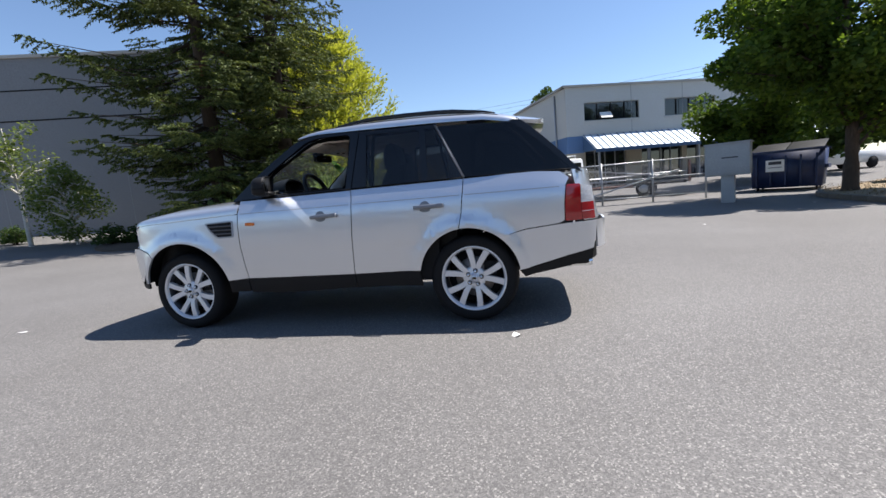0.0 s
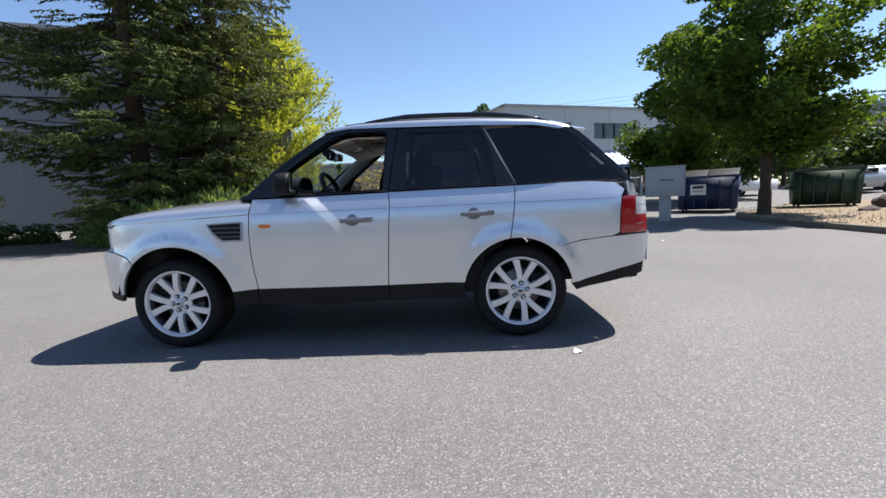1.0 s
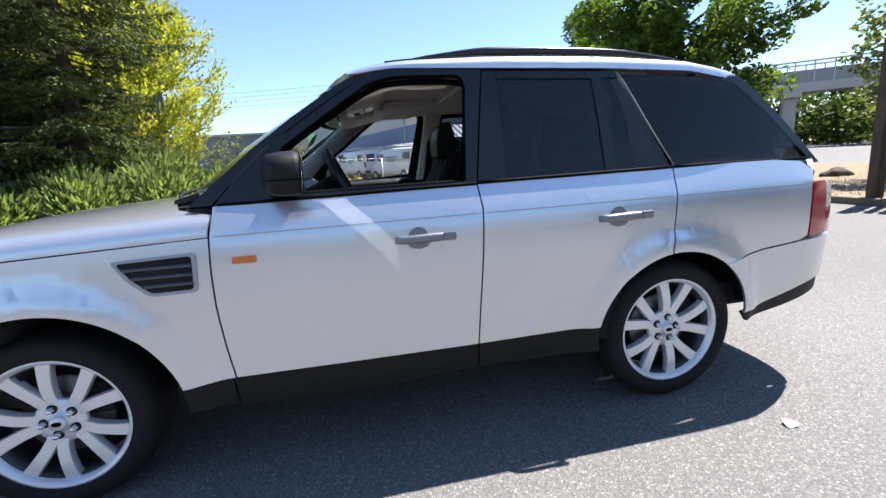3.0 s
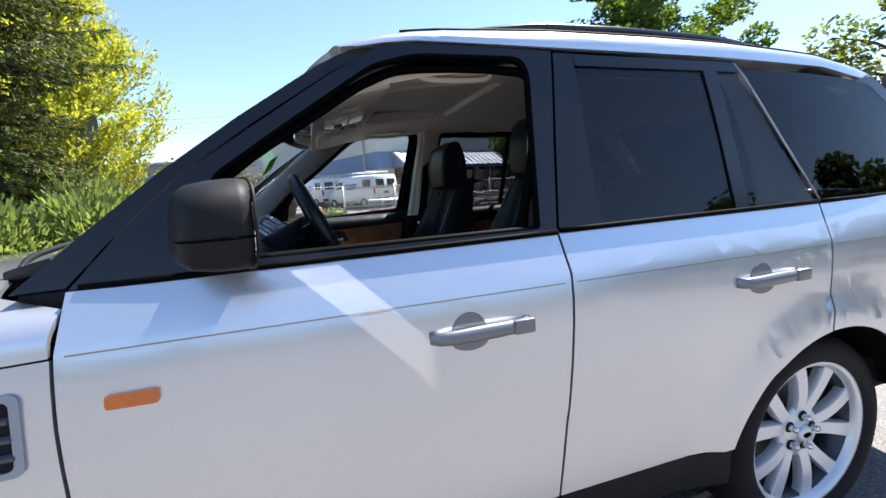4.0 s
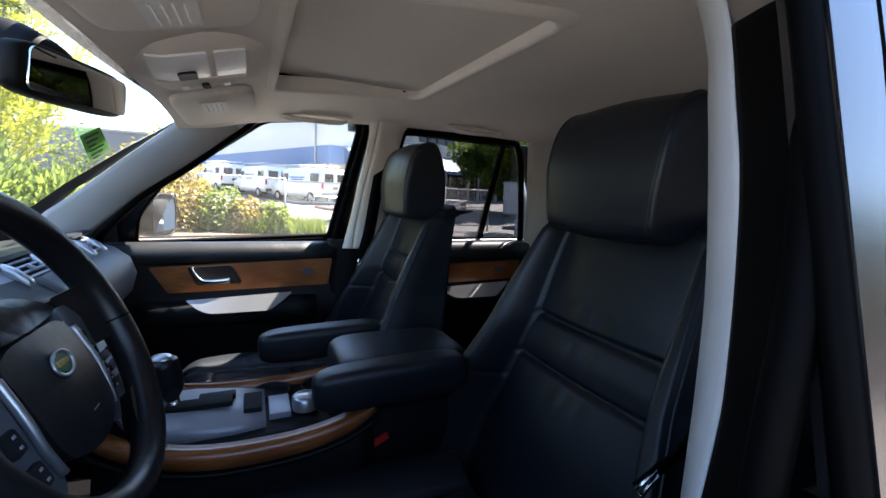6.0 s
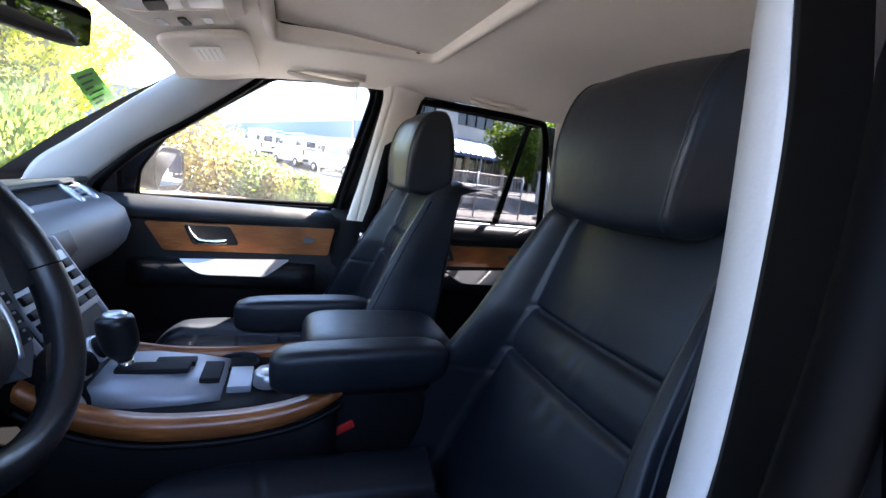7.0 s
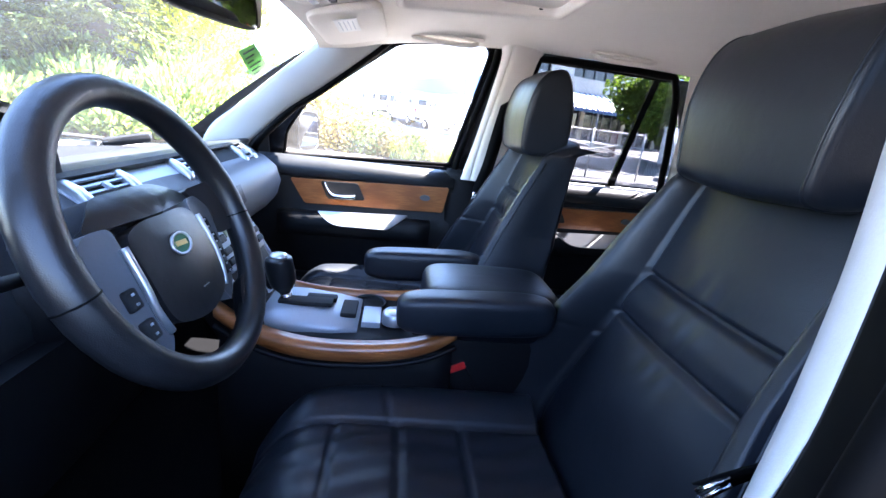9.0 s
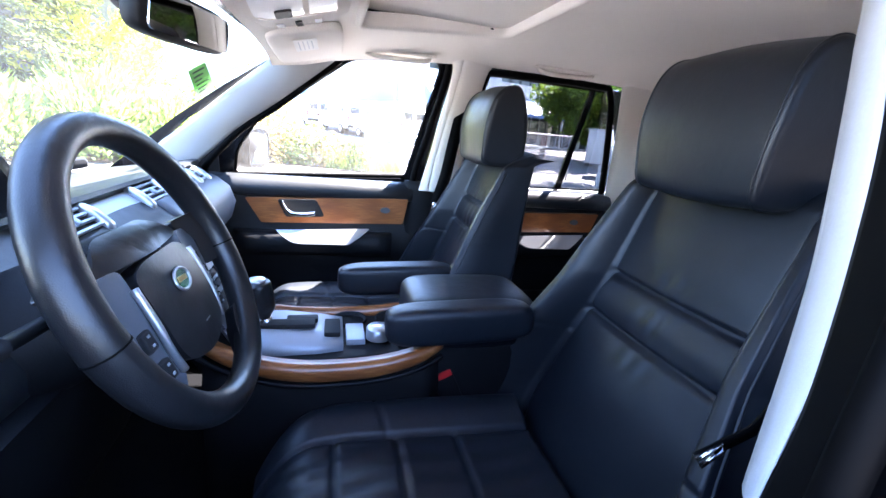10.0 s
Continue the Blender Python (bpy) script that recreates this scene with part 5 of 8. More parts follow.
# instrument hood before the driver
def hood_loop(x, hw, z1, inset):
    row = []
    for k in range(21):
        a = math.pi * k / 20
        c, e = math.cos(a), math.sin(a)
        row.append((x, -0.392 + (hw - inset) * math.copysign(abs(c) ** 0.6, c), 1.175 + (z1 - inset - 1.175) * e ** 0.55))
    return row


HOOD = ((0.66, 0.12, 1.230), (0.72, 0.165, 1.282), (0.79, 0.182, 1.322), (0.86, 0.187, 1.345), (0.92, 0.186, 1.353), (0.958, 0.180, 1.351))
lp = [hood_loop(x, w, z, 0.0) for x, w, z in HOOD] + [hood_loop(x, w, z, 0.014) for x, w, z in HOOD[:1:-1]]
bm = rings(bmesh.new(), lp, close=False)
bmesh.ops.recalc_face_normals(bm, faces=bm.faces)
hood = part("instrument_hood", sharp(bm, 50), M["dash"], dash, "charcoal hood over the instruments")
part("instrument_glass", boxed((0.865, -0.392, 1.245), (0.05, 0.34, 0.135), 0.03, pose(0, 0, 0, 0, -18, 0)), M["dark"], hood, "black instrument panel")
for yy in (-0.475, -0.335):
    part("dial", lathe(bmesh.new(), [(0.0, 0.0), (0.046, 0.0), (0.052, 0.006), (0.052, -0.01)], pose(0.893, yy, 1.246, 0, 72, 0), 32), M["dark"], hood, "round instrument dial")
part("instrument_sill", boxed((0.985, -0.385, 1.165), (0.06, 0.42, 0.02), 0.008), M["cabin"], hood)
# centre stack
st = pose(1.118, 0.0, 1.030, 0, -30, 0)
stack = part("radio_console", sharp(box(bmesh.new(), st @ Vector((0, 0, 0)), (0.10, 0.225, 0.29), 0.015, st.to_3x3().to_4x4()), 50), M["cabin"], dash, "dark centre stack with radio controls")
for sy in (-1, 1):
    part("stack_rail", box(bmesh.new(), st @ Vector((0.045, sy * 0.116, 0.0)), (0.014, 0.016, 0.27), 0.008, st.to_3x3().to_4x4()), M["silver_plastic"], stack, "silver stack side rail")
part("radio_face", box(bmesh.new(), st @ Vector((0.050, 0, 0.045)), (0.012, 0.205, 0.12), 0.004, st.to_3x3().to_4x4()), M["silver_plastic"], stack, "silver radio panel")
part("display", box(bmesh.new(), st @ Vector((0.0565, 0, 0.070)), (0.004, 0.105, 0.040), 0.002, st.to_3x3().to_4x4()), M["screen_lcd"], stack, "pale green display")
for k in range(5):
    for j in (0, 1):
        part("radio_button", box(bmesh.new(), st @ Vector((0.058, -0.084 + 0.042 * k, 0.028 - 0.022 * j)), (0.008, 0.034, 0.014), 0.002, st.to_3x3().to_4x4()), M["cabin"], stack)
for sy in (-1, 1):
    for j in (0, 1):
        part("side_button", box(bmesh.new(), st @ Vector((0.058, sy * 0.080, 0.078 - 0.024 * j)), (0.008, 0.03, 0.016), 0.002, st.to_3x3().to_4x4()), M["cabin"], stack)
for k in range(3):
    part("climate_knob", lathe(bmesh.new(), [(0.0, 0.022), (0.018, 0.021), (0.021, 0.016), (0.022, 0.0)], st @ pose(0.05, -0.070 + 0.070 * k, -0.080, 0, 90, 0), 24), M["cabin"], stack, "round climate knob")
    part("knob_ring", lathe(bmesh.new(), [(0.022, 0.008), (0.0255, 0.006), (0.0265, 0.0)], st @ pose(0.05, -0.070 + 0.070 * k, -0.080, 0, 90, 0), 24), M["satin"], stack)
# screen sticker hanging behind the windscreen, and inside mirror
TAG = [Vector(q) for q in ((1.030, 0.300, 1.530), (1.062, 0.325, 1.553), (0.975, 0.830, 1.489), (0.912, 0.850, 1.446))]


def tag_at(u, v):
    return TAG[0].lerp(TAG[1], u).lerp(TAG[3].lerp(TAG[2], u), v)


tg = part("windscreen_tag", patch([(0, 0.3), (1, 0.3), (1, 1), (0, 1)], tag_at, 0.25, 0.0015), M["green_tag"], car, "green service tag on the windscreen")
for k in range(6):
    v0 = 0.36 + 0.105 * k
    part("print_bar", patch([(0.15, v0), (0.85 - 0.15 * (k % 3), v0), (0.85 - 0.15 * (k % 3), v0 + 0.028), (0.15, v0 + 0.028)], lambda u, v: tag_at(u, v) + Vector((0.0015, 0, -0.002)), 0.5, 0.001), M["bin_green"], tg)
mm = pose(1.140, -0.075, 1.545, 0, 6, -15)
rv = part("rear_view_mirror", pillow(mm.translation, (0.022, 0.128, 0.038), mm.to_3x3().to_4x4(), 4.5), M["cabin"], car, "black rear view mirror")
part("mirror_glass", patch(rounded([(-0.115, -0.029), (0.115, -0.029), (0.112, 0.030), (-0.112, 0.030)], 0.014), lambda u, v: tuple(mm @ Vector((0.0225, u, v))), 0.05, 0.003), M["mirror"], rv, "mirror glass")
part("mirror_foot", pillow((1.075, -0.03, 1.585), (0.065, 0.040, 0.045), pose(0, 0, 0, 0, 30, 0), 2.6), M["cabin"], rv)
# steering wheel
C = Vector((1.193, -0.369, 1.204))
wm = Matrix.Translation(C) @ pose(0, 0, 0, 0, 65.3, -1.6)   # local z points at the driver
sw = part("steering_wheel", tube(bmesh.new(), [wm @ Vector((0.187 * math.cos(a), 0.187 * math.sin(a), 0)) for a in [math.tau * k / 64 for k in range(64)]], [0.0195 + 0.0025 * abs(math.sin(math.tau * k / 64)) for k in range(64)], 16, wrap=True), M["wheel_leather"], car, "black leather rimmed steering wheel")
HUB_IN = 0.040                                             # the hub lies behind the rim
hm = wm @ Matrix.Translation((0, 0, -HUB_IN))
def wpad(u, v):
    return tuple(hm @ Vector((u, v, 0.043 - 0.9 * ((u - 0.04) ** 2 + v * v))))


# local x: towards the floor, local y: across
pad = rounded([(-0.028, -0.050), (-0.028, 0.050), (-0.016, 0.078), (0.078, 0.078), (0.106, 0.066), (0.122, 0.0), (0.106, -0.066), (0.078, -0.078), (-0.016, -0.078)], [0.02, 0.02, 0.015, 0.03, 0.03, 0.06, 0.03, 0.03, 0.015], 5)
part("airbag_pad", patch(pad, wpad, 0.022, 0.05), M["wheel_leather"], sw, "black airbag pad")
cowl = rounded([(-0.072, -0.062), (-0.072, 0.062), (-0.034, 0.118), (-0.030, 0.0), (-0.034, -0.118)], 0.02)
part("wheel_brow", patch(cowl, lambda u, v: tuple(hm @ Vector((u, v, 0.034 - (u + 0.03) ** 2 * 14 - 1.2 * v * v))), 0.02, 0.045), M["wheel_leather"], sw, "black leather upper pad edge")
for s in (-1, 1):
    sp = [(-0.034, s * 0.084), (-0.036, s * 0.118), (-0.010, s * 0.150), (0.030, s * 0.140), (0.106, s * 0.124), (0.138, s * 0.088), (0.112, s * 0.072), (0.080, s * 0.083)]
    part("wheel_spoke", patch(rounded(sp, 0.010), lambda u, v: tuple(hm @ Vector((u, v, 0.034 - 0.55 * (u * u + v * v)))), 0.02, 0.026), M["dash_grey"], sw, "grey wheel spoke")
    th = [(-0.048, s * 0.120), (-0.050, s * 0.180), (0.034, s * 0.182), (0.036, s * 0.138), (-0.008, s * 0.148)]
    part("thumb_rest", patch(rounded(th, 0.012), lambda u, v: tuple(wm @ Vector((u, v, 0.026 - HUB_IN * min(1, max(0, (0.180 - abs(v)) / 0.045)) - 0.5 * (u * u + v * v) - 6 * (abs(v) - 0.15) ** 2))), 0.015, 0.03), M["wheel_leather"], sw, "black leather thumb rest")
    leg = [(0.104, s * 0.126), (0.140, s * 0.086), (0.172, s * 0.052), (0.186, s * 0.075), (0.150, s * 0.132)]
    part("lower_grip", patch(rounded(leg, 0.012), lambda u, v: tuple(wm @ Vector((u, v, 0.022 - HUB_IN * min(1, max(0, (0.185 - math.hypot(u, v)) / 0.05)) - 0.35 * (u * u + v * v)))), 0.02, 0.03), M["wheel_leather"], sw, "black leather lower grip")
    part("spoke_strip", tube(bmesh.new(), smooth_line([hm @ Vector(p) for p in [(-0.008, s * 0.086, 0.034), (0.04, s * 0.088, 0.035), (0.075, s * 0.087, 0.032), (0.106, s * 0.078, 0.028)]], 4), 0.0048, 8), M["satin"], sw, "bright spoke strip")
    for u0, v0 in (((0.048, 0.108), (0.088, 0.106)) if s < 0 else ((0.010, 0.104), (0.036, 0.107), (0.062, 0.106), (0.086, 0.104))):
        c = hm @ Vector((u0, s * v0, 0.0265))
        part("wheel_button", box(bmesh.new(), c, (0.026 if s < 0 else 0.019, 0.021, 0.010), 0.004, hm.to_3x3().to_4x4()), M["dark"], sw, "black wheel button")
        for q in (-0.006, 0.006):
            part("button_mark", box(bmesh.new(), hm @ Vector((u0 + q, s * v0, 0.0317)), (0.003, 0.005, 0.001), 0, hm.to_3x3().to_4x4()), M["satin"], sw)
for k in (15, 49):
    a0 = math.tau * k / 64
    part("rim_seam", tube(bmesh.new(), [wm @ (Vector((0.187 * math.cos(a0), 0.187 * math.sin(a0), 0)) + 0.0222 * (math.cos(b) * Vector((math.cos(a0), math.sin(a0), 0)) + math.sin(b) * Vector((0, 0, 1)))) for b in [math.tau * j / 16 for j in range(16)]], 0.0012, 5, wrap=True), M["seal"], sw)
ov = [(0.016 + 0.0145 * math.cos(a), 0.021 * math.sin(a)) for a in [math.tau * k / 28 for k in range(28)]]
part("emblem", patch(ov, lambda u, v: tuple(hm @ Vector((u, v, 0.0445))), 0.02, 0.004), M["badge_green"], sw, "green oval emblem")
part("emblem_ring", tube(bmesh.new(), [hm @ Vector((u, v, 0.0445)) for u, v in ov], 0.0022, 6, wrap=True), M["satin"], sw)
part("emblem_bar", patch([(0.011, -0.012), (0.013, 0.012), (0.020, 0.012), (0.018, -0.012)], lambda u, v: tuple(hm @ Vector((u, v, 0.0455))), 0.02, 0.003), M["gold"], sw)
part("pad_mark", patch([(0.082, 0.002), (0.082, 0.018), (0.0835, 0.018), (0.0835, 0.002)], lambda u, v: tuple(Vector(wpad(u, v)) + hm.to_3x3() @ Vector((0, 0, 0.001))), 0.02, 0.001), M["satin"], sw)
part("steering_column", tube(bmesh.new(), [C + Vector((-0.03, 0, -0.016)), C + Vector((-0.28, 0, -0.15))], [0.075, 0.09], 20), M["cabin"], dash, "black steering column cover")
for s in (-1, 1):
    part("column_stalk", tube(bmesh.new(), smooth_line([C + Vector((-0.09, s * 0.06, -0.03)), C + Vector((-0.085, s * 0.14, -0.02)), C + Vector((-0.07, s * 0.20, -0.005))], 4), [0.008] * 8 + [0.011], 8), M["cabin"], dash, "black column stalk")
# lamp switch on the lower dash
lk = part("lamp_switch", lathe(bmesh.new(), [(0.0, 0.026), (0.016, 0.025), (0.020, 0.018), (0.022, 0.006), (0.036, 0.004), (0.040, -0.012)], pose(1.052, -0.60, 1.015, 0, 80, 0), 28), M["cabin"], dash, "round black lamp switch")
part("knee_panel", patch(rounded([(-0.70, 0.80), (-0.10, 0.80), (-0.12, 1.06), (-0.70, 1.06)], 0.04), lambda u, v: (1.075 - 0.25 * (1.06 - v), u, v), 0.07, 0.03, flip=False), M["cabin"], dash, "black lower dash panel")
# floor and tunnel
part("carpet", boxed((1.55, 0, 0.475), (2.2, 1.52, 0.03), 0.01), M["carpet"], car, "black carpet")
part("bulkhead", boxed((0.52, 0, 0.80), (0.05, 1.5, 0.66), 0.02), M["dark"], car)
part("rear_bulkhead", boxed((3.30, 0, 0.75), (0.05, 1.45, 0.55), 0.02), M["carpet"], car)

# centre console
loops = []
for t, x in [(k / 12, 1.18 + (1.66 - 1.18) * k / 12) for k in range(13)]:
    w = 0.128 + 0.012 * math.sin(math.pi * t)
    zt = 0.925
    loops.append([(x, -w, 0.50), (x, -w, 0.86), (x, -w + 0.02, zt - 0.008), (x, -w + 0.04, zt), (x, w - 0.04, zt), (x, w - 0.02, zt - 0.008), (x, w, 0.86), (x, w, 0.50)])
con = part("centre_console", sharp(rings(bmesh.new(), loops), 45), M["cabin"], car, "black centre console with wood edges")
for s in (-1, 1):
    a = smooth_line([(1.175, s * 0.118, 0.985), (1.25, s * 0.138, 0.953), (1.36, s * 0.150, 0.932), (1.50, s * 0.150, 0.932), (1.60, s * 0.140, 0.946), (1.665, s * 0.118, 0.966)], 5)
    lp = []
    for i, p in enumerate(a):
        hh = 0.030 * (1 - 0.35 * (abs(i / (len(a) - 1) - 0.5) * 2) ** 2)
        lp.append([p + Vector((0, -s * 0.022, 0.004)), p + Vector((0, 0, 0.0)), p + Vector((0, s * 0.006, -0.008)), p + Vector((0, s * 0.006, -hh)), p + Vector((0, -s * 0.012, -hh - 0.006)), p + Vector((0, -s * 0.022, -hh))])
    bm = rings(bmesh.new(), lp)
    bmesh.ops.recalc_face_normals(bm, faces=bm.faces)
    part("wood_edge", bm, M["wood"], con, "reddish cherry wood console edge")
    part("edge_bead", tube(bmesh.new(), [p + Vector((0, s * 0.004, -0.040)) for p in a], 0.005, 6), M["cabin"], con)
gp = part("gear_plate", sharp(rings(bmesh.new(), [[(x, -w, 0.920), (x, -w + 0.012, zt), (x, w - 0.012, zt), (x, w, 0.920)] for x, w, zt in ((1.215, 0.045, 0.945), (1.25, 0.082, 0.957), (1.32, 0.094, 0.952), (1.40, 0.092, 0.943), (1.452, 0.084, 0.936))]), 30), M["silver_plastic"], con, "silver grey gear selector plate")
part("gear_slot", boxed((1.33, -0.005, 0.957), (0.12, 0.035, 0.012), 0.005), M["dark"], gp)
part("gear_slot", boxed((1.36, 0.030, 0.952), (0.07, 0.028, 0.012), 0.004), M["cabin"], gp)
part("gear_index", boxed((1.428, -0.005, 0.945), (0.035, 0.075, 0.012), 0.003), M["dark"], gp, "black gear display")
part("button_pad", boxed((1.480, -0.012, 0.930), (0.042, 0.085, 0.016), 0.003), M["silver_plastic"], con)
kn = part("gear_lever", tube(bmesh.new(), smooth_line([(1.288, 0.0, 0.945), (1.280, 0.0, 0.985), (1.270, 0.0, 1.03), (1.266, 0.0, 1.058)], 5), [0.010] * 4 + [0.014, 0.022, 0.027, 0.029, 0.030, 0.0305, 0.0305, 0.030, 0.030, 0.029, 0.027, 0.016], 16), M["wheel_leather"], con, "black gear lever knob")
part("lever_cap", pillow((1.267, 0, 1.058), (0.019, 0.019, 0.008), None, 2.4, 16, 10), M["satin"], kn, "satin metal lever cap")
part("lever_collar", tube(bmesh.new(), [(1.287, 0, 0.952), (1.283, 0, 0.972)], 0.0125, 14), M["chrome"], kn)
dl = part("terrain_dial", lathe(bmesh.new(), [(0.0, 0.018), (0.024, 0.018), (0.028, 0.014), (0.029, -0.010)], pose(1.532, -0.030, 0.940), 32), M["satin"], con, "silver rotary dial")
part("dial_face", lathe(bmesh.new(), [(0.0, 0.0195), (0.018, 0.0195), (0.020, 0.017)], pose(1.532, -0.030, 0.940), 24), M["lamp_clear"], dl)
for k in range(2):
    part("console_switch", boxed((1.588, -0.060 + 0.045 * k, 0.932), (0.030, 0.036, 0.014), 0.004), M["dark"], con, "black console switch")
for xx in (1.47, 1.575):
    part("cup_holder", lathe(bmesh.new(), [(0.0, -0.03), (0.034, -0.03), (0.036, 0.0), (0.041, 0.003), (0.043, -0.002)], pose(xx, 0.072, 0.930), 32), M["dark"], con, "black cup holder")
cb = part("armrest_box", pillow((1.745, 0.0, 0.985), (0.155, 0.112, 0.062), None, 5.5), M["leather"], con, "black leather centre armrest lid")
part("box_base", boxed((1.76, 0.0, 0.75), (0.28, 0.21, 0.40), 0.03), M["cabin"], con)
part("lid_catch", boxed((1.900, -0.03, 0.990), (0.012, 0.06, 0.018), 0.004), M["chrome"], con, "chrome lid catch")
for ob in (con, *con.children_recursive):
    ob.data.transform(Matrix.Translation((-0.030, -0.018, 0.0)))

# seats
def seat(kind, cx, cy, dz, inner, label, up_=0.0, shell=(0.100, 0.150, 0.160, 0.125, 0.095)):
    """cx: x of the backrest's foot; inner: the side of its folding armrest; up_: lifts the backrest's seams."""
    st_ = part("seat", boxed((cx - 0.22, cy, 0.57 + dz), (0.46, 0.42, 0.16), 0.04), M["cabin"], car, label)
    NU, NV = 101, 131
    Z0, Z1 = 0.745, 1.385
    def span(z):
        """Half widths of the middle panel and of the whole backrest."""
        return (float(np.interp(z, [0.74, 0.80, 0.85, 0.94, 1.05, 1.14, 1.30, 1.40], [0.200, 0.218, 0.220, 0.204, 0.182, 0.164, 0.162, 0.150])),
                float(np.interp(z, [0.74, 0.82, 0.88, 1.00, 1.12, 1.25, 1.345, 1.40], [0.280, 0.306, 0.312, 0.275, 0.236, 0.214, 0.198, 0.175])))
    def front(s, t):
        z = Z0 + (Z1 - Z0) * t
        cw, hw = span(z)
        a = abs(s)
        g1, g2 = 1.148 + up_, 1.058 + up_
        bol = float(np.interp(z, [0.74, 0.85, 1.00, 1.10, 1.22, 1.33, 1.39], [0.092, 0.108, 0.098, 0.082, 0.066, 0.046, 0.012]))
        dip, rise = 0.0, 0.0
        if a < 0.70:
            y = s / 0.70 * cw
            for zz in (g1, g2):
                dip += 0.016 * math.exp(-((z - zz - 0.004 * (y / 0.2) ** 2) / 0.0050) ** 2)
            mid = math.exp(-((z - (g1 + g2) / 2) / 0.034) ** 2)
            fold = math.sin(y * 95 + 2.5 * math.sin(y * 31) + (z - 1.1) * 30) * (0.45 + 0.55 * math.sin(y * 17 + 1.3))
            rise += 0.0016 * fold * mid + 0.009 * mid
            rise += 0.0015 * fold * (math.exp(-((z - g1 - 0.03) / 0.022) ** 2) + math.exp(-((z - g2 + 0.028) / 0.022) ** 2))
            rise += 0.016 * (1 - (a / 0.70) ** 2) * (1 - math.exp(-((z - 1.10) / 0.09) ** 2))
            dip += 0.009 * math.exp(-((0.70 - a) / 0.016) ** 2)
        else:
            q = (a - 0.70) / 0.30
            y = math.copysign(cw + (hw - cw) * (1 - max(0, 1 - q) ** 1.7), s)
            up = math.sin(math.pi / 2 * min(1, q / 0.46)) ** 1.1
            rise += bol * up - 0.007 * math.exp(-(q / 0.07) ** 2)
            rise -= 0.075 * max(0, (q - 0.72) / 0.28) ** 2.2
            dip += 0.005 * math.exp(-((z - 1.004 - up_) / 0.0035) ** 2)
        top = max(0, (t - 0.93) / 0.07)
        x = cx + 0.35 * (z - 0.80) - rise + dip + 0.045 * top ** 2
        return Vector((x, cy + y, z + dz - 0.018 * (a ** 4) * top))
    bm = bmesh.new()
    fg = [[bm.verts.new(front(-1 + 2 * i / (NU - 1), j / (NV - 1))) for i in range(NU)] for j in range(NV)]
    bg = []
    for j in range(NV):
        t = j / (NV - 1)
        z = Z0 + (Z1 - Z0) * t
        row = []
        for i in range(NU):
            s = -1 + 2 * i / (NU - 1)
            f = front(s, t)
            th = float(np.interp(z, [0.74, 0.95, 1.10, 1.30, 1.39], shell)) * (1 - 0.30 * abs(s) ** 6)
            row.append(bm.verts.new((cx + 0.35 * (z - 0.80) + th, cy + (f.y - cy) * (1 - 0.04 * abs(s) ** 4), f.z - 0.004)))
        bg.append(row)
    for j in range(NV - 1):
        for i in range(NU - 1):
            bm.faces.new((fg[j][i], fg[j + 1][i], fg[j + 1][i + 1], fg[j][i + 1]))
            bm.faces.new((bg[j][i], bg[j][i + 1], bg[j + 1][i + 1], bg[j + 1][i]))
        bm.faces.new((fg[j][0], bg[j][0], bg[j + 1][0], fg[j + 1][0]))
        bm.faces.new((fg[j][-1], fg[j + 1][-1], bg[j + 1][-1], bg[j][-1]))
    for i in range(NU - 1):
        bm.faces.new((fg[0][i], fg[0][i + 1], bg[0][i + 1], bg[0][i]))
        bm.faces.new((fg[-1][i], bg[-1][i], bg[-1][i + 1], fg[-1][i + 1]))
    bmesh.ops.recalc_face_normals(bm, faces=bm.faces)
    back = part("backrest", bm, M["leather"], st_, "black stitched leather backrest")
    for s in (-0.955, 0.955):
        part("piping", tube(bmesh.new(), [front(s, t / 30) + Vector((0.0015, 0, 0)) for t in range(6, 28)], 0.0030, 6), M["leather"], back)
    # headrest: a wedge with flat cheeks, rounded along its edges
    prof = smooth_line([(0.000, -0.112, 0), (-0.014, -0.07, 0), (-0.020, 0.0, 0), (-0.012, 0.060, 0), (0.008, 0.096, 0), (0.040, 0.112, 0), (0.068, 0.104, 0), (0.092, 0.060, 0), (0.110, 0.0, 0), (0.120, -0.07, 0), (0.112, -0.105, 0), (0.055, -0.120, 0)], 5, True)
    hx, hz = cx + 0.115, 1.456 + dz
    lp = []
    for yy, ins in ((-0.139, 0.018), (-0.1395, 0.008), (-0.136, 0.0015), (-0.130, 0.0), (-0.09, -0.003), (-0.04, -0.006), (0.0, -0.007), (0.04, -0.006), (0.09, -0.003), (0.130, 0.0), (0.136, 0.0015), (0.1395, 0.008), (0.139, 0.018)):
        row = []
        for p in prof:
            d = Vector((0.05, 0.0, 0)) - p
            q = p + d.normalized() * ins
            row.append(Vector((hx + q.x + 0.10 * q.y, cy + yy * (1 - 0.10 * max(0, -q.y / 0.12)), hz + q.y)))
        lp.append(row)
    bm = rings(bmesh.new(), lp)
    bmesh.ops.recalc_face_normals(bm, faces=bm.faces)
    hr = part("headrest", sharp(bm, 60), M["leather"], st_, "black leather headrest")
    for k in (3, 9):
        part("headrest_seam", tube(bmesh.new(), lp[k], 0.0022, 6, wrap=True), M["leather"], hr)
    for s in (-1, 1):
        part("headrest_post", tube(bmesh.new(), [(hx + 0.075, cy + s * 0.06, hz - 0.09), (hx + 0.120, cy + s * 0.06, hz - 0.16)], 0.007, 10), M["chrome"], hr)
    # cushion
    NU2, NV2 = 81, 81
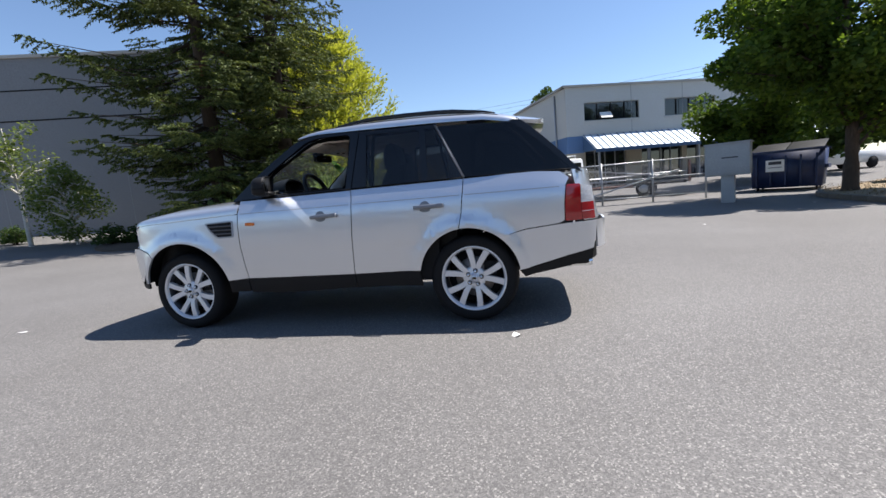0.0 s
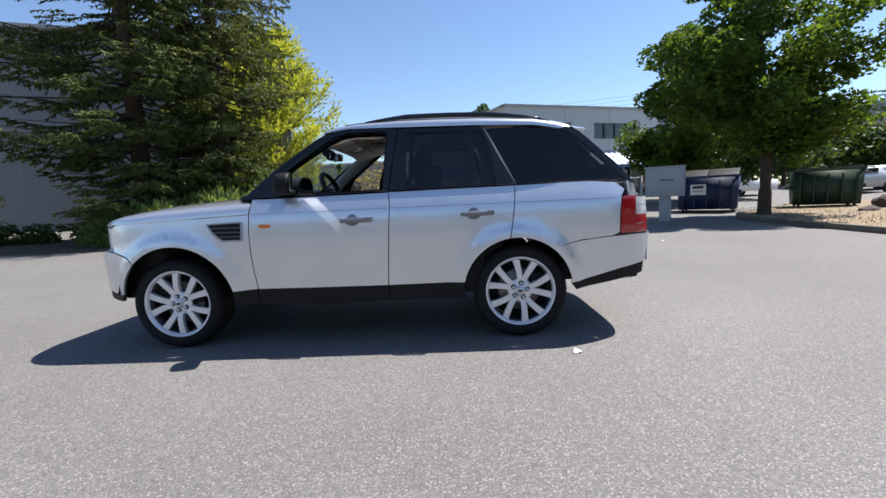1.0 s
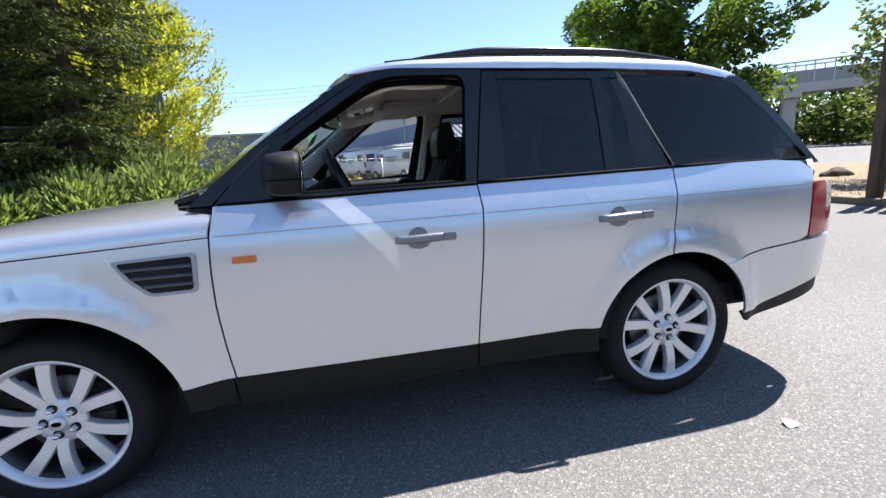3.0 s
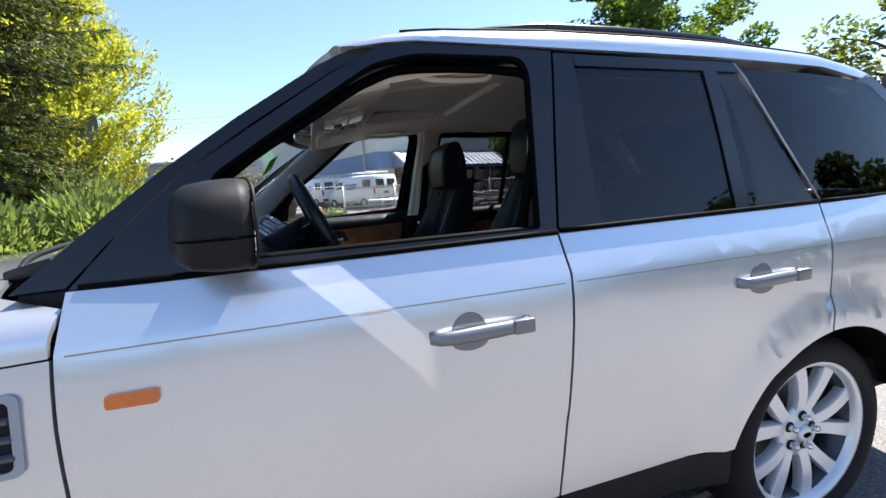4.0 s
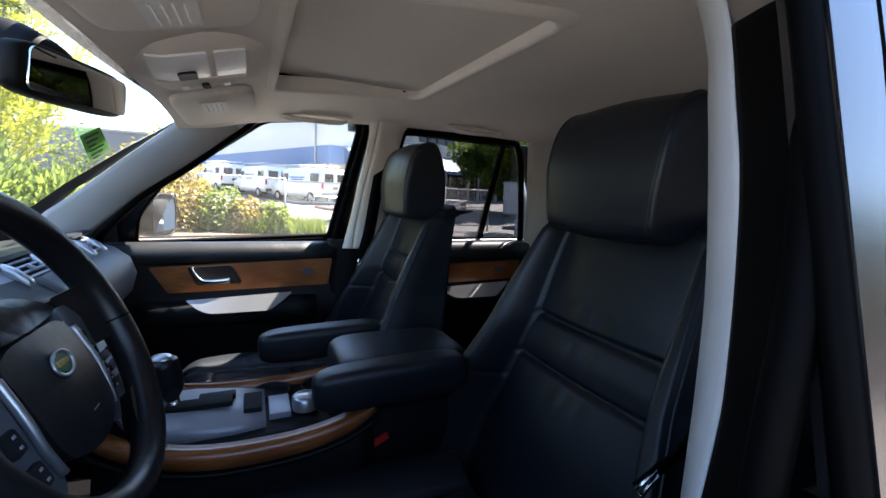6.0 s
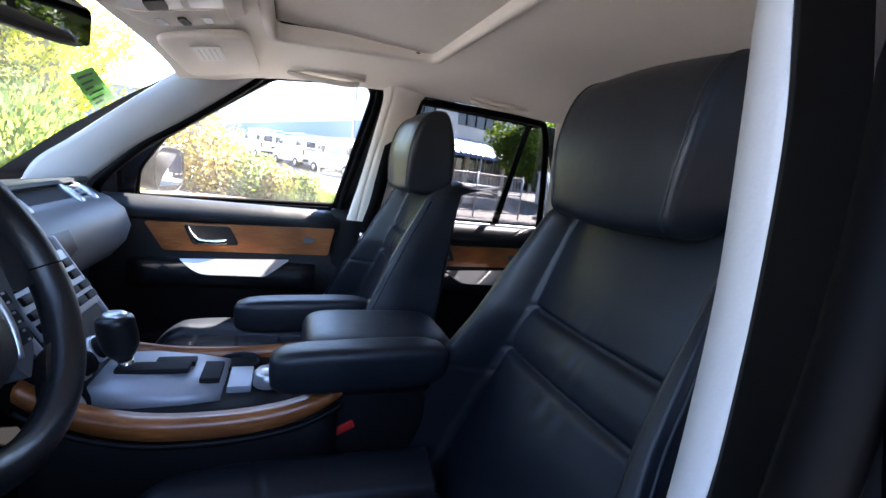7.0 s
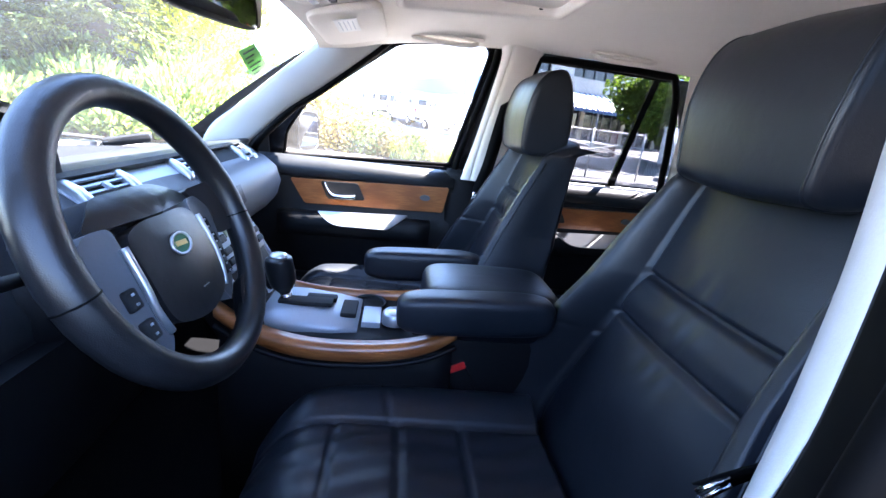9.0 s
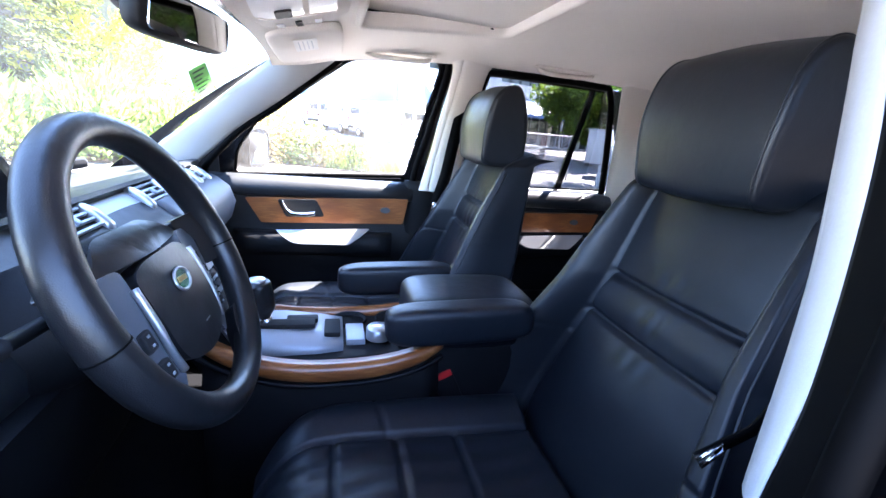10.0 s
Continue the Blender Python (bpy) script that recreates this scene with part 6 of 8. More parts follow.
    def cush(s, t):
        a = abs(s)
        nar = max(0, (t - 0.62) / 0.40)
        ws = 0.255 * (1 - 0.42 * nar ** 2.4)
        bol = 0.036 / (1 + math.exp(-(a - 0.55) / 0.06)) * (1 - 0.55 * t ** 2)
        g = -0.010 * math.exp(-((a - 0.47) / 0.018) ** 2)
        if a < 0.47:
            for tt in (0.30, 0.52, 0.74):
                g -= 0.008 * math.exp(-((t - tt) / 0.009) ** 2)
            g += 0.0011 * math.sin(s * 31 + t * 9 + 2 * math.sin(9 * t)) + 0.008 * (1 - (a / 0.47) ** 2)
        else:
            g -= 0.004 * math.exp(-((t - 0.55 - 0.10 * (a - 0.47)) / 0.007) ** 2)
        nose_ = 0.090 * max(0, (t - 0.80) / 0.20) ** 2.2
        edge = max(0, a - 0.74) / 0.26
        x = cx - 0.045 - 0.545 * t
        return Vector((x, cy + ws * s, 0.802 + dz + 0.022 * t + bol + g - nose_ - 0.075 * edge ** 2.4))
    bm = bmesh.new()
    tg_ = [[bm.verts.new(cush(-1 + 2 * i / (NU2 - 1), j / (NV2 - 1))) for i in range(NU2)] for j in range(NV2)]
    lo = [[bm.verts.new((v.co.x + (0.03 if j > NV2 - 4 else 0), v.co.y, 0.66 + dz)) for v in row] for j, row in enumerate(tg_)]
    for j in range(NV2 - 1):
        for i in range(NU2 - 1):
            bm.faces.new((tg_[j][i], tg_[j][i + 1], tg_[j + 1][i + 1], tg_[j + 1][i]))
            bm.faces.new((lo[j][i], lo[j + 1][i], lo[j + 1][i + 1], lo[j][i + 1]))
        for k in (0, -1):
            bm.faces.new((tg_[j][k], tg_[j + 1][k], lo[j + 1][k], lo[j][k]))
    for i in range(NU2 - 1):
        for k in (0, -1):
            bm.faces.new((tg_[k][i], tg_[k][i + 1], lo[k][i + 1], lo[k][i]))
    bmesh.ops.recalc_face_normals(bm, faces=bm.faces)
    part("seat_cushion", bm, M["leather"], st_, "black stitched leather seat cushion")
    # folding armrest
    ay = cy + inner * 0.225
    arm = pillow((cx - 0.185 + 0.03 * (inner < 0), ay, 1.012 + dz), (0.165, 0.038, 0.042), pose(0, 0, 0, 0, -2, 0), 4.5)
    part("seat_armrest", arm, M["leather"], st_, "black leather folding armrest")
    side_t = pillow((cx - 0.22, cy - inner * 0.262, 0.70 + dz), (0.24, 0.018, 0.065), None, 4)
    part("seat_side_trim", side_t, M["cabin"], st_)
    return st_


seat("driver", 1.852, -0.372, 0.0, 1, "black leather front seat")
seat("passenger", 1.730, 0.415, -0.020, -1, "black leather front seat lit by the sun", 0.055, (0.100, 0.140, 0.118, 0.066, 0.050))
# belts
def strap(pts, w, ny):
    lp = []
    for p in smooth_line(pts, 6):
        lp.append([p + Vector((-w, 0, 0)), p + Vector((w, 0, 0)), p + Vector((w, ny, 0)), p + Vector((-w, ny, 0))])
    return rings(bmesh.new(), lp)


for s, dx in ((1, 0.0), (-1, 0.12)):
    b = part("seat_belt", strap([(1.866, 0.700, 1.50), (1.838, 0.692, 1.345), (1.820, 0.688, 1.24), (1.785, 0.672, 1.10), (1.76, 0.66, 0.80), (1.75, 0.66, 0.62)] if s > 0 else [(1.835 + dx * 0.3, s * 0.700, 1.50), (1.80 + dx * 0.5, s * 0.695, 1.30), (1.775 + dx, s * 0.672, 1.08), (1.76 + dx, s * 0.66, 0.80), (1.75 + dx, s * 0.66, 0.62)], 0.023, -s * 0.003), M["seal"], car, "black seat belt with metal tongue")
    part("belt_anchor", boxed((1.835 + dx * 0.3, s * 0.70, 1.515), (0.05, 0.025, 0.05), 0.01), M["headliner"], b)
    part("belt_tongue", boxed((1.775, 0.652, 1.112), (0.022, 0.006, 0.045), 0.003, pose(0, 0, 0, 0, 12, 0)) if s > 0 else tube(bmesh.new(), [(1.785, -0.662, 1.080), (1.810, -0.662, 1.099), (1.804, -0.662, 1.109), (1.778, -0.662, 1.090)], 0.0028, 8, wrap=True), M["chrome"], b, "chrome belt tongue")
    if s < 0:
        part("belt_guide", strap([(1.795, -0.660, 1.095), (1.82, -0.664, 1.112), (1.85, -0.670, 1.135), (1.868, -0.675, 1.18)], 0.020, 0.003), M["seal"], b)
for y, x in ((-0.118, 1.665), (0.13, 1.62)):
    bk = part("belt_buckle", boxed((x, y, 0.82), (0.05, 0.022, 0.09), 0.006, pose(0, 0, 0, 0, -25, 0)), M["cabin"], car, "belt buckle with red button")
    part("release_button", boxed((x - 0.020, y, 0.866), (0.044, 0.020, 0.018), 0.004, pose(0, 0, 0, 0, -25, 0)), M["red_plastic"], bk, "red release button")
# rear bench
bench = part("rear_bench", pillow((2.48, 0, 0.74), (0.26, 0.64, 0.10), None, 5), M["leather"], car, "black leather rear bench")
part("bench_back", pillow((2.80, 0, 1.00), (0.09, 0.63, 0.30), pose(0, 0, 0, 0, 14, 0), 6), M["leather"], bench)
for y in (-0.38, 0.38):
    part("bench_headrest", pillow((2.90, y, 1.33), (0.05, 0.12, 0.065), pose(0, 0, 0, 0, 12, 0), 4), M["leather"], bench)
# clear glass of the passenger's front window
part("front_glass", patch(WIN_P, lambda u, v: (u, upper(u, v) - 0.014, v), 0.1, 0.004, flip=True), M["clear"], doors["front_door", 1], "clear front door glass")

# ---- trees and shrubs ----
def rnd(a, b):
    return random.uniform(a, b)


def leaf_cloud(verts, faces, c, r, n, size, flat=0.9):
    """n leaves scattered through an uneven clump."""
    for _ in range(n):
        d = Vector((random.gauss(0, 1), random.gauss(0, 1), random.gauss(0, 1)))
        d = d.normalized() * r * (0.45 + 0.55 * random.random() ** 0.5)
        d.z *= flat
        p = Vector(c) + d
        s = size * rnd(0.6, 1.3)
        a = Vector((rnd(-1, 1), rnd(-1, 1), rnd(-0.6, 0.6))).normalized()
        b = a.cross(Vector((rnd(-1, 1), rnd(-1, 1), rnd(-1, 1)))).normalized()
        k = len(verts)
        verts += [p - a * s, p + b * s * 0.55, p + a * s, p - b * s * 0.55]
        faces.append((k, k + 1, k + 2, k + 3))


def leaf_mesh(name, verts, faces, material, parent, label=""):
    me = bpy.data.meshes.new(name)
    up = parent.location if parent else Vector((0, 0, 0))
    me.from_pydata([tuple(v - up) for v in verts], [], faces)
    me.materials.append(material)
    ob = new(name, me)
    ob.parent = parent
    if label:
        tagged(ob, label)
    return ob


def broadleaf(name, label, at, height, spread, base, mat_leaf, n_limbs=16, leaves=14000, size=0.11, trunk_r=0.16, bark="bark", clump=0.8, seed=1, lean=(0, 0), point=0.0):
    random.seed(seed)
    x, y, z = at
    t = thing(name, label, "tree", at)
    bm = bmesh.new()
    tip = Vector((x + lean[0], y + lean[1], z + height * 0.80))
    pts = [Vector((x, y, z - 0.1)), Vector((x + rnd(-.1, .1), y + rnd(-.1, .1), z + height * 0.2)), Vector((x + lean[0] * 0.4 + rnd(-.2, .2), y + lean[1] * 0.4 + rnd(-.2, .2), z + height * 0.45)), tip]
    line = smooth_line(pts, 6)
    tube(bm, line, [trunk_r * (1.35 if i == 0 else 1.1 - 0.95 * i / (len(line) - 1)) for i in range(len(line))], 9)
    part("trunk", bm, M[bark], t)
    limbs = bmesh.new()
    verts, faces = [], []
    centres = []
    for i in range(n_limbs):
        f = rnd(0.0, 1.0)
        h = base + (height * 0.92 - base) * f
        k = min(len(line) - 1, int((h / (height * 0.8)) * (len(line) - 1)))
        st_ = line[max(2, min(k - 1, len(line) - 2))]
        prof = math.sin(math.pi * (0.18 + 0.80 * f)) if not point else (1 - f) ** point * 0.95 + 0.12
        a = i * 2.4 + rnd(-.4, .4)
        rr = spread * prof * rnd(0.75, 1.05)
        e = Vector((x + lean[0] * f + rr * math.cos(a), y + lean[1] * f + rr * math.sin(a), z + h + rnd(-.3, .3)))
        mid = st_.lerp(e, 0.5) + Vector((rnd(-.2, .2), rnd(-.2, .2), rnd(0.0, 0.3)))
        tube(limbs, smooth_line([st_, mid, e], 3), [0.06, 0.05, 0.045, 0.035, 0.03, 0.02, 0.012], 5)
        for q, w in ((0.45, 0.8), (0.72, 1.0), (1.0, 0.9)):
            centres.append((st_.lerp(mid, q * 2) if q < 0.5 else mid.lerp(e, q * 2 - 1), w))
    part("limb", limbs, M[bark], t)
    per = max(1, leaves // len(centres))
    for c, w in centres:
        leaf_cloud(verts, faces, c, clump * w * rnd(0.7, 1.2), per, size)
    leaf_mesh("crown", verts, faces, M[mat_leaf], t)
    return t


def spruce(at, height, radius, seed, tiers=40, label="large dark green spruce beside the asphalt"):
    random.seed(seed)
    x, y, z = at
    t = thing("spruce_tree", label, "tree", at)
    part("trunk", tube(bmesh.new(), [(x, y, z - 0.1), (x, y, z + height * 0.5), (x, y, z + height * 0.97)], [0.34, 0.20, 0.02], 9), M["bark"], t)
    verts, faces, cv, cf_ = [], [], [], []
    wood = bmesh.new()
    for k in range(tiers):
        f = k / (tiers - 1)
        h = 1.0 + (height - 1.3) * f ** 0.97
        r = radius * float(np.interp(f, [0, 0.10, 0.22, 0.38, 0.60, 1], [0.60, 0.68, 0.86, 1.0, 0.74, 0.05]))
        nb = max(5, int(6 * (1 - f) + 5))
        for b in range(nb):
            if rnd(0, 1) < 0.18:
                continue
            a = math.tau * (b + rnd(-.35, .35)) / nb + k * 0.9
            ln = r * random.choice((rnd(0.45, 0.75), rnd(0.7, 0.95), rnd(0.85, 1.12)))
            d = Vector((math.cos(a), math.sin(a), 0))
            s = Vector((-math.sin(a), math.cos(a), 0))
            p0 = Vector((x, y, z + h + rnd(-0.45, 0.45)))
            sag = rnd(-0.30, -0.06) * ln
            def on(u):
                return p0 + d * ln * u + Vector((0, 0, sag * math.sin(min(1, u * 1.1) * math.pi * 0.62) + 0.20 * ln * max(0, u - 0.6)))
            tube(wood, [p0, on(0.4), on(0.9)], [0.045, 0.025, 0.008], 4)
            m = max(5, int(ln * 4.6))
            for i in range(m):
                u = 0.30 + 0.70 * (i + rnd(0, 1)) / m
                c = on(u)
                w = (0.75 * (1 - 0.72 * u) + 0.20) * rnd(0.6, 1.2)
                for sg in (-1, 1):
                    # a hanging side twig, clothed in short shoots
                    e = c + s * sg * w + d * w * rnd(0.3, 0.8) + Vector((0, 0, rnd(-0.42, -0.05) * w))
                    n = max(4, int(w * 12))
                    tw = (e - c).normalized()
                    for j in range(n):
                        q0 = c.lerp(e, (j + 0.3) / n)
                        for _ in range(5):
                            out = Vector((rnd(-1, 1), rnd(-1, 1), rnd(-1.1, 0.55)))
                            tip = q0 + (tw + out * 0.75).normalized() * rnd(0.08, 0.15)
                            wd = (tip - q0).normalized().cross(Vector((rnd(-1, 1), rnd(-1, 1), rnd(-1, 1)))).normalized() * rnd(0.014, 0.028)
                            q = len(verts)
                            verts += [q0 - wd, q0 + wd, tip + wd * 0.5, tip - wd * 0.5]
                            faces.append((q, q + 1, q + 2, q + 3))
            if f > 0.3 and rnd(0, 1) < 0.30:
                for _ in range(5):
                    leaf_cloud(cv, cf_, on(rnd(0.7, 1.0)) + Vector((0, 0, -0.08)), 0.05, 5, 0.035)
    tagged(part("limb", wood, M["bark"], t), kind="stuff")
    leaf_mesh("crown", verts, faces, M["needle"], t)
    tagged(leaf_mesh("cone", cv, cf_, M["cone"], t, "brown hanging cones"), kind="stuff")
    return t


def plume_tree(at, height, radius, seed, mat_leaf, label, n=170):
    """An upright crown of rising, feathery branches whose tips stand out."""
    random.seed(seed)
    x, y, z = at
    t = thing("maple_tree", label, "tree", at)
    part("trunk", tube(bmesh.new(), [(x, y, z - 0.1), (x + 0.1, y, z + height * 0.5), (x, y, z + height * 0.92)], [0.17, 0.11, 0.015], 8), M["bark"], t)
    wood = bmesh.new()
    verts, faces = [], []
    for i in range(n):
        f = (i + rnd(0, 1)) / n
        h = height * (0.06 + 0.84 * f)
        a = i * 2.4 + rnd(-.3, .3)
        reach = radius * (1 - f) ** 0.60 * min(1, 0.55 + 2.2 * f) * rnd(0.7, 1.15) + 0.35
        d = Vector((math.cos(a), math.sin(a), 0))
        p0 = Vector((x, y, z + h))
        p1 = p0 + d * reach * 0.55 + Vector((0, 0, reach * rnd(0.15, 0.35)))
        p2 = p0 + d * reach + Vector((0, 0, reach * rnd(0.40, 0.75)))
        line = smooth_line([p0, p1, p2], 5)
        tube(wood, line, [0.03 - 0.0026 * k for k in range(len(line))], 4)
        for k in range(2, len(line)):
            for _ in range(3):
                c = line[k]
                tw = (line[k] - line[k - 1]).normalized() + Vector((rnd(-.8, .8), rnd(-.8, .8), rnd(-.25, .7)))
                L_ = rnd(0.45, 0.95) * (1.15 if k > 7 else 1.0)
                tw = tw.normalized() * L_
                for j in range(13):
                    q0 = c + tw * (j / 12) + Vector((rnd(-.05, .05), rnd(-.05, .05), rnd(-.05, .05)))
                    tip = q0 + (tw.normalized() + Vector((rnd(-.7, .7), rnd(-.7, .7), rnd(-.5, .6)))).normalized() * rnd(0.13, 0.24)
                    wd = (tip - q0).cross(Vector((rnd(-1, 1), rnd(-1, 1), rnd(-1, 1)))).normalized() * rnd(0.028, 0.050)
                    q = len(verts)
                    verts += [q0, q0.lerp(tip, 0.5) + wd, tip, q0.lerp(tip, 0.5) - wd]
                    faces.append((q, q + 1, q + 2, q + 3))
    tagged(part("limb", wood, M["bark"], t), kind="stuff")
    leaf_mesh("crown", verts, faces, M[mat_leaf], t)
    return t


def shrub(name, label, at, size, n, leaf, mat_leaf, seed, sprays=False, category="shrub"):
    """A low mound; sprays: feathery shoots that point up and out."""
    random.seed(seed)
    x, y, z = at
    t = thing(name, label, category, at)
    verts, faces = [], []
    stems = bmesh.new()
    for i in range(9):
        a, r = i * 2.4, rnd(0.2, 0.75)
        tube(stems, [(x + rnd(-.1, .1), y + rnd(-.1, .1), z - 0.03), (x + size[0] * r * 0.6 * math.cos(a), y + size[1] * r * 0.6 * math.sin(a), z + size[2] * 0.5), (x + size[0] * r * math.cos(a), y + size[1] * r * math.sin(a), z + size[2] * rnd(0.65, 0.95))], [0.02, 0.013, 0.005], 4)
    part("stem", stems, M["bark"], t)
    for _ in range(n):
        d = Vector((random.gauss(0, 1), random.gauss(0, 1), abs(random.gauss(0, 1)) * 0.9)).normalized() * random.random() ** 0.4
        lump = 1 + 0.18 * noise.noise(Vector((x, y, z)) + d * 2.3)
        p = Vector((x + d.x * size[0] * lump, y + d.y * size[1] * lump, z + 0.05 + d.z * size[2] * lump))
        if sprays:
            up = (d + Vector((rnd(-.4, .4), rnd(-.4, .4), 0.25))).normalized()
            b = up.cross(Vector((rnd(-1, 1), rnd(-1, 1), rnd(-1, 1)))).normalized()
            s = leaf * rnd(0.7, 1.5)
            q = len(verts)
            verts += [p - b * s * 0.22, p + b * s * 0.22, p + up * s + b * s * 0.1, p + up * s - b * s * 0.1]
            faces.append((q, q + 1, q + 2, q + 3))
        else:
            leaf_cloud(verts, faces, p, 0.02, 1, leaf)
    leaf_mesh("crown", verts, faces, M[mat_leaf], t)
    return t


# planting beds
def slab(name, outline, z0, z1, material, label, category, kind="structure"):
    bm = bmesh.new()
    lo = [bm.verts.new((x, y, ground_z(x, y) + z0)) for x, y in outline]
    hi = [bm.verts.new((x, y, ground_z(x, y) + z1)) for x, y in outline]
    n = len(outline)
    bm.faces.new(hi)
    for i in range(n):
        bm.faces.new((lo[i], lo[(i + 1) % n], hi[(i + 1) % n], hi[i]))
    bmesh.ops.recalc_face_normals(bm, faces=bm.faces)
    return tagged(part(name, bm, material, smooth=False), label, category, kind=kind)


def pline(pts, n=6):
    return [(p.x, p.y) for p in smooth_line([(a, b, 0) for a, b in pts], n)]


bed_edge = pline([(-14.2, 11.0), (-13.4, 9.3), (-11.5, 8.2), (-8.6, 8.5), (-6.5, 9.6), (-3.5, 10.8), (0.3, 11.6), (2.6, 12.2)])
slab("ground", bed_edge + [(2.7, 13.4), (-2, 15.5), (-6, 15.5), (-12.5, 13.4)], -0.05, 0.05, M["bed"], "brown bark mulch planting bed", "ground")
isl = pline([(10.55, 2.2), (10.75, 4.0), (10.85, 6.2), (11.05, 8.2), (11.3, 9.8), (12.0, 11.2), (13.4, 12.6)]) + pline([(13.4, 12.6), (17, 15.3), (21, 15.6), (25, 13), (25, 6), (22, 1), (16, -1.5), (11.6, -1.2), (10.6, 0.5)])[1:]
slab("ground", isl, -0.05, 0.10, M["dry_grass"], "dry straw coloured grass island", "ground")
# kerb stones along the island
kerb_line = smooth_line([(a, b, 0) for a, b in [(10.5, -0.5), (10.55, 2.2), (10.75, 4.0), (10.85, 6.2), (11.05, 8.2), (11.3, 9.8), (12.0, 11.2), (13.4, 12.6), (17, 15.3)]], 3)
kerb = thing("kerb", "pale worn concrete kerb round the island", "kerb", kind="structure")
for a, b in zip(kerb_line, kerb_line[1:]):
    d = (b - a)
    ang = math.degrees(math.atan2(d.y, d.x))
    part("kerb_stone", boxed((*((a + b) / 2).xy, ground_z(a.x, a.y) + 0.06), (d.length - 0.012, 0.15, 0.15), 0.02, pose(0, 0, 0, 0, 0, ang)), M["kerb"], kerb)
# straw and leaf litter
random.seed(5)
verts, faces = [], []
for _ in range(9000):
    x, y = rnd(10.9, 22), rnd(1, 14)
    if x < 11.2 + 0.03 * max(0, y - 6) ** 2:
        continue
    p = Vector((x, y, 0.10 + ground_z(x, y)))
    h = rnd(0.03, 0.10)
    s = Vector((rnd(-.012, .012), rnd(-.012, .012), 0))
    q = len(verts)
    verts += [p - s, p + s, p + Vector((rnd(-.05, .05), rnd(-.05, .05), h))]
    faces.append((q, q + 1, q + 2))
ob = leaf_mesh("straw", verts, faces, M["dry_grass"], None)
tagged(ob, "short dry grass blades on the island", "grass", kind="stuff")

spruce((-9.0, 11.2, 0.0), 19.0, 4.9, 11)
spruce((-6.7, 12.6, 0.0), 17.0, 3.6, 12, 34)
plume_tree((-7.9, 19.5, 0.2), 10.6, 4.0, 3, "leaf_lime", "tall lime green feathery tree behind the spruces")
broadleaf("maple_tree", "broad green shade tree on the dry island", (12.3, 10.4, 0.10), 9.6, 3.15, 2.5, "leaf_maple", 80, 60000, 0.088, 0.19, clump=0.62, seed=4, lean=(-0.35, 0.3))
broadleaf("shade_tree", "green tree behind the parked cars", (17.5, 22, 0.2), 7.5, 3.4, 1.8, "leaf_dark", 20, 9000, 0.16, 0.16, clump=0.9, seed=6)
broadleaf("shade_tree", "green tree in the far lot", (30, 34, 0.5), 9, 4.5, 2.0, "leaf_dark", 18, 7000, 0.24, 0.2, clump=1.2, seed=7)
broadleaf("shade_tree", "round tree beyond the office roof", (5.2, 47, 1.0), 10.8, 2.6, 3.0, "leaf_dark", 16, 4500, 0.22, 0.2, clump=1.0, seed=8)
broadleaf("birch_tree", "thin birch with a white leaning trunk", (-17.5, 10.0, 0.3), 6.2, 1.3, 3.0, "birch_leaf", 12, 1500, 0.08, 0.09, bark="birch_bark", clump=0.5, seed=9, lean=(-0.3, 0))
broadleaf("birch_tree", "small pale green birch by the grey wall", (-15.6, 10.4, 0.25), 3.4, 1.5, 0.7, "birch_leaf", 16, 4500, 0.07, 0.06, bark="birch_bark", clump=0.55, seed=10)
broadleaf("shade_tree", "light green tree beyond the blue dumpster", (14.3, 19.6, 0.2), 9.5, 2.9, 1.9, "leaf_maple", 40, 26000, 0.12, 0.17, clump=0.8, seed=19)
# junipers along the bed
for i, (x, y, sx, sy, sz) in enumerate(((-9.0, 9.9, 1.3, 0.9, 1.1), (-7.6, 9.7, 1.6, 1.0, 1.3), (-5.9, 10.6, 1.6, 1.1, 1.6), (-4.3, 11.4, 1.5, 1.1, 1.7), (-2.9, 12.2, 1.4, 1.1, 1.5), (-6.8, 11.3, 1.6, 1.3, 2.2), (-4.9, 12.9, 1.8, 1.2, 2.4))):
    shrub("juniper_bush", "feathery green juniper bush along the bed", (x, y, 0.04), (sx, sy, sz), 3200, 0.17, "juniper", 20 + i, True)
for i, (x, y, sx, sz) in enumerate(((-13.6, 10.2, 0.8, 0.8), (-12.6, 10.6, 0.7, 0.7), (-19.2, 10.6, 0.7, 0.75))):
    shrub("box_bush", "small clipped dark green bush by the wall", (x, y, ground_z(x, y) + 0.04), (sx, sx * 0.8, sz), 1300, 0.06, "leaf_dark", 40 + i)
for i, (x, y, sx, sz, mt) in enumerate(((-1.6, 13.2, 1.1, 2.2, "dry_leaf"), (-0.4, 13.0, 1.0, 1.9, "dry_leaf"), (0.6, 12.8, 0.8, 1.3, "birch_leaf"), (1.3, 12.6, 0.7, 1.0, "dry_leaf"), (2.0, 12.5, 0.6, 0.85, "birch_leaf"), (-2.8, 13.8, 1.2, 2.6, "birch_leaf"), (-0.9, 13.9, 1.3, 2.9, "dry_leaf"))):
    shrub("wild_shrub", "straggly half dry shrub by the wire fence", (x, y, 0.04 + ground_z(x, y)), (sx, sx * 0.8, sz), 1500, 0.075, mt, 50 + i)
random.seed(77)
verts, faces = [], []
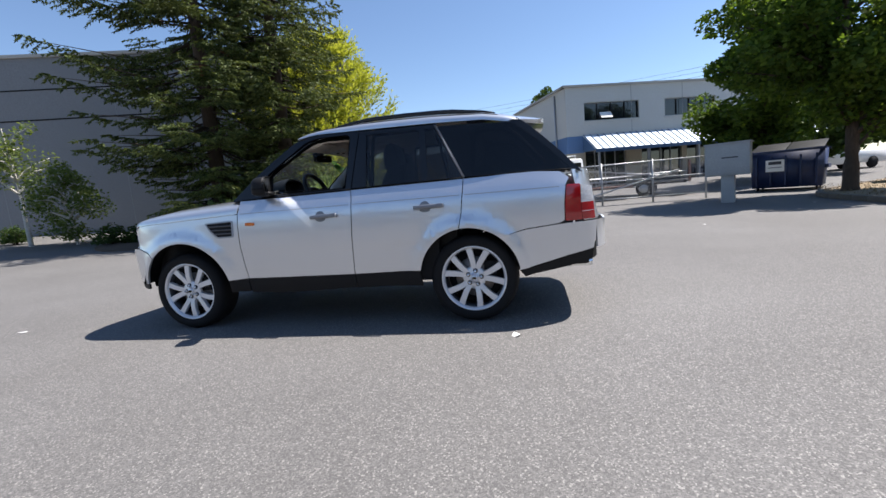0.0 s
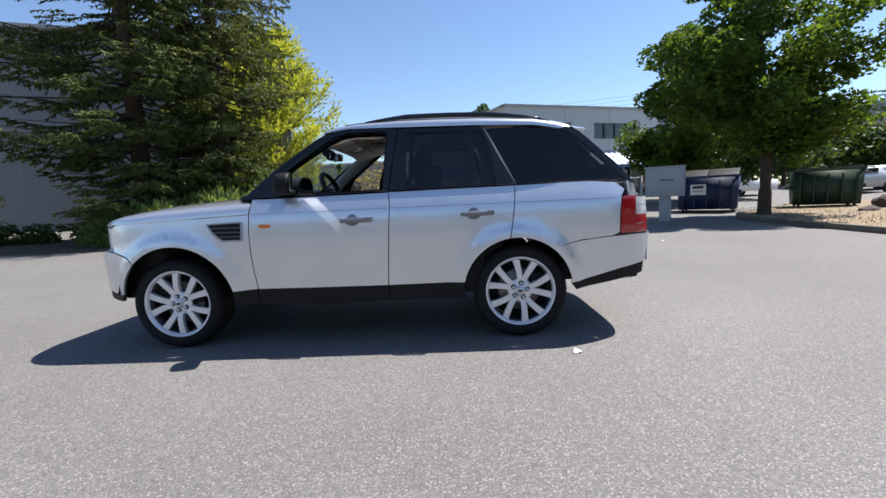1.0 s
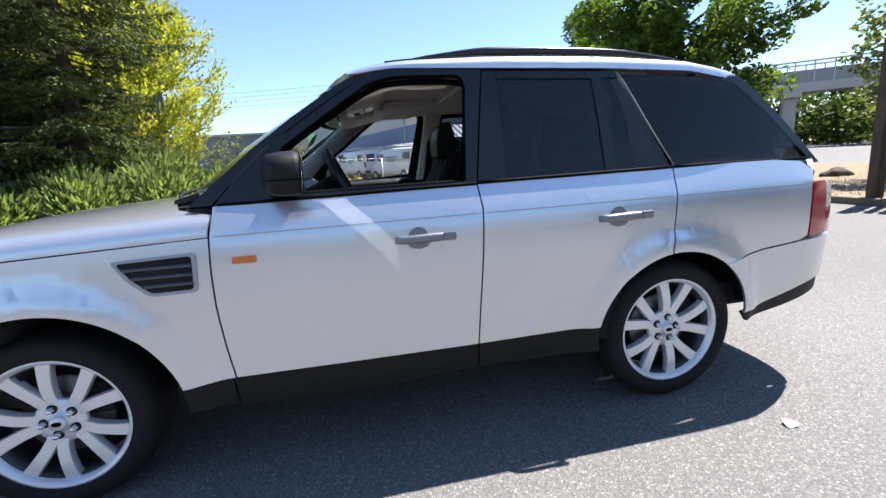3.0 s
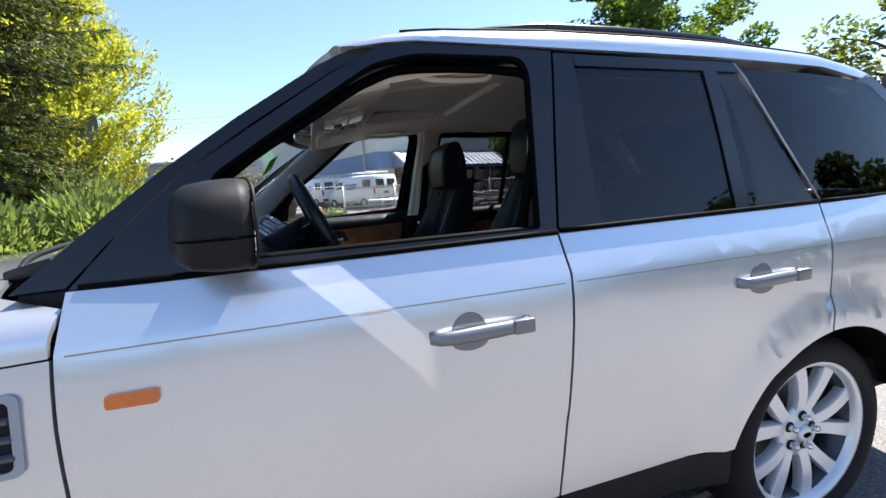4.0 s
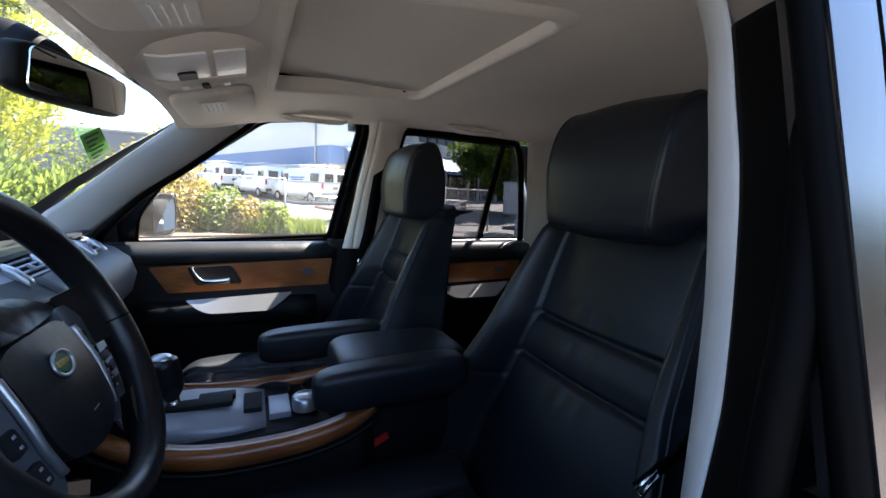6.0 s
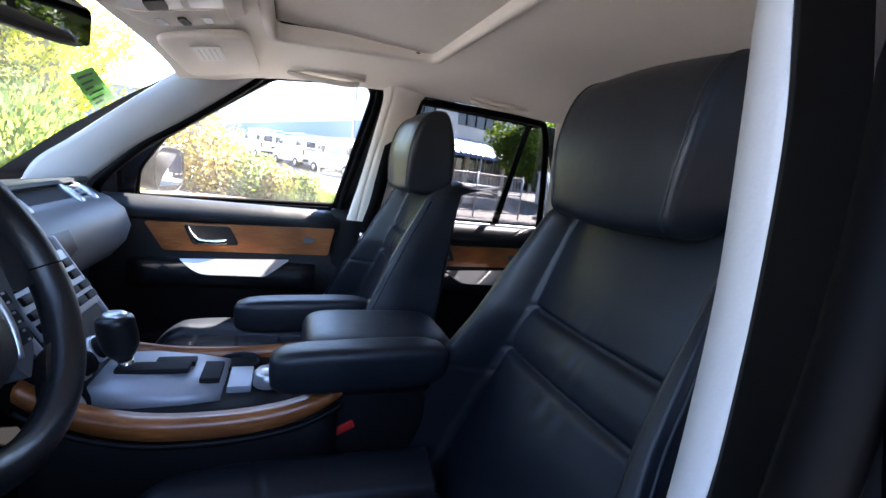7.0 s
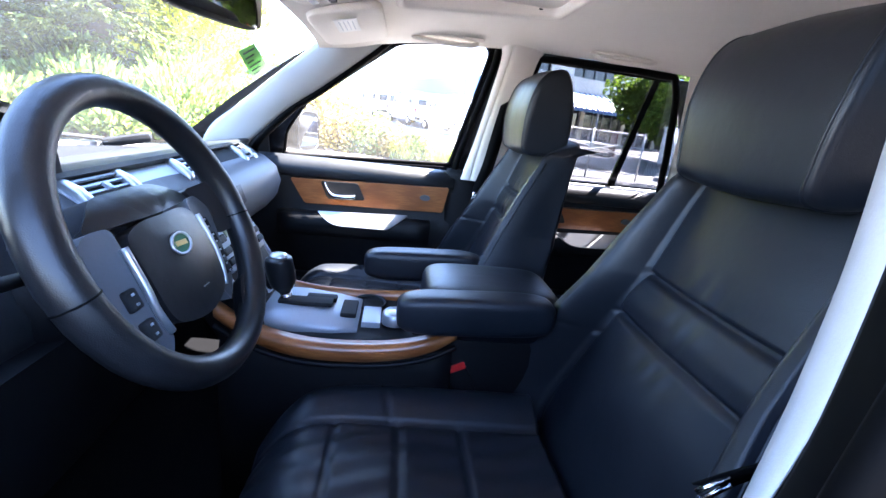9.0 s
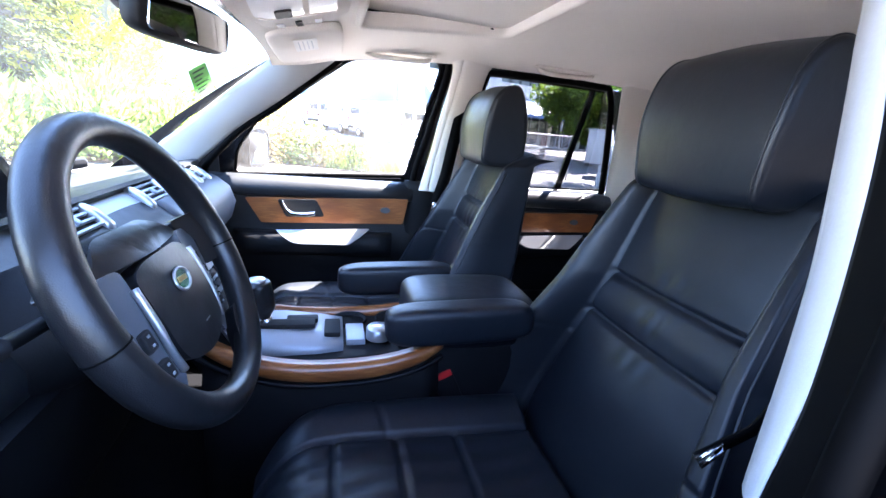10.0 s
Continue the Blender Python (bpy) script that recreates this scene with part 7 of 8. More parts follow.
for _ in range(2600):
    x, y = rnd(1.2, 3.4), rnd(12.0, 13.0)
    p = Vector((x, y, 0.04))
    h = rnd(0.15, 0.65)
    s = Vector((rnd(-.012, .012), rnd(-.012, .012), 0))
    q = len(verts)
    verts += [p - s, p + s, p + Vector((rnd(-.2, .2), rnd(-.2, .2), h))]
    faces.append((q, q + 1, q + 2))
tagged(leaf_mesh("tall_grass", verts, faces, M["birch_leaf"], None), "tall half dry grass by the fence", "grass", kind="stuff")

# far woods as clumps of leaves beyond the lots
random.seed(15)
verts, faces = [], []
for i in range(150):
    az = rnd(36, 75)
    d = rnd(58, 85)
    x, y = 2 + d * math.sin(radians(az)), -4 + d * math.cos(radians(az))
    for k in range(3):
        leaf_cloud(verts, faces, (x + rnd(-2, 2), y + rnd(-2, 2), rnd(0.8, 6.5)), rnd(1.4, 2.6), 55, 0.45)
tagged(leaf_mesh("woods", verts, faces, M["leaf_dark"], None), "far dark green woods behind the footbridge", "woods", kind="stuff")
# trees behind the camera, seen in the glass
for i, (x, y, h, sp) in enumerate(((15.5, -16, 7.0, 3.0), (4.0, -34, 6.0, 3.0), (-10, -36, 6, 3.2))):
    broadleaf("maple_tree", "green tree behind the slatted fence", (x, y, 0.0), h, sp, 2.0, "leaf_dark", 20, 8000, 0.16, 0.18, clump=0.95, seed=60 + i)
broadleaf("olive_tree", "grey green tree behind the slatted fence", (16.0, 5.2, 0.1), 6.2, 2.4, 1.2, "birch_leaf", 22, 9000, 0.09, 0.13, clump=0.7, seed=71)
broadleaf("shade_tree", "dark green tree behind the slatted fence", (19.5, -8.5, 0.0), 6.2, 2.5, 1.4, "leaf_dark", 22, 9000, 0.13, 0.15, clump=0.8, seed=72)
broadleaf("shade_tree", "dark green tree behind the slatted fence", (15.8, -11.5, 0.0), 6.0, 2.6, 1.4, "leaf_dark", 20, 8000, 0.13, 0.15, clump=0.8, seed=73)
# slatted fence
fence = thing("board_fence", "tall weathered brown slatted fence", "fence", (12, -6, 0))
fl = [(11.15, 3.9), (12.8, -5.6), (9.5, -11.5), (1.5, -14.0), (-9.0, -15.0), (-22, -13.5)]
count = 0
for (xa, ya), (xb, yb) in zip(fl, fl[1:]):
    ln = math.hypot(xb - xa, yb - ya)
    ang = math.degrees(math.atan2(yb - ya, xb - xa))
    slat_me = None
    for k in range(int(ln / 0.19)):
        f = (k + 0.5) * 0.19 / ln
        if count < 290:
            part("slat", boxed((xa + (xb - xa) * f, ya + (yb - ya) * f, 1.40 + 0.03 * math.sin(k * 1.7)), (0.125, 0.022, 2.75), 0.004, pose(0, 0, 0, 0, 0, ang + 2 * math.sin(k * 2.1)), 1), M["fence_wood"], fence)
            count += 1
    for zz in (0.5, 2.3):
        part("rail", boxed(((xa + xb) / 2, (ya + yb) / 2, zz), (ln, 0.05, 0.09), 0.008, pose(0, 0, 0, 0, 0, ang)), M["fence_wood"], fence)
    part("post", boxed((xa, ya, 1.5), (0.16, 0.16, 3.05), 0.01), M["fence_wood"], fence)

# ---- buildings ----
def framed(origin, ang):
    """Local frame: x along a facade, y into the building."""
    return pose(*origin, 0, 0, ang)


def fbox(m, c, s, bevel=0.0):
    return boxed(m @ Vector(c), s, bevel, m.to_3x3().to_4x4())


B0 = framed((5.9, 27.4, 0.45), 21)
office = thing("office_building", "two storey off white office with blue band and awning", "building", (5.9, 27.4, 0.45))
H = 6.9
# front wall in pieces round its openings: upper windows and the glazed ground floor
wins = [(1.35, 5.5, 4.62, 5.85), (7.5, 11.6, 4.62, 5.85), (13.6, 17.7, 4.62, 5.85), (19.2, 22.6, 4.62, 5.85)]
low = [(1.3, 4.4, 0.0, 2.6), (5.6, 8.8, 0.0, 2.6), (9.2, 13.0, 0.3, 2.6), (13.4, 16.8, 0.3, 2.6), (17.2, 21.4, 0.3, 2.6)]
L = 24.0
def wall_rows(rows, z0, z1, mt="wall_white"):
    x = 0.0
    for a, b, c, d in rows:
        part("wall", fbox(B0, ((x + a) / 2, 0.15, (z0 + z1) / 2), (a - x, 0.3, z1 - z0)), M[mt], office)
        part("wall", fbox(B0, ((a + b) / 2, 0.15, (d + z1) / 2), (b - a, 0.3, z1 - d)), M[mt], office)
        if c > z0:
            part("wall", fbox(B0, ((a + b) / 2, 0.15, (z0 + c) / 2), (b - a, 0.3, c - z0)), M[mt], office)
        x = b
    part("wall", fbox(B0, ((x + L) / 2, 0.15, (z0 + z1) / 2), (L - x, 0.3, z1 - z0)), M[mt], office)


# ground floor wall takes a darker tan, partly for the awning's shade
wall_rows(low, -0.6, 3.0, "wall_tan")
wall_rows(wins, 3.0, H)
for a, b, c, d in wins + low:
    w = part("window", fbox(B0, ((a + b) / 2, 0.22, (c + d) / 2), (b - a, 0.03, d - c)), M["window_dark"], office, "dark window")
    k = 3 if b - a < 2.75 else 4
    for i in range(k + 1):
        part("frame", fbox(B0, (a + (b - a) * i / k, 0.18, (c + d) / 2), (0.05, 0.08, d - c)), M["frame_grey"] if c < 3 else M["dark"], w)
    for zz in (c + 0.03, d - 0.03):
        part("frame", fbox(B0, ((a + b) / 2, 0.18, zz), (b - a, 0.08, 0.06)), M["frame_grey"], w)
    if c > 3:
        part("sill", fbox(B0, ((a + b) / 2, -0.03, c - 0.05), (b - a + 0.1, 0.12, 0.08)), M["wall_white"], w)
part("open_pane", boxed(B0 @ Vector((2.9, -0.12, 4.95)), (0.85, 0.03, 0.5), 0, B0.to_3x3().to_4x4() @ pose(0, 0, 0, -35)), M["paper"], office, "tilted open window pane")
part("door_panel", fbox(B0, (5.0, 0.10, 1.1), (1.2, 0.12, 2.3)), M["wall_tan"], office, "tan door panel")
# parapet, joints
part("parapet", fbox(B0, (L / 2, 0.10, H + 0.06), (L + 0.4, 0.5, 0.14)), M["concrete"], office)
for x in (4.9, 8.9, 12.9, 16.9):
    part("wall_joint", fbox(B0, (x, -0.004, (3.2 + H) / 2), (0.03, 0.012, H - 3.2)), M["frame_grey"], office)
# side wall, long, with the blue band
SL = 46.0
part("side_wall", fbox(B0, (0.15, SL / 2 + 0.31, (H - 0.6) / 2), (0.3, SL, H + 0.6)), M["wall_white"], office)
part("side_band", fbox(B0, (-0.004, SL / 2, 3.05), (0.014, SL, 1.15)), M["wall_blue"], office, "blue painted band")
part("front_band", fbox(B0, (0.60, -0.004, 3.05), (1.2, 0.014, 1.15)), M["wall_blue"], office, "blue painted band")
part("side_parapet", fbox(B0, (0.05, SL / 2, H + 0.06), (0.5, SL, 0.14)), M["concrete"], office)
part("downpipe", tube(bmesh.new(), [B0 @ Vector((-0.07, 1.6, -0.3)), B0 @ Vector((-0.07, 1.6, H - 0.2))], 0.06, 8), M["galv"], office)
part("roof", fbox(B0, (L / 2, SL / 2, H - 0.25), (L - 0.6, SL - 0.4, 0.2)), M["wall_grey"], office)
part("back_wall", fbox(B0, (L, SL / 2, (H - 0.6) / 2), (0.3, SL, H + 0.6)), M["wall_white"], office)
# awning of ribbed metal
aw = part("awning", patch([(1.15, 0), (22.0, 0), (22.0, 1), (1.15, 1)], lambda u, v: tuple(B0 @ Vector((u, -1.7 * (1 - v), 2.55 + 1.12 * v))), 2.0, 0.05, flip=False), M["awning"], office, "pale blue ribbed metal awning")
for i in range(42):
    x = 1.2 + i * 0.5
    part("rib", tube(bmesh.new(), [B0 @ Vector((x, -1.72, 2.57)), B0 @ Vector((x, -0.02, 3.69))], 0.035, 4), M["awning_edge"], aw)
part("awning_fascia", fbox(B0, (11.6, -1.72, 2.45), (20.9, 0.04, 0.22)), M["awning_edge"], office, "blue awning edge")
part("awning_cheek", patch([(0, 0), (1.7, 0), (0, 1.12)], lambda u, v: tuple(B0 @ Vector((1.15, -u, 2.5 + v))), 1.0, 0.03), M["awning_edge"], office)
for x in (1.4, 5.0, 8.8, 12.6, 16.4, 20.2):
    part("awning_post", fbox(B0, (x, -1.65, 0.9), (0.12, 0.12, 3.2)), M["frame_grey"], office)
# low wall behind the shrubs, far warehouse
far = thing("warehouse", "long pale grey warehouse far behind the fence", "building", (-12, 62, 1))
part("wall", boxed((-14, 62, 3.6), (60, 0.4, 6.4)), M["wall_grey"], far)
part("parapet", boxed((-14, 61.9, 6.9), (60.4, 0.7, 0.25)), M["concrete"], far)
part("roof", boxed((-14, 70, 6.7), (60, 16, 0.2)), M["wall_grey"], far)
# grey windowless building
G0 = framed((-6.6, 19.6, 0.2), 200)
grey = thing("grey_warehouse", "tall windowless grey building with dark seams", "building", (-6.6, 19.6, 0.2))
part("wall", fbox(G0, (20, -0.2, 4.7), (40, 0.4, 9.6)), M["wall_grey"], grey)
part("side_wall", fbox(G0, (0.2, -9.4, 4.7), (0.4, 18, 9.6)), M["wall_grey"], grey)
part("roof", fbox(G0, (20, -9, 9.2), (39.5, 17.5, 0.2)), M["wall_grey"], grey)
part("parapet", fbox(G0, (20, -0.2, 9.55), (40.2, 0.6, 0.16)), M["concrete"], grey)
for zz in (6.4, 7.9):
    part("seam", fbox(G0, (20, 0.004, zz), (40, 0.02, 0.07)), M["dark"], grey, "dark horizontal seam")
for x in range(6, 40, 6):
    part("seam", fbox(G0, (x, 0.003, 4.7), (0.03, 0.014, 9.6)), M["frame_grey"], grey)
# stair rail by the grey wall
rail = thing("stair_rail", "dark metal stair rail by the grey wall", "railing", (-23, 10.5, 0.6))
for k in range(7):
    x = -24 + 0.35 * k
    part("baluster", tube(bmesh.new(), [(x, 10.8, 0.4 + 0.06 * k), (x, 10.8, 1.6 - 0.13 * k)], 0.015, 6), M["dark"], rail)
part("handrail", tube(bmesh.new(), [(-24.2, 10.8, 1.65), (-21.6, 10.8, 0.75)], 0.025, 6), M["galv"], rail)

# ---- yard things ----
# cabinet on a post
cab = thing("utility_cabinet", "grey metal utility cabinet on a square post", "utility box", (9.2, 10.6, 0.0))
cm = pose(9.2, 10.6, 0.0, 0, 0, -30)
cbody = part("cabinet", fbox(cm, (0, 0, 1.30), (1.15, 0.55, 0.95), 0.02), M["box_grey"], cab)
part("cabinet_door", fbox(cm, (0, -0.285, 1.30), (1.05, 0.02, 0.85), 0.006), M["box_grey"], cbody)
part("label_bar", fbox(cm, (0.08, -0.297, 1.36), (0.42, 0.006, 0.035)), M["ink"], cbody)
part("cabinet_top", fbox(cm, (0, 0, 1.79), (1.22, 0.62, 0.04), 0.01), M["box_grey"], cab)
part("post", fbox(cm, (0, 0, 0.41), (0.34, 0.34, 0.84), 0.02), M["box_grey"], cab)


def skip_bin(name, label, at, ang, w, d, h, mt, sloped):
    t = thing(name, label, "dumpster", at)
    m = pose(*at, 0, 0, ang)
    lo, hi = 0.93, 1.0
    body = rings(bmesh.new(), [[m @ Vector((sx * w / 2 * k, sy * d / 2 * k, z)) for sx, sy in ((-1, -1), (1, -1), (1, 1), (-1, 1))] for k, z in ((lo, 0.12), (hi, h))])
    b = part("body", sharp(body, 30), M[mt], t)
    for sx in (-1, 1):
        part("side_pocket", fbox(m, (sx * (w / 2 + 0.03), 0, h * 0.55), (0.10, d * 0.7, 0.14), 0.01), M[mt], b)
    for k in range(5):
        part("rib", fbox(m, (-w / 2 + w * (k + 0.5) / 5, -d / 2 * 0.985 - 0.02, h * 0.52), (0.06, 0.05, h * 0.74), 0.008), M[mt], b)
    part("rim", fbox(m, (0, -d / 2, h), (w + 0.08, 0.09, 0.09), 0.01), M[mt], b)
    part("rim", fbox(m, (0, d / 2, h), (w + 0.08, 0.09, 0.09), 0.01), M[mt], b)
    for k in (-1, 1):
        part("lid", boxed(m @ Vector((k * w / 4, 0, h + 0.07 + (0.10 if sloped else 0))), (w / 2 - 0.03, d * 1.02, 0.04), 0.01, m.to_3x3().to_4x4() @ pose(0, 0, 0, 11 if sloped else 0)), M["clad"], t, "black plastic lid")
    for sx in (-1, 1):
        for sy in (-1, 1):
            part("caster", tube(bmesh.new(), [m @ Vector((sx * w * 0.4 - 0.03, sy * d * 0.35, 0.08)), m @ Vector((sx * w * 0.4 + 0.03, sy * d * 0.35, 0.08))], 0.08, 12), M["rubber"], t)
    return t, m


bb, bm_ = skip_bin("dumpster", "dark blue steel dumpster with a white sign", (12.7, 14.3, ground_z(12.7, 14.3)), -34, 2.15, 1.5, 1.42, "bin_blue", True)
sign = part("sign_plate", fbox(bm_, (-0.30, -0.80, 0.92), (0.55, 0.015, 0.42), 0.003), M["paper"], bb, "white sign plate")
part("print_bar", fbox(bm_, (-0.30, -0.812, 1.02), (0.38, 0.006, 0.11)), M["ink"], sign)
part("print_bar", fbox(bm_, (-0.30, -0.812, 0.86), (0.40, 0.006, 0.03)), M["frame_grey"], sign)
skip_bin("dumpster", "dark green steel dumpster on the dry grass", (16.2, 12.9, 0.10), -29, 2.0, 1.3, 1.40, "bin_green", False)
# rocks
random.seed(31)
def rock(at, s, seed):
    t = bmesh.new()
    bmesh.ops.create_icosphere(t, subdivisions=3, radius=1.0)
    for v in t.verts:
        k = 1 + 0.35 * noise.noise(v.co * 1.3 + Vector((seed, 0, 0))) + 0.12 * noise.noise(v.co * 4 + Vector((0, seed, 0)))
        v.co = Vector((v.co.x * s[0] * k, v.co.y * s[1] * k, v.co.z * s[2] * k)) + Vector(at)
    return tagged(part("rock", sharp(t, 25), M["rock"]), "rough brown landscape rock on dry grass", "rock", "rocks on the island")


for i, (at, s) in enumerate((((16.3, 10.6, 0.25), (0.30, 0.26, 0.30)), ((15.6, 9.0, 0.18), (0.48, 0.36, 0.24)), ((15.9, 8.1, 0.17), (0.44, 0.32, 0.22)), ((14.9, 9.6, 0.14), (0.30, 0.22, 0.13)), ((15.2, 8.6, 0.15), (0.26, 0.22, 0.14)))):
    rock(at, s, i * 3.7)
# paper scrap
pm = patch(rounded([(3.045, -1.275), (3.10, -1.285), (3.115, -1.235), (3.06, -1.23)], 0.008), lambda u, v: (u, v, 0.012 + 0.01 * math.sin(u * 60) * math.sin(v * 50)), 0.012, 0.001)
tagged(part("paper_scrap", pm, M["paper"]), "crumpled white paper scrap on the asphalt", "litter")
random.seed(9)
for x, y in ((10.2, 8.3), (6.5, 5.0), (-2.2, -0.9)):
    pm = patch([(x, y), (x + 0.09, y + 0.01), (x + 0.08, y + 0.06)], lambda u, v: (u, v, 0.010), 0.03, 0.002)
    tagged(part("paper_scrap", pm, M["paper"]), "small pale litter scrap on the asphalt", "litter")

# chain link fence with pipe rails
cf = thing("wire_fence", "galvanised pipe and wire mesh fence", "fence", (2.4, 13.0, 0))
fx = [2.35, 4.1, 5.9, 7.7, 9.5]
for x in fx:
    part("post", tube(bmesh.new(), [(x, 13.2, -0.05), (x, 13.2, 1.62)], 0.035, 8), M["galv"], cf)
for z in (0.25, 0.92, 1.55):
    part("rail", tube(bmesh.new(), [(2.35, 13.2, z), (9.5, 13.2, z)], 0.022, 8), M["galv"], cf)
mesh_ = bmesh.new()
for k in range(130):
    for sg in (-1, 1):
        x = 2.35 + 0.055 * k
        x2 = x + sg * 1.28
        xa, xb = max(2.35, min(9.5, x)), max(2.35, min(9.5, x2))
        if abs(xb - xa) < 0.1:
            continue
        tube(mesh_, [(xa, 13.2, 0.25 + 1.28 * abs(xa - x) / 1.28), (xb, 13.2, 0.25 + 1.28 * abs(xb - x) / 1.28)], 0.003, 3, cap=False)
part("wire_mesh", mesh_, M["galv"], cf)
part("brace", tube(bmesh.new(), [(4.1, 13.15, 0.05), (8.6, 13.15, 1.15)], 0.03, 8), M["galv"], cf)
part("wire", tube(bmesh.new(), [(-6, 13.9, 1.75), (2.35, 13.2, 1.62)], 0.008, 5), M["galv"], cf)
# flat trailers in the yard
def trailer(at, ang, ln, label, ramp_up):
    t = thing("flat_trailer", label, "trailer", at)
    m = pose(*at, 0, 0, ang)
    part("deck", fbox(m, (0, 0, 0.52), (ln, 1.9, 0.10), 0.01), M["brown"] if not ramp_up else M["clad"], t, "dark deck")
    for sy in (-1, 1):
        part("side_rail", tube(bmesh.new(), [m @ Vector((-ln / 2, sy * 0.95, 0.62)), m @ Vector((-ln / 2, sy * 0.95, 0.95)), m @ Vector((ln / 2, sy * 0.95, 0.95)), m @ Vector((ln / 2, sy * 0.95, 0.62))], 0.025, 6), M["galv"], t)
        wh = part("wheel", lathe(bmesh.new(), [(0.0, 0.09), (0.18, 0.09), (0.20, 0.10), (0.31, 0.08), (0.33, 0.0), (0.31, -0.08), (0.0, -0.09)], m @ pose(-0.3, sy * 1.06, 0.33, 90), 24), M["rubber"], t)
        part("wheel_rim", lathe(bmesh.new(), [(0.0, 0.10 if sy < 0 else -0.10), (0.17, 0.10 if sy < 0 else -0.10), (0.18, 0.085 if sy < 0 else -0.085)], m @ pose(-0.3, sy * 1.06, 0.33, 90), 20), M["galv"], wh)
        part("tongue", tube(bmesh.new(), [m @ Vector((ln / 2, sy * 0.6, 0.47)), m @ Vector((ln / 2 + 1.3, 0, 0.47))], 0.035, 6), M["galv"], t)
    part("jack", tube(bmesh.new(), [m @ Vector((ln / 2 + 1.2, 0, 0.02)), m @ Vector((ln / 2 + 1.2, 0, 0.75))], 0.035, 8), M["galv"], t)
    if ramp_up:
        part("tail_board", boxed(m @ Vector((-ln / 2 - 0.1, 0, 0.95)), (0.06, 1.8, 0.9), 0.01, m.to_3x3().to_4x4()), M["brown"], t)
        part("boom", tube(bmesh.new(), [m @ Vector((-ln / 2, 0.5, 0.7)), m @ Vector((ln / 2 + 0.6, 0.5, 1.35))], 0.03, 6), M["galv"], t)
    return t


trailer((5.6, 16.2, 0.1), 8, 3.6, "low flat trailer with brown rails in the yard", False)
trailer((8.1, 17.0, 0.14), 160, 3.8, "galvanised frame trailer with slanting boom", True)


# vans and cars
def van(at, ang, label, rack=True):
    t = thing("work_van", label, "van", at, "white vans by the office wall")
    m = pose(*at, 0, 0, ang)
    sec = [(-2.65, 0.45, 1.95, 0.92), (-2.6, 0.42, 2.02, 0.97), (-1.0, 0.42, 2.06, 1.0), (0.9, 0.42, 2.06, 1.0), (1.35, 0.42, 1.92, 0.98), (1.85, 0.42, 1.28, 0.96), (2.55, 0.45, 1.12, 0.92), (2.7, 0.5, 0.95, 0.85)]
    loops = []
    for x, z0, z1, w in sec:
        b = min(1.18, z1 - 0.05)
        loops.append([m @ Vector(p) for p in [(x, -w * 0.95, z0), (x, -w, z0 + 0.2), (x, -w, b), (x, -w * 0.88, z1 - 0.10), (x, -w * 0.75, z1), (x, w * 0.75, z1), (x, w * 0.88, z1 - 0.10), (x, w, b), (x, w, z0 + 0.2), (x, w * 0.95, z0)]])
    part("body", sharp(rings(bmesh.new(), loops), 40), M["van_white"], t)
    for sy in (-1, 1):
        part("rear_window", fbox(m, (-2.645, sy * 0.42, 1.50), (0.04, 0.62, 0.52), 0.02), M["window_dark"], t)
        part("side_window", fbox(m, (1.0, sy * 0.955, 1.52), (0.75, 0.05, 0.46), 0.02), M["window_dark"], t)
        part("side_window", fbox(m, (-2.0, sy * 0.955, 1.52), (0.75, 0.05, 0.46), 0.02), M["window_dark"], t)
        part("tail_light", fbox(m, (-2.66, sy * 0.88, 1.05), (0.04, 0.12, 0.36), 0.01), M["red"], t)
        for x in (-1.65, 1.75):
            w = part("wheel", lathe(bmesh.new(), [(0.0, 0.10), (0.2, 0.10), (0.33, 0.09), (0.36, 0.0), (0.33, -0.1), (0.0, -0.1)], m @ pose(x, sy * 0.9, 0.36, 90), 24), M["rubber"], t)
            part("hub_cap", lathe(bmesh.new(), [(0.0, -sy * 0.112), (0.17, -sy * 0.11), (0.19, -sy * 0.095)], m @ pose(x, sy * 0.9, 0.36, 90), 20), M["galv"], w)
        for k in range(3):
            part("side_lettering", fbox(m, (-0.35, sy * 1.004, 1.52 - 0.13 * k), (1.5 - 0.3 * k, 0.008, 0.07)), M["wall_blue"], t)
    part("bumper", fbox(m, (-2.72, 0, 0.55), (0.12, 1.85, 0.18), 0.03), M["clad"], t)
    part("plate_bar", fbox(m, (-2.665, 0.0, 0.95), (0.02, 0.34, 0.16)), M["brown"], t)
    if rack:
        for x in (-1.9, -0.4, 1.0):
            part("rack_bar", tube(bmesh.new(), [m @ Vector((x, -0.8, 2.05)), m @ Vector((x, -0.8, 2.24)), m @ Vector((x, 0.8, 2.24)), m @ Vector((x, 0.8, 2.05))], 0.025, 5), M["van_white"], t)
        for sy in (-0.7, 0.7):
            part("rack_bar", tube(bmesh.new(), [m @ Vector((-2.1, sy, 2.26)), m @ Vector((1.2, sy, 2.26))], 0.025, 5), M["van_white"], t)
    return t


van((4.6, 27.0, 0.42), 118, "white work van with roof rack by the wall")
van((2.1, 31.6, 0.55), 112, "white work van with roof rack by the wall")
van((-0.6, 36.8, 0.75), 110, "white work van parked along the wall")


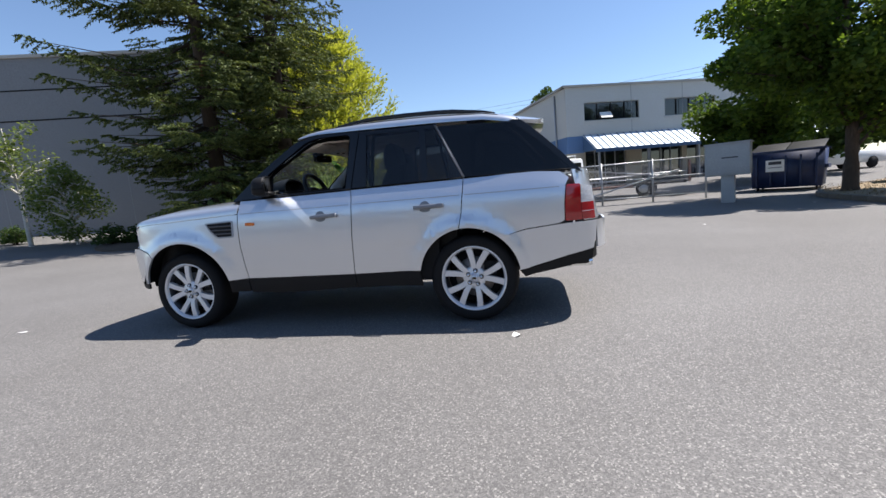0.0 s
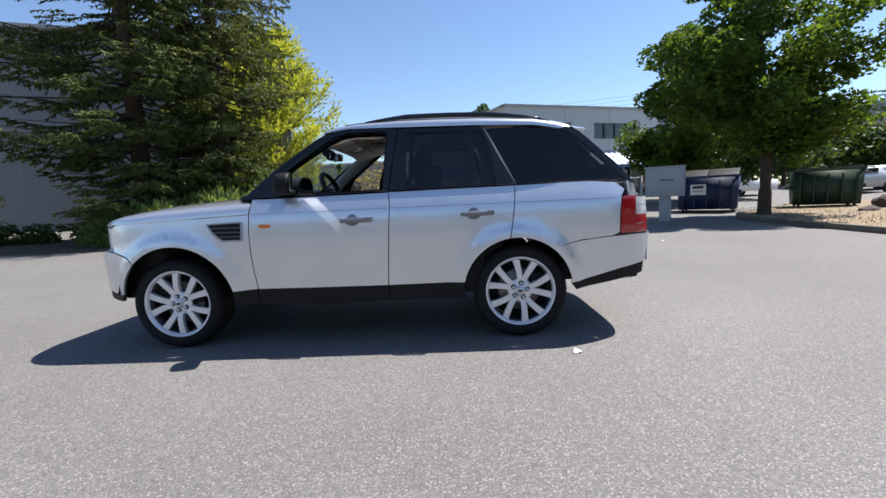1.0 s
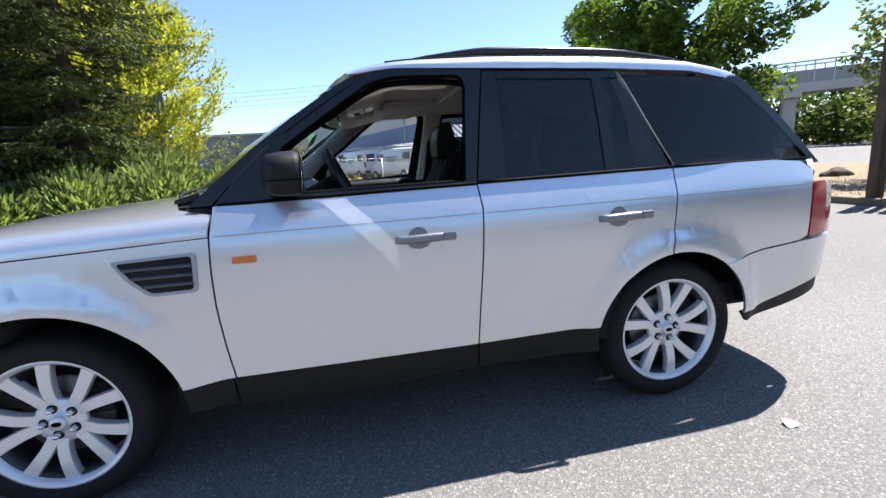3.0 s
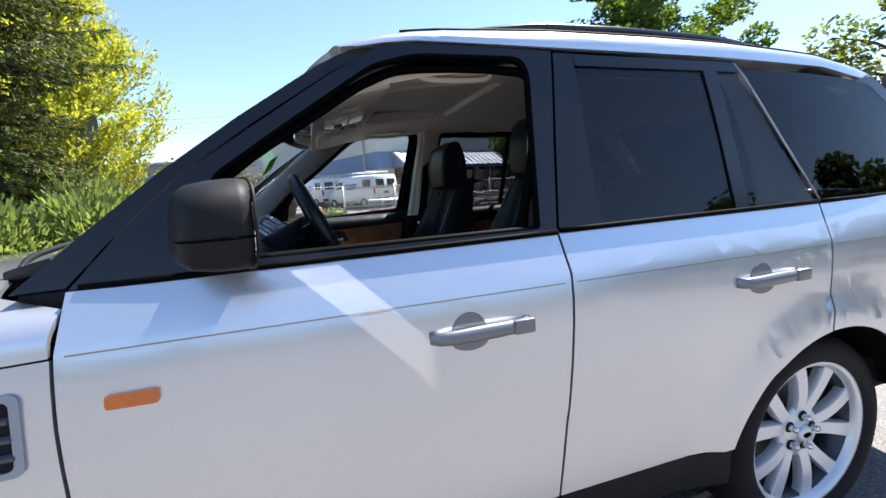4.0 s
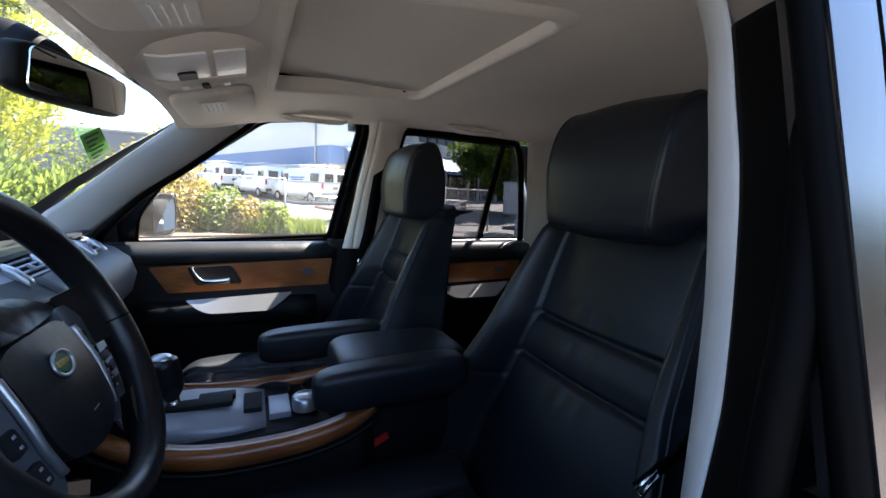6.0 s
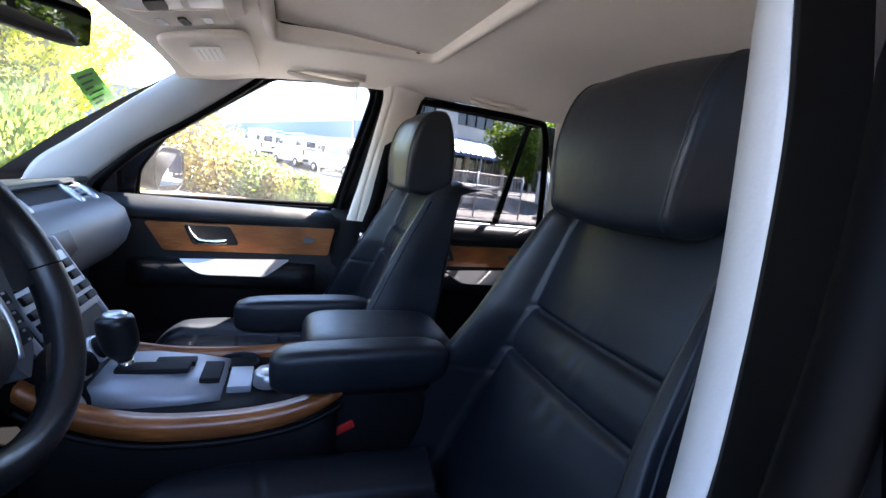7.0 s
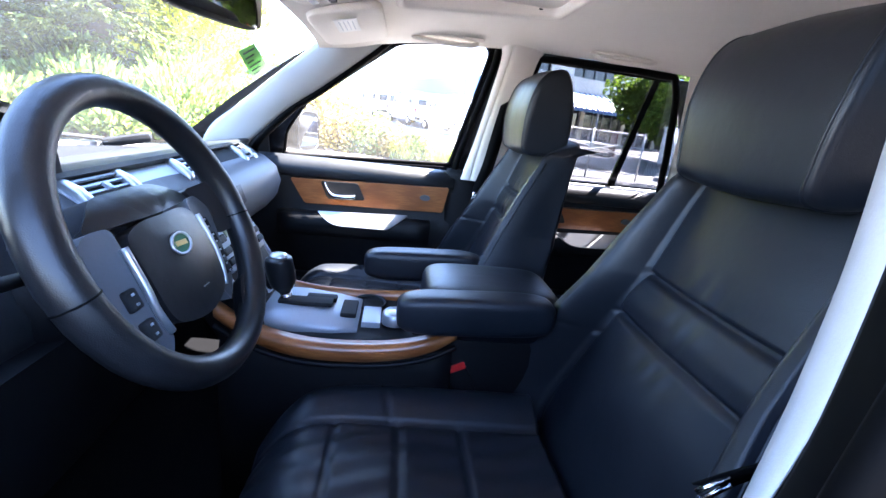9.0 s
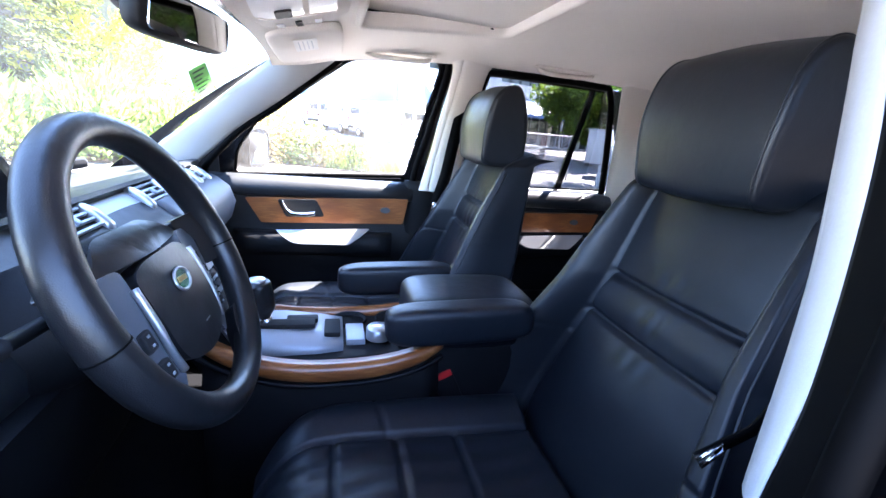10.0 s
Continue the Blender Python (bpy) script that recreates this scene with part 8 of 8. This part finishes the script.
def small_car(at, ang, mt, label, pickup=False):
    t = thing("parked_car", label, "car", at, "cars in the far lot")
    m = pose(*at, 0, 0, ang)
    if pickup:
        top = [(-2.5, 0.95), (-0.7, 0.97), (-0.55, 1.62), (0.5, 1.66), (1.15, 1.08), (2.4, 0.98), (2.5, 0.6)]
    else:
        top = [(-2.1, 0.85), (-1.7, 1.0), (-1.0, 1.38), (0.3, 1.42), (1.0, 0.98), (2.0, 0.85), (2.15, 0.55)]
    loops = []
    for x, z in top:
        w = 0.86
        loops.append([m @ Vector(p) for p in [(x, -w, 0.32), (x, -w, min(z, 0.9)), (x, -w * (0.78 if z > 1.1 else 0.93), z), (x, w * (0.78 if z > 1.1 else 0.93), z), (x, w, min(z, 0.9)), (x, w, 0.32)]])
    part("body", sharp(rings(bmesh.new(), loops), 35), M[mt], t)
    for sy in (-1, 1):
        c = (-0.05, sy * 0.79, 1.22) if not pickup else (0.0, sy * 0.80, 1.30)
        part("window", fbox(m, c, (1.1, 0.05, 0.30), 0.02), M["window_dark"], t)
        for x in (-1.35, 1.35) if not pickup else (-1.6, 1.55):
            part("wheel", lathe(bmesh.new(), [(0.0, 0.11), (0.18, 0.11), (0.19, 0.09), (0.30, 0.09), (0.32, 0.0), (0.0, -0.1)], m @ pose(x, sy * 0.78, 0.32, -90 if sy > 0 else 90), 20), M["rubber"], t)
    return t


small_car((19.3, 23.5, ground_z(19, 23.5)), 195, "van_white", "white pickup truck parked in the far lot", True)
small_car((24.8, 21.5, ground_z(25, 21.5)), 200, "galv", "silver car parked in the far lot")
small_car((29.0, 24.5, ground_z(29, 24)), 20, "bin_blue", "dark car parked in the far lot")
small_car((33.0, 30.5, ground_z(33, 30.5)), 15, "van_white", "white car parked in the far lot")
small_car((36.5, 32.5, ground_z(36, 32.5)), 15, "galv", "grey car parked in the far lot")
small_car((39.5, 34.0, ground_z(39, 34)), 15, "red", "red car parked in the far lot")

# elevated walkway
ov = thing("overpass", "raised concrete walkway on pillars with mesh sides", "bridge", (44, 34, 0))
om = pose(42, 36, 0, 0, 0, -36)
part("deck", fbox(om, (14, 0, 6.25), (90, 2.8, 0.85), 0.03), M["concrete"], ov)
for sy in (-1, 1):
    part("top_rail", fbox(om, (14, sy * 1.3, 8.6), (90, 0.10, 0.14)), M["galv"], ov)
    for k in range(60):
        part("upright", fbox(om, (-30 + 1.5 * k, sy * 1.3, 7.65), (0.10, 0.10, 1.95)), M["galv"], ov)
    part("side_panel", fbox(om, (14, sy * 1.25, 7.25), (90, 0.04, 1.15)), M["frame_grey"], ov)
for x in (-27, -12, 3, 18, 33):
    part("pillar", fbox(om, (x, 0, 2.9), (1.1, 1.1, 6.0), 0.05), M["concrete"], ov)
    part("cap_beam", fbox(om, (x, 0, 5.65), (1.3, 3.0, 0.5), 0.03), M["concrete"], ov)
# wires
for k in range(4):
    z = 9.4 + 0.45 * k
    pts = [(-60, 58, z + 1), (-20, 52, z - 0.6 + 0.03 * k), (25, 46, z + 0.8)]
    tagged(part("power_line", tube(bmesh.new(), smooth_line(pts, 8), 0.012, 4), M["dark"]), "thin dark overhead power line", "power line", "overhead power lines")
# grey ground box in the bed
gb = thing("ground_box", "small grey green utility pedestal in the bed", "utility box", (-3.4, 12.0, 0.04))
part("body", boxed((-3.4, 11.9, 0.40), (0.38, 0.30, 0.72), 0.03), M["box_grey"], gb)
part("lid", boxed((-3.4, 11.9, 0.78), (0.42, 0.34, 0.06), 0.015), M["box_grey"], gb)
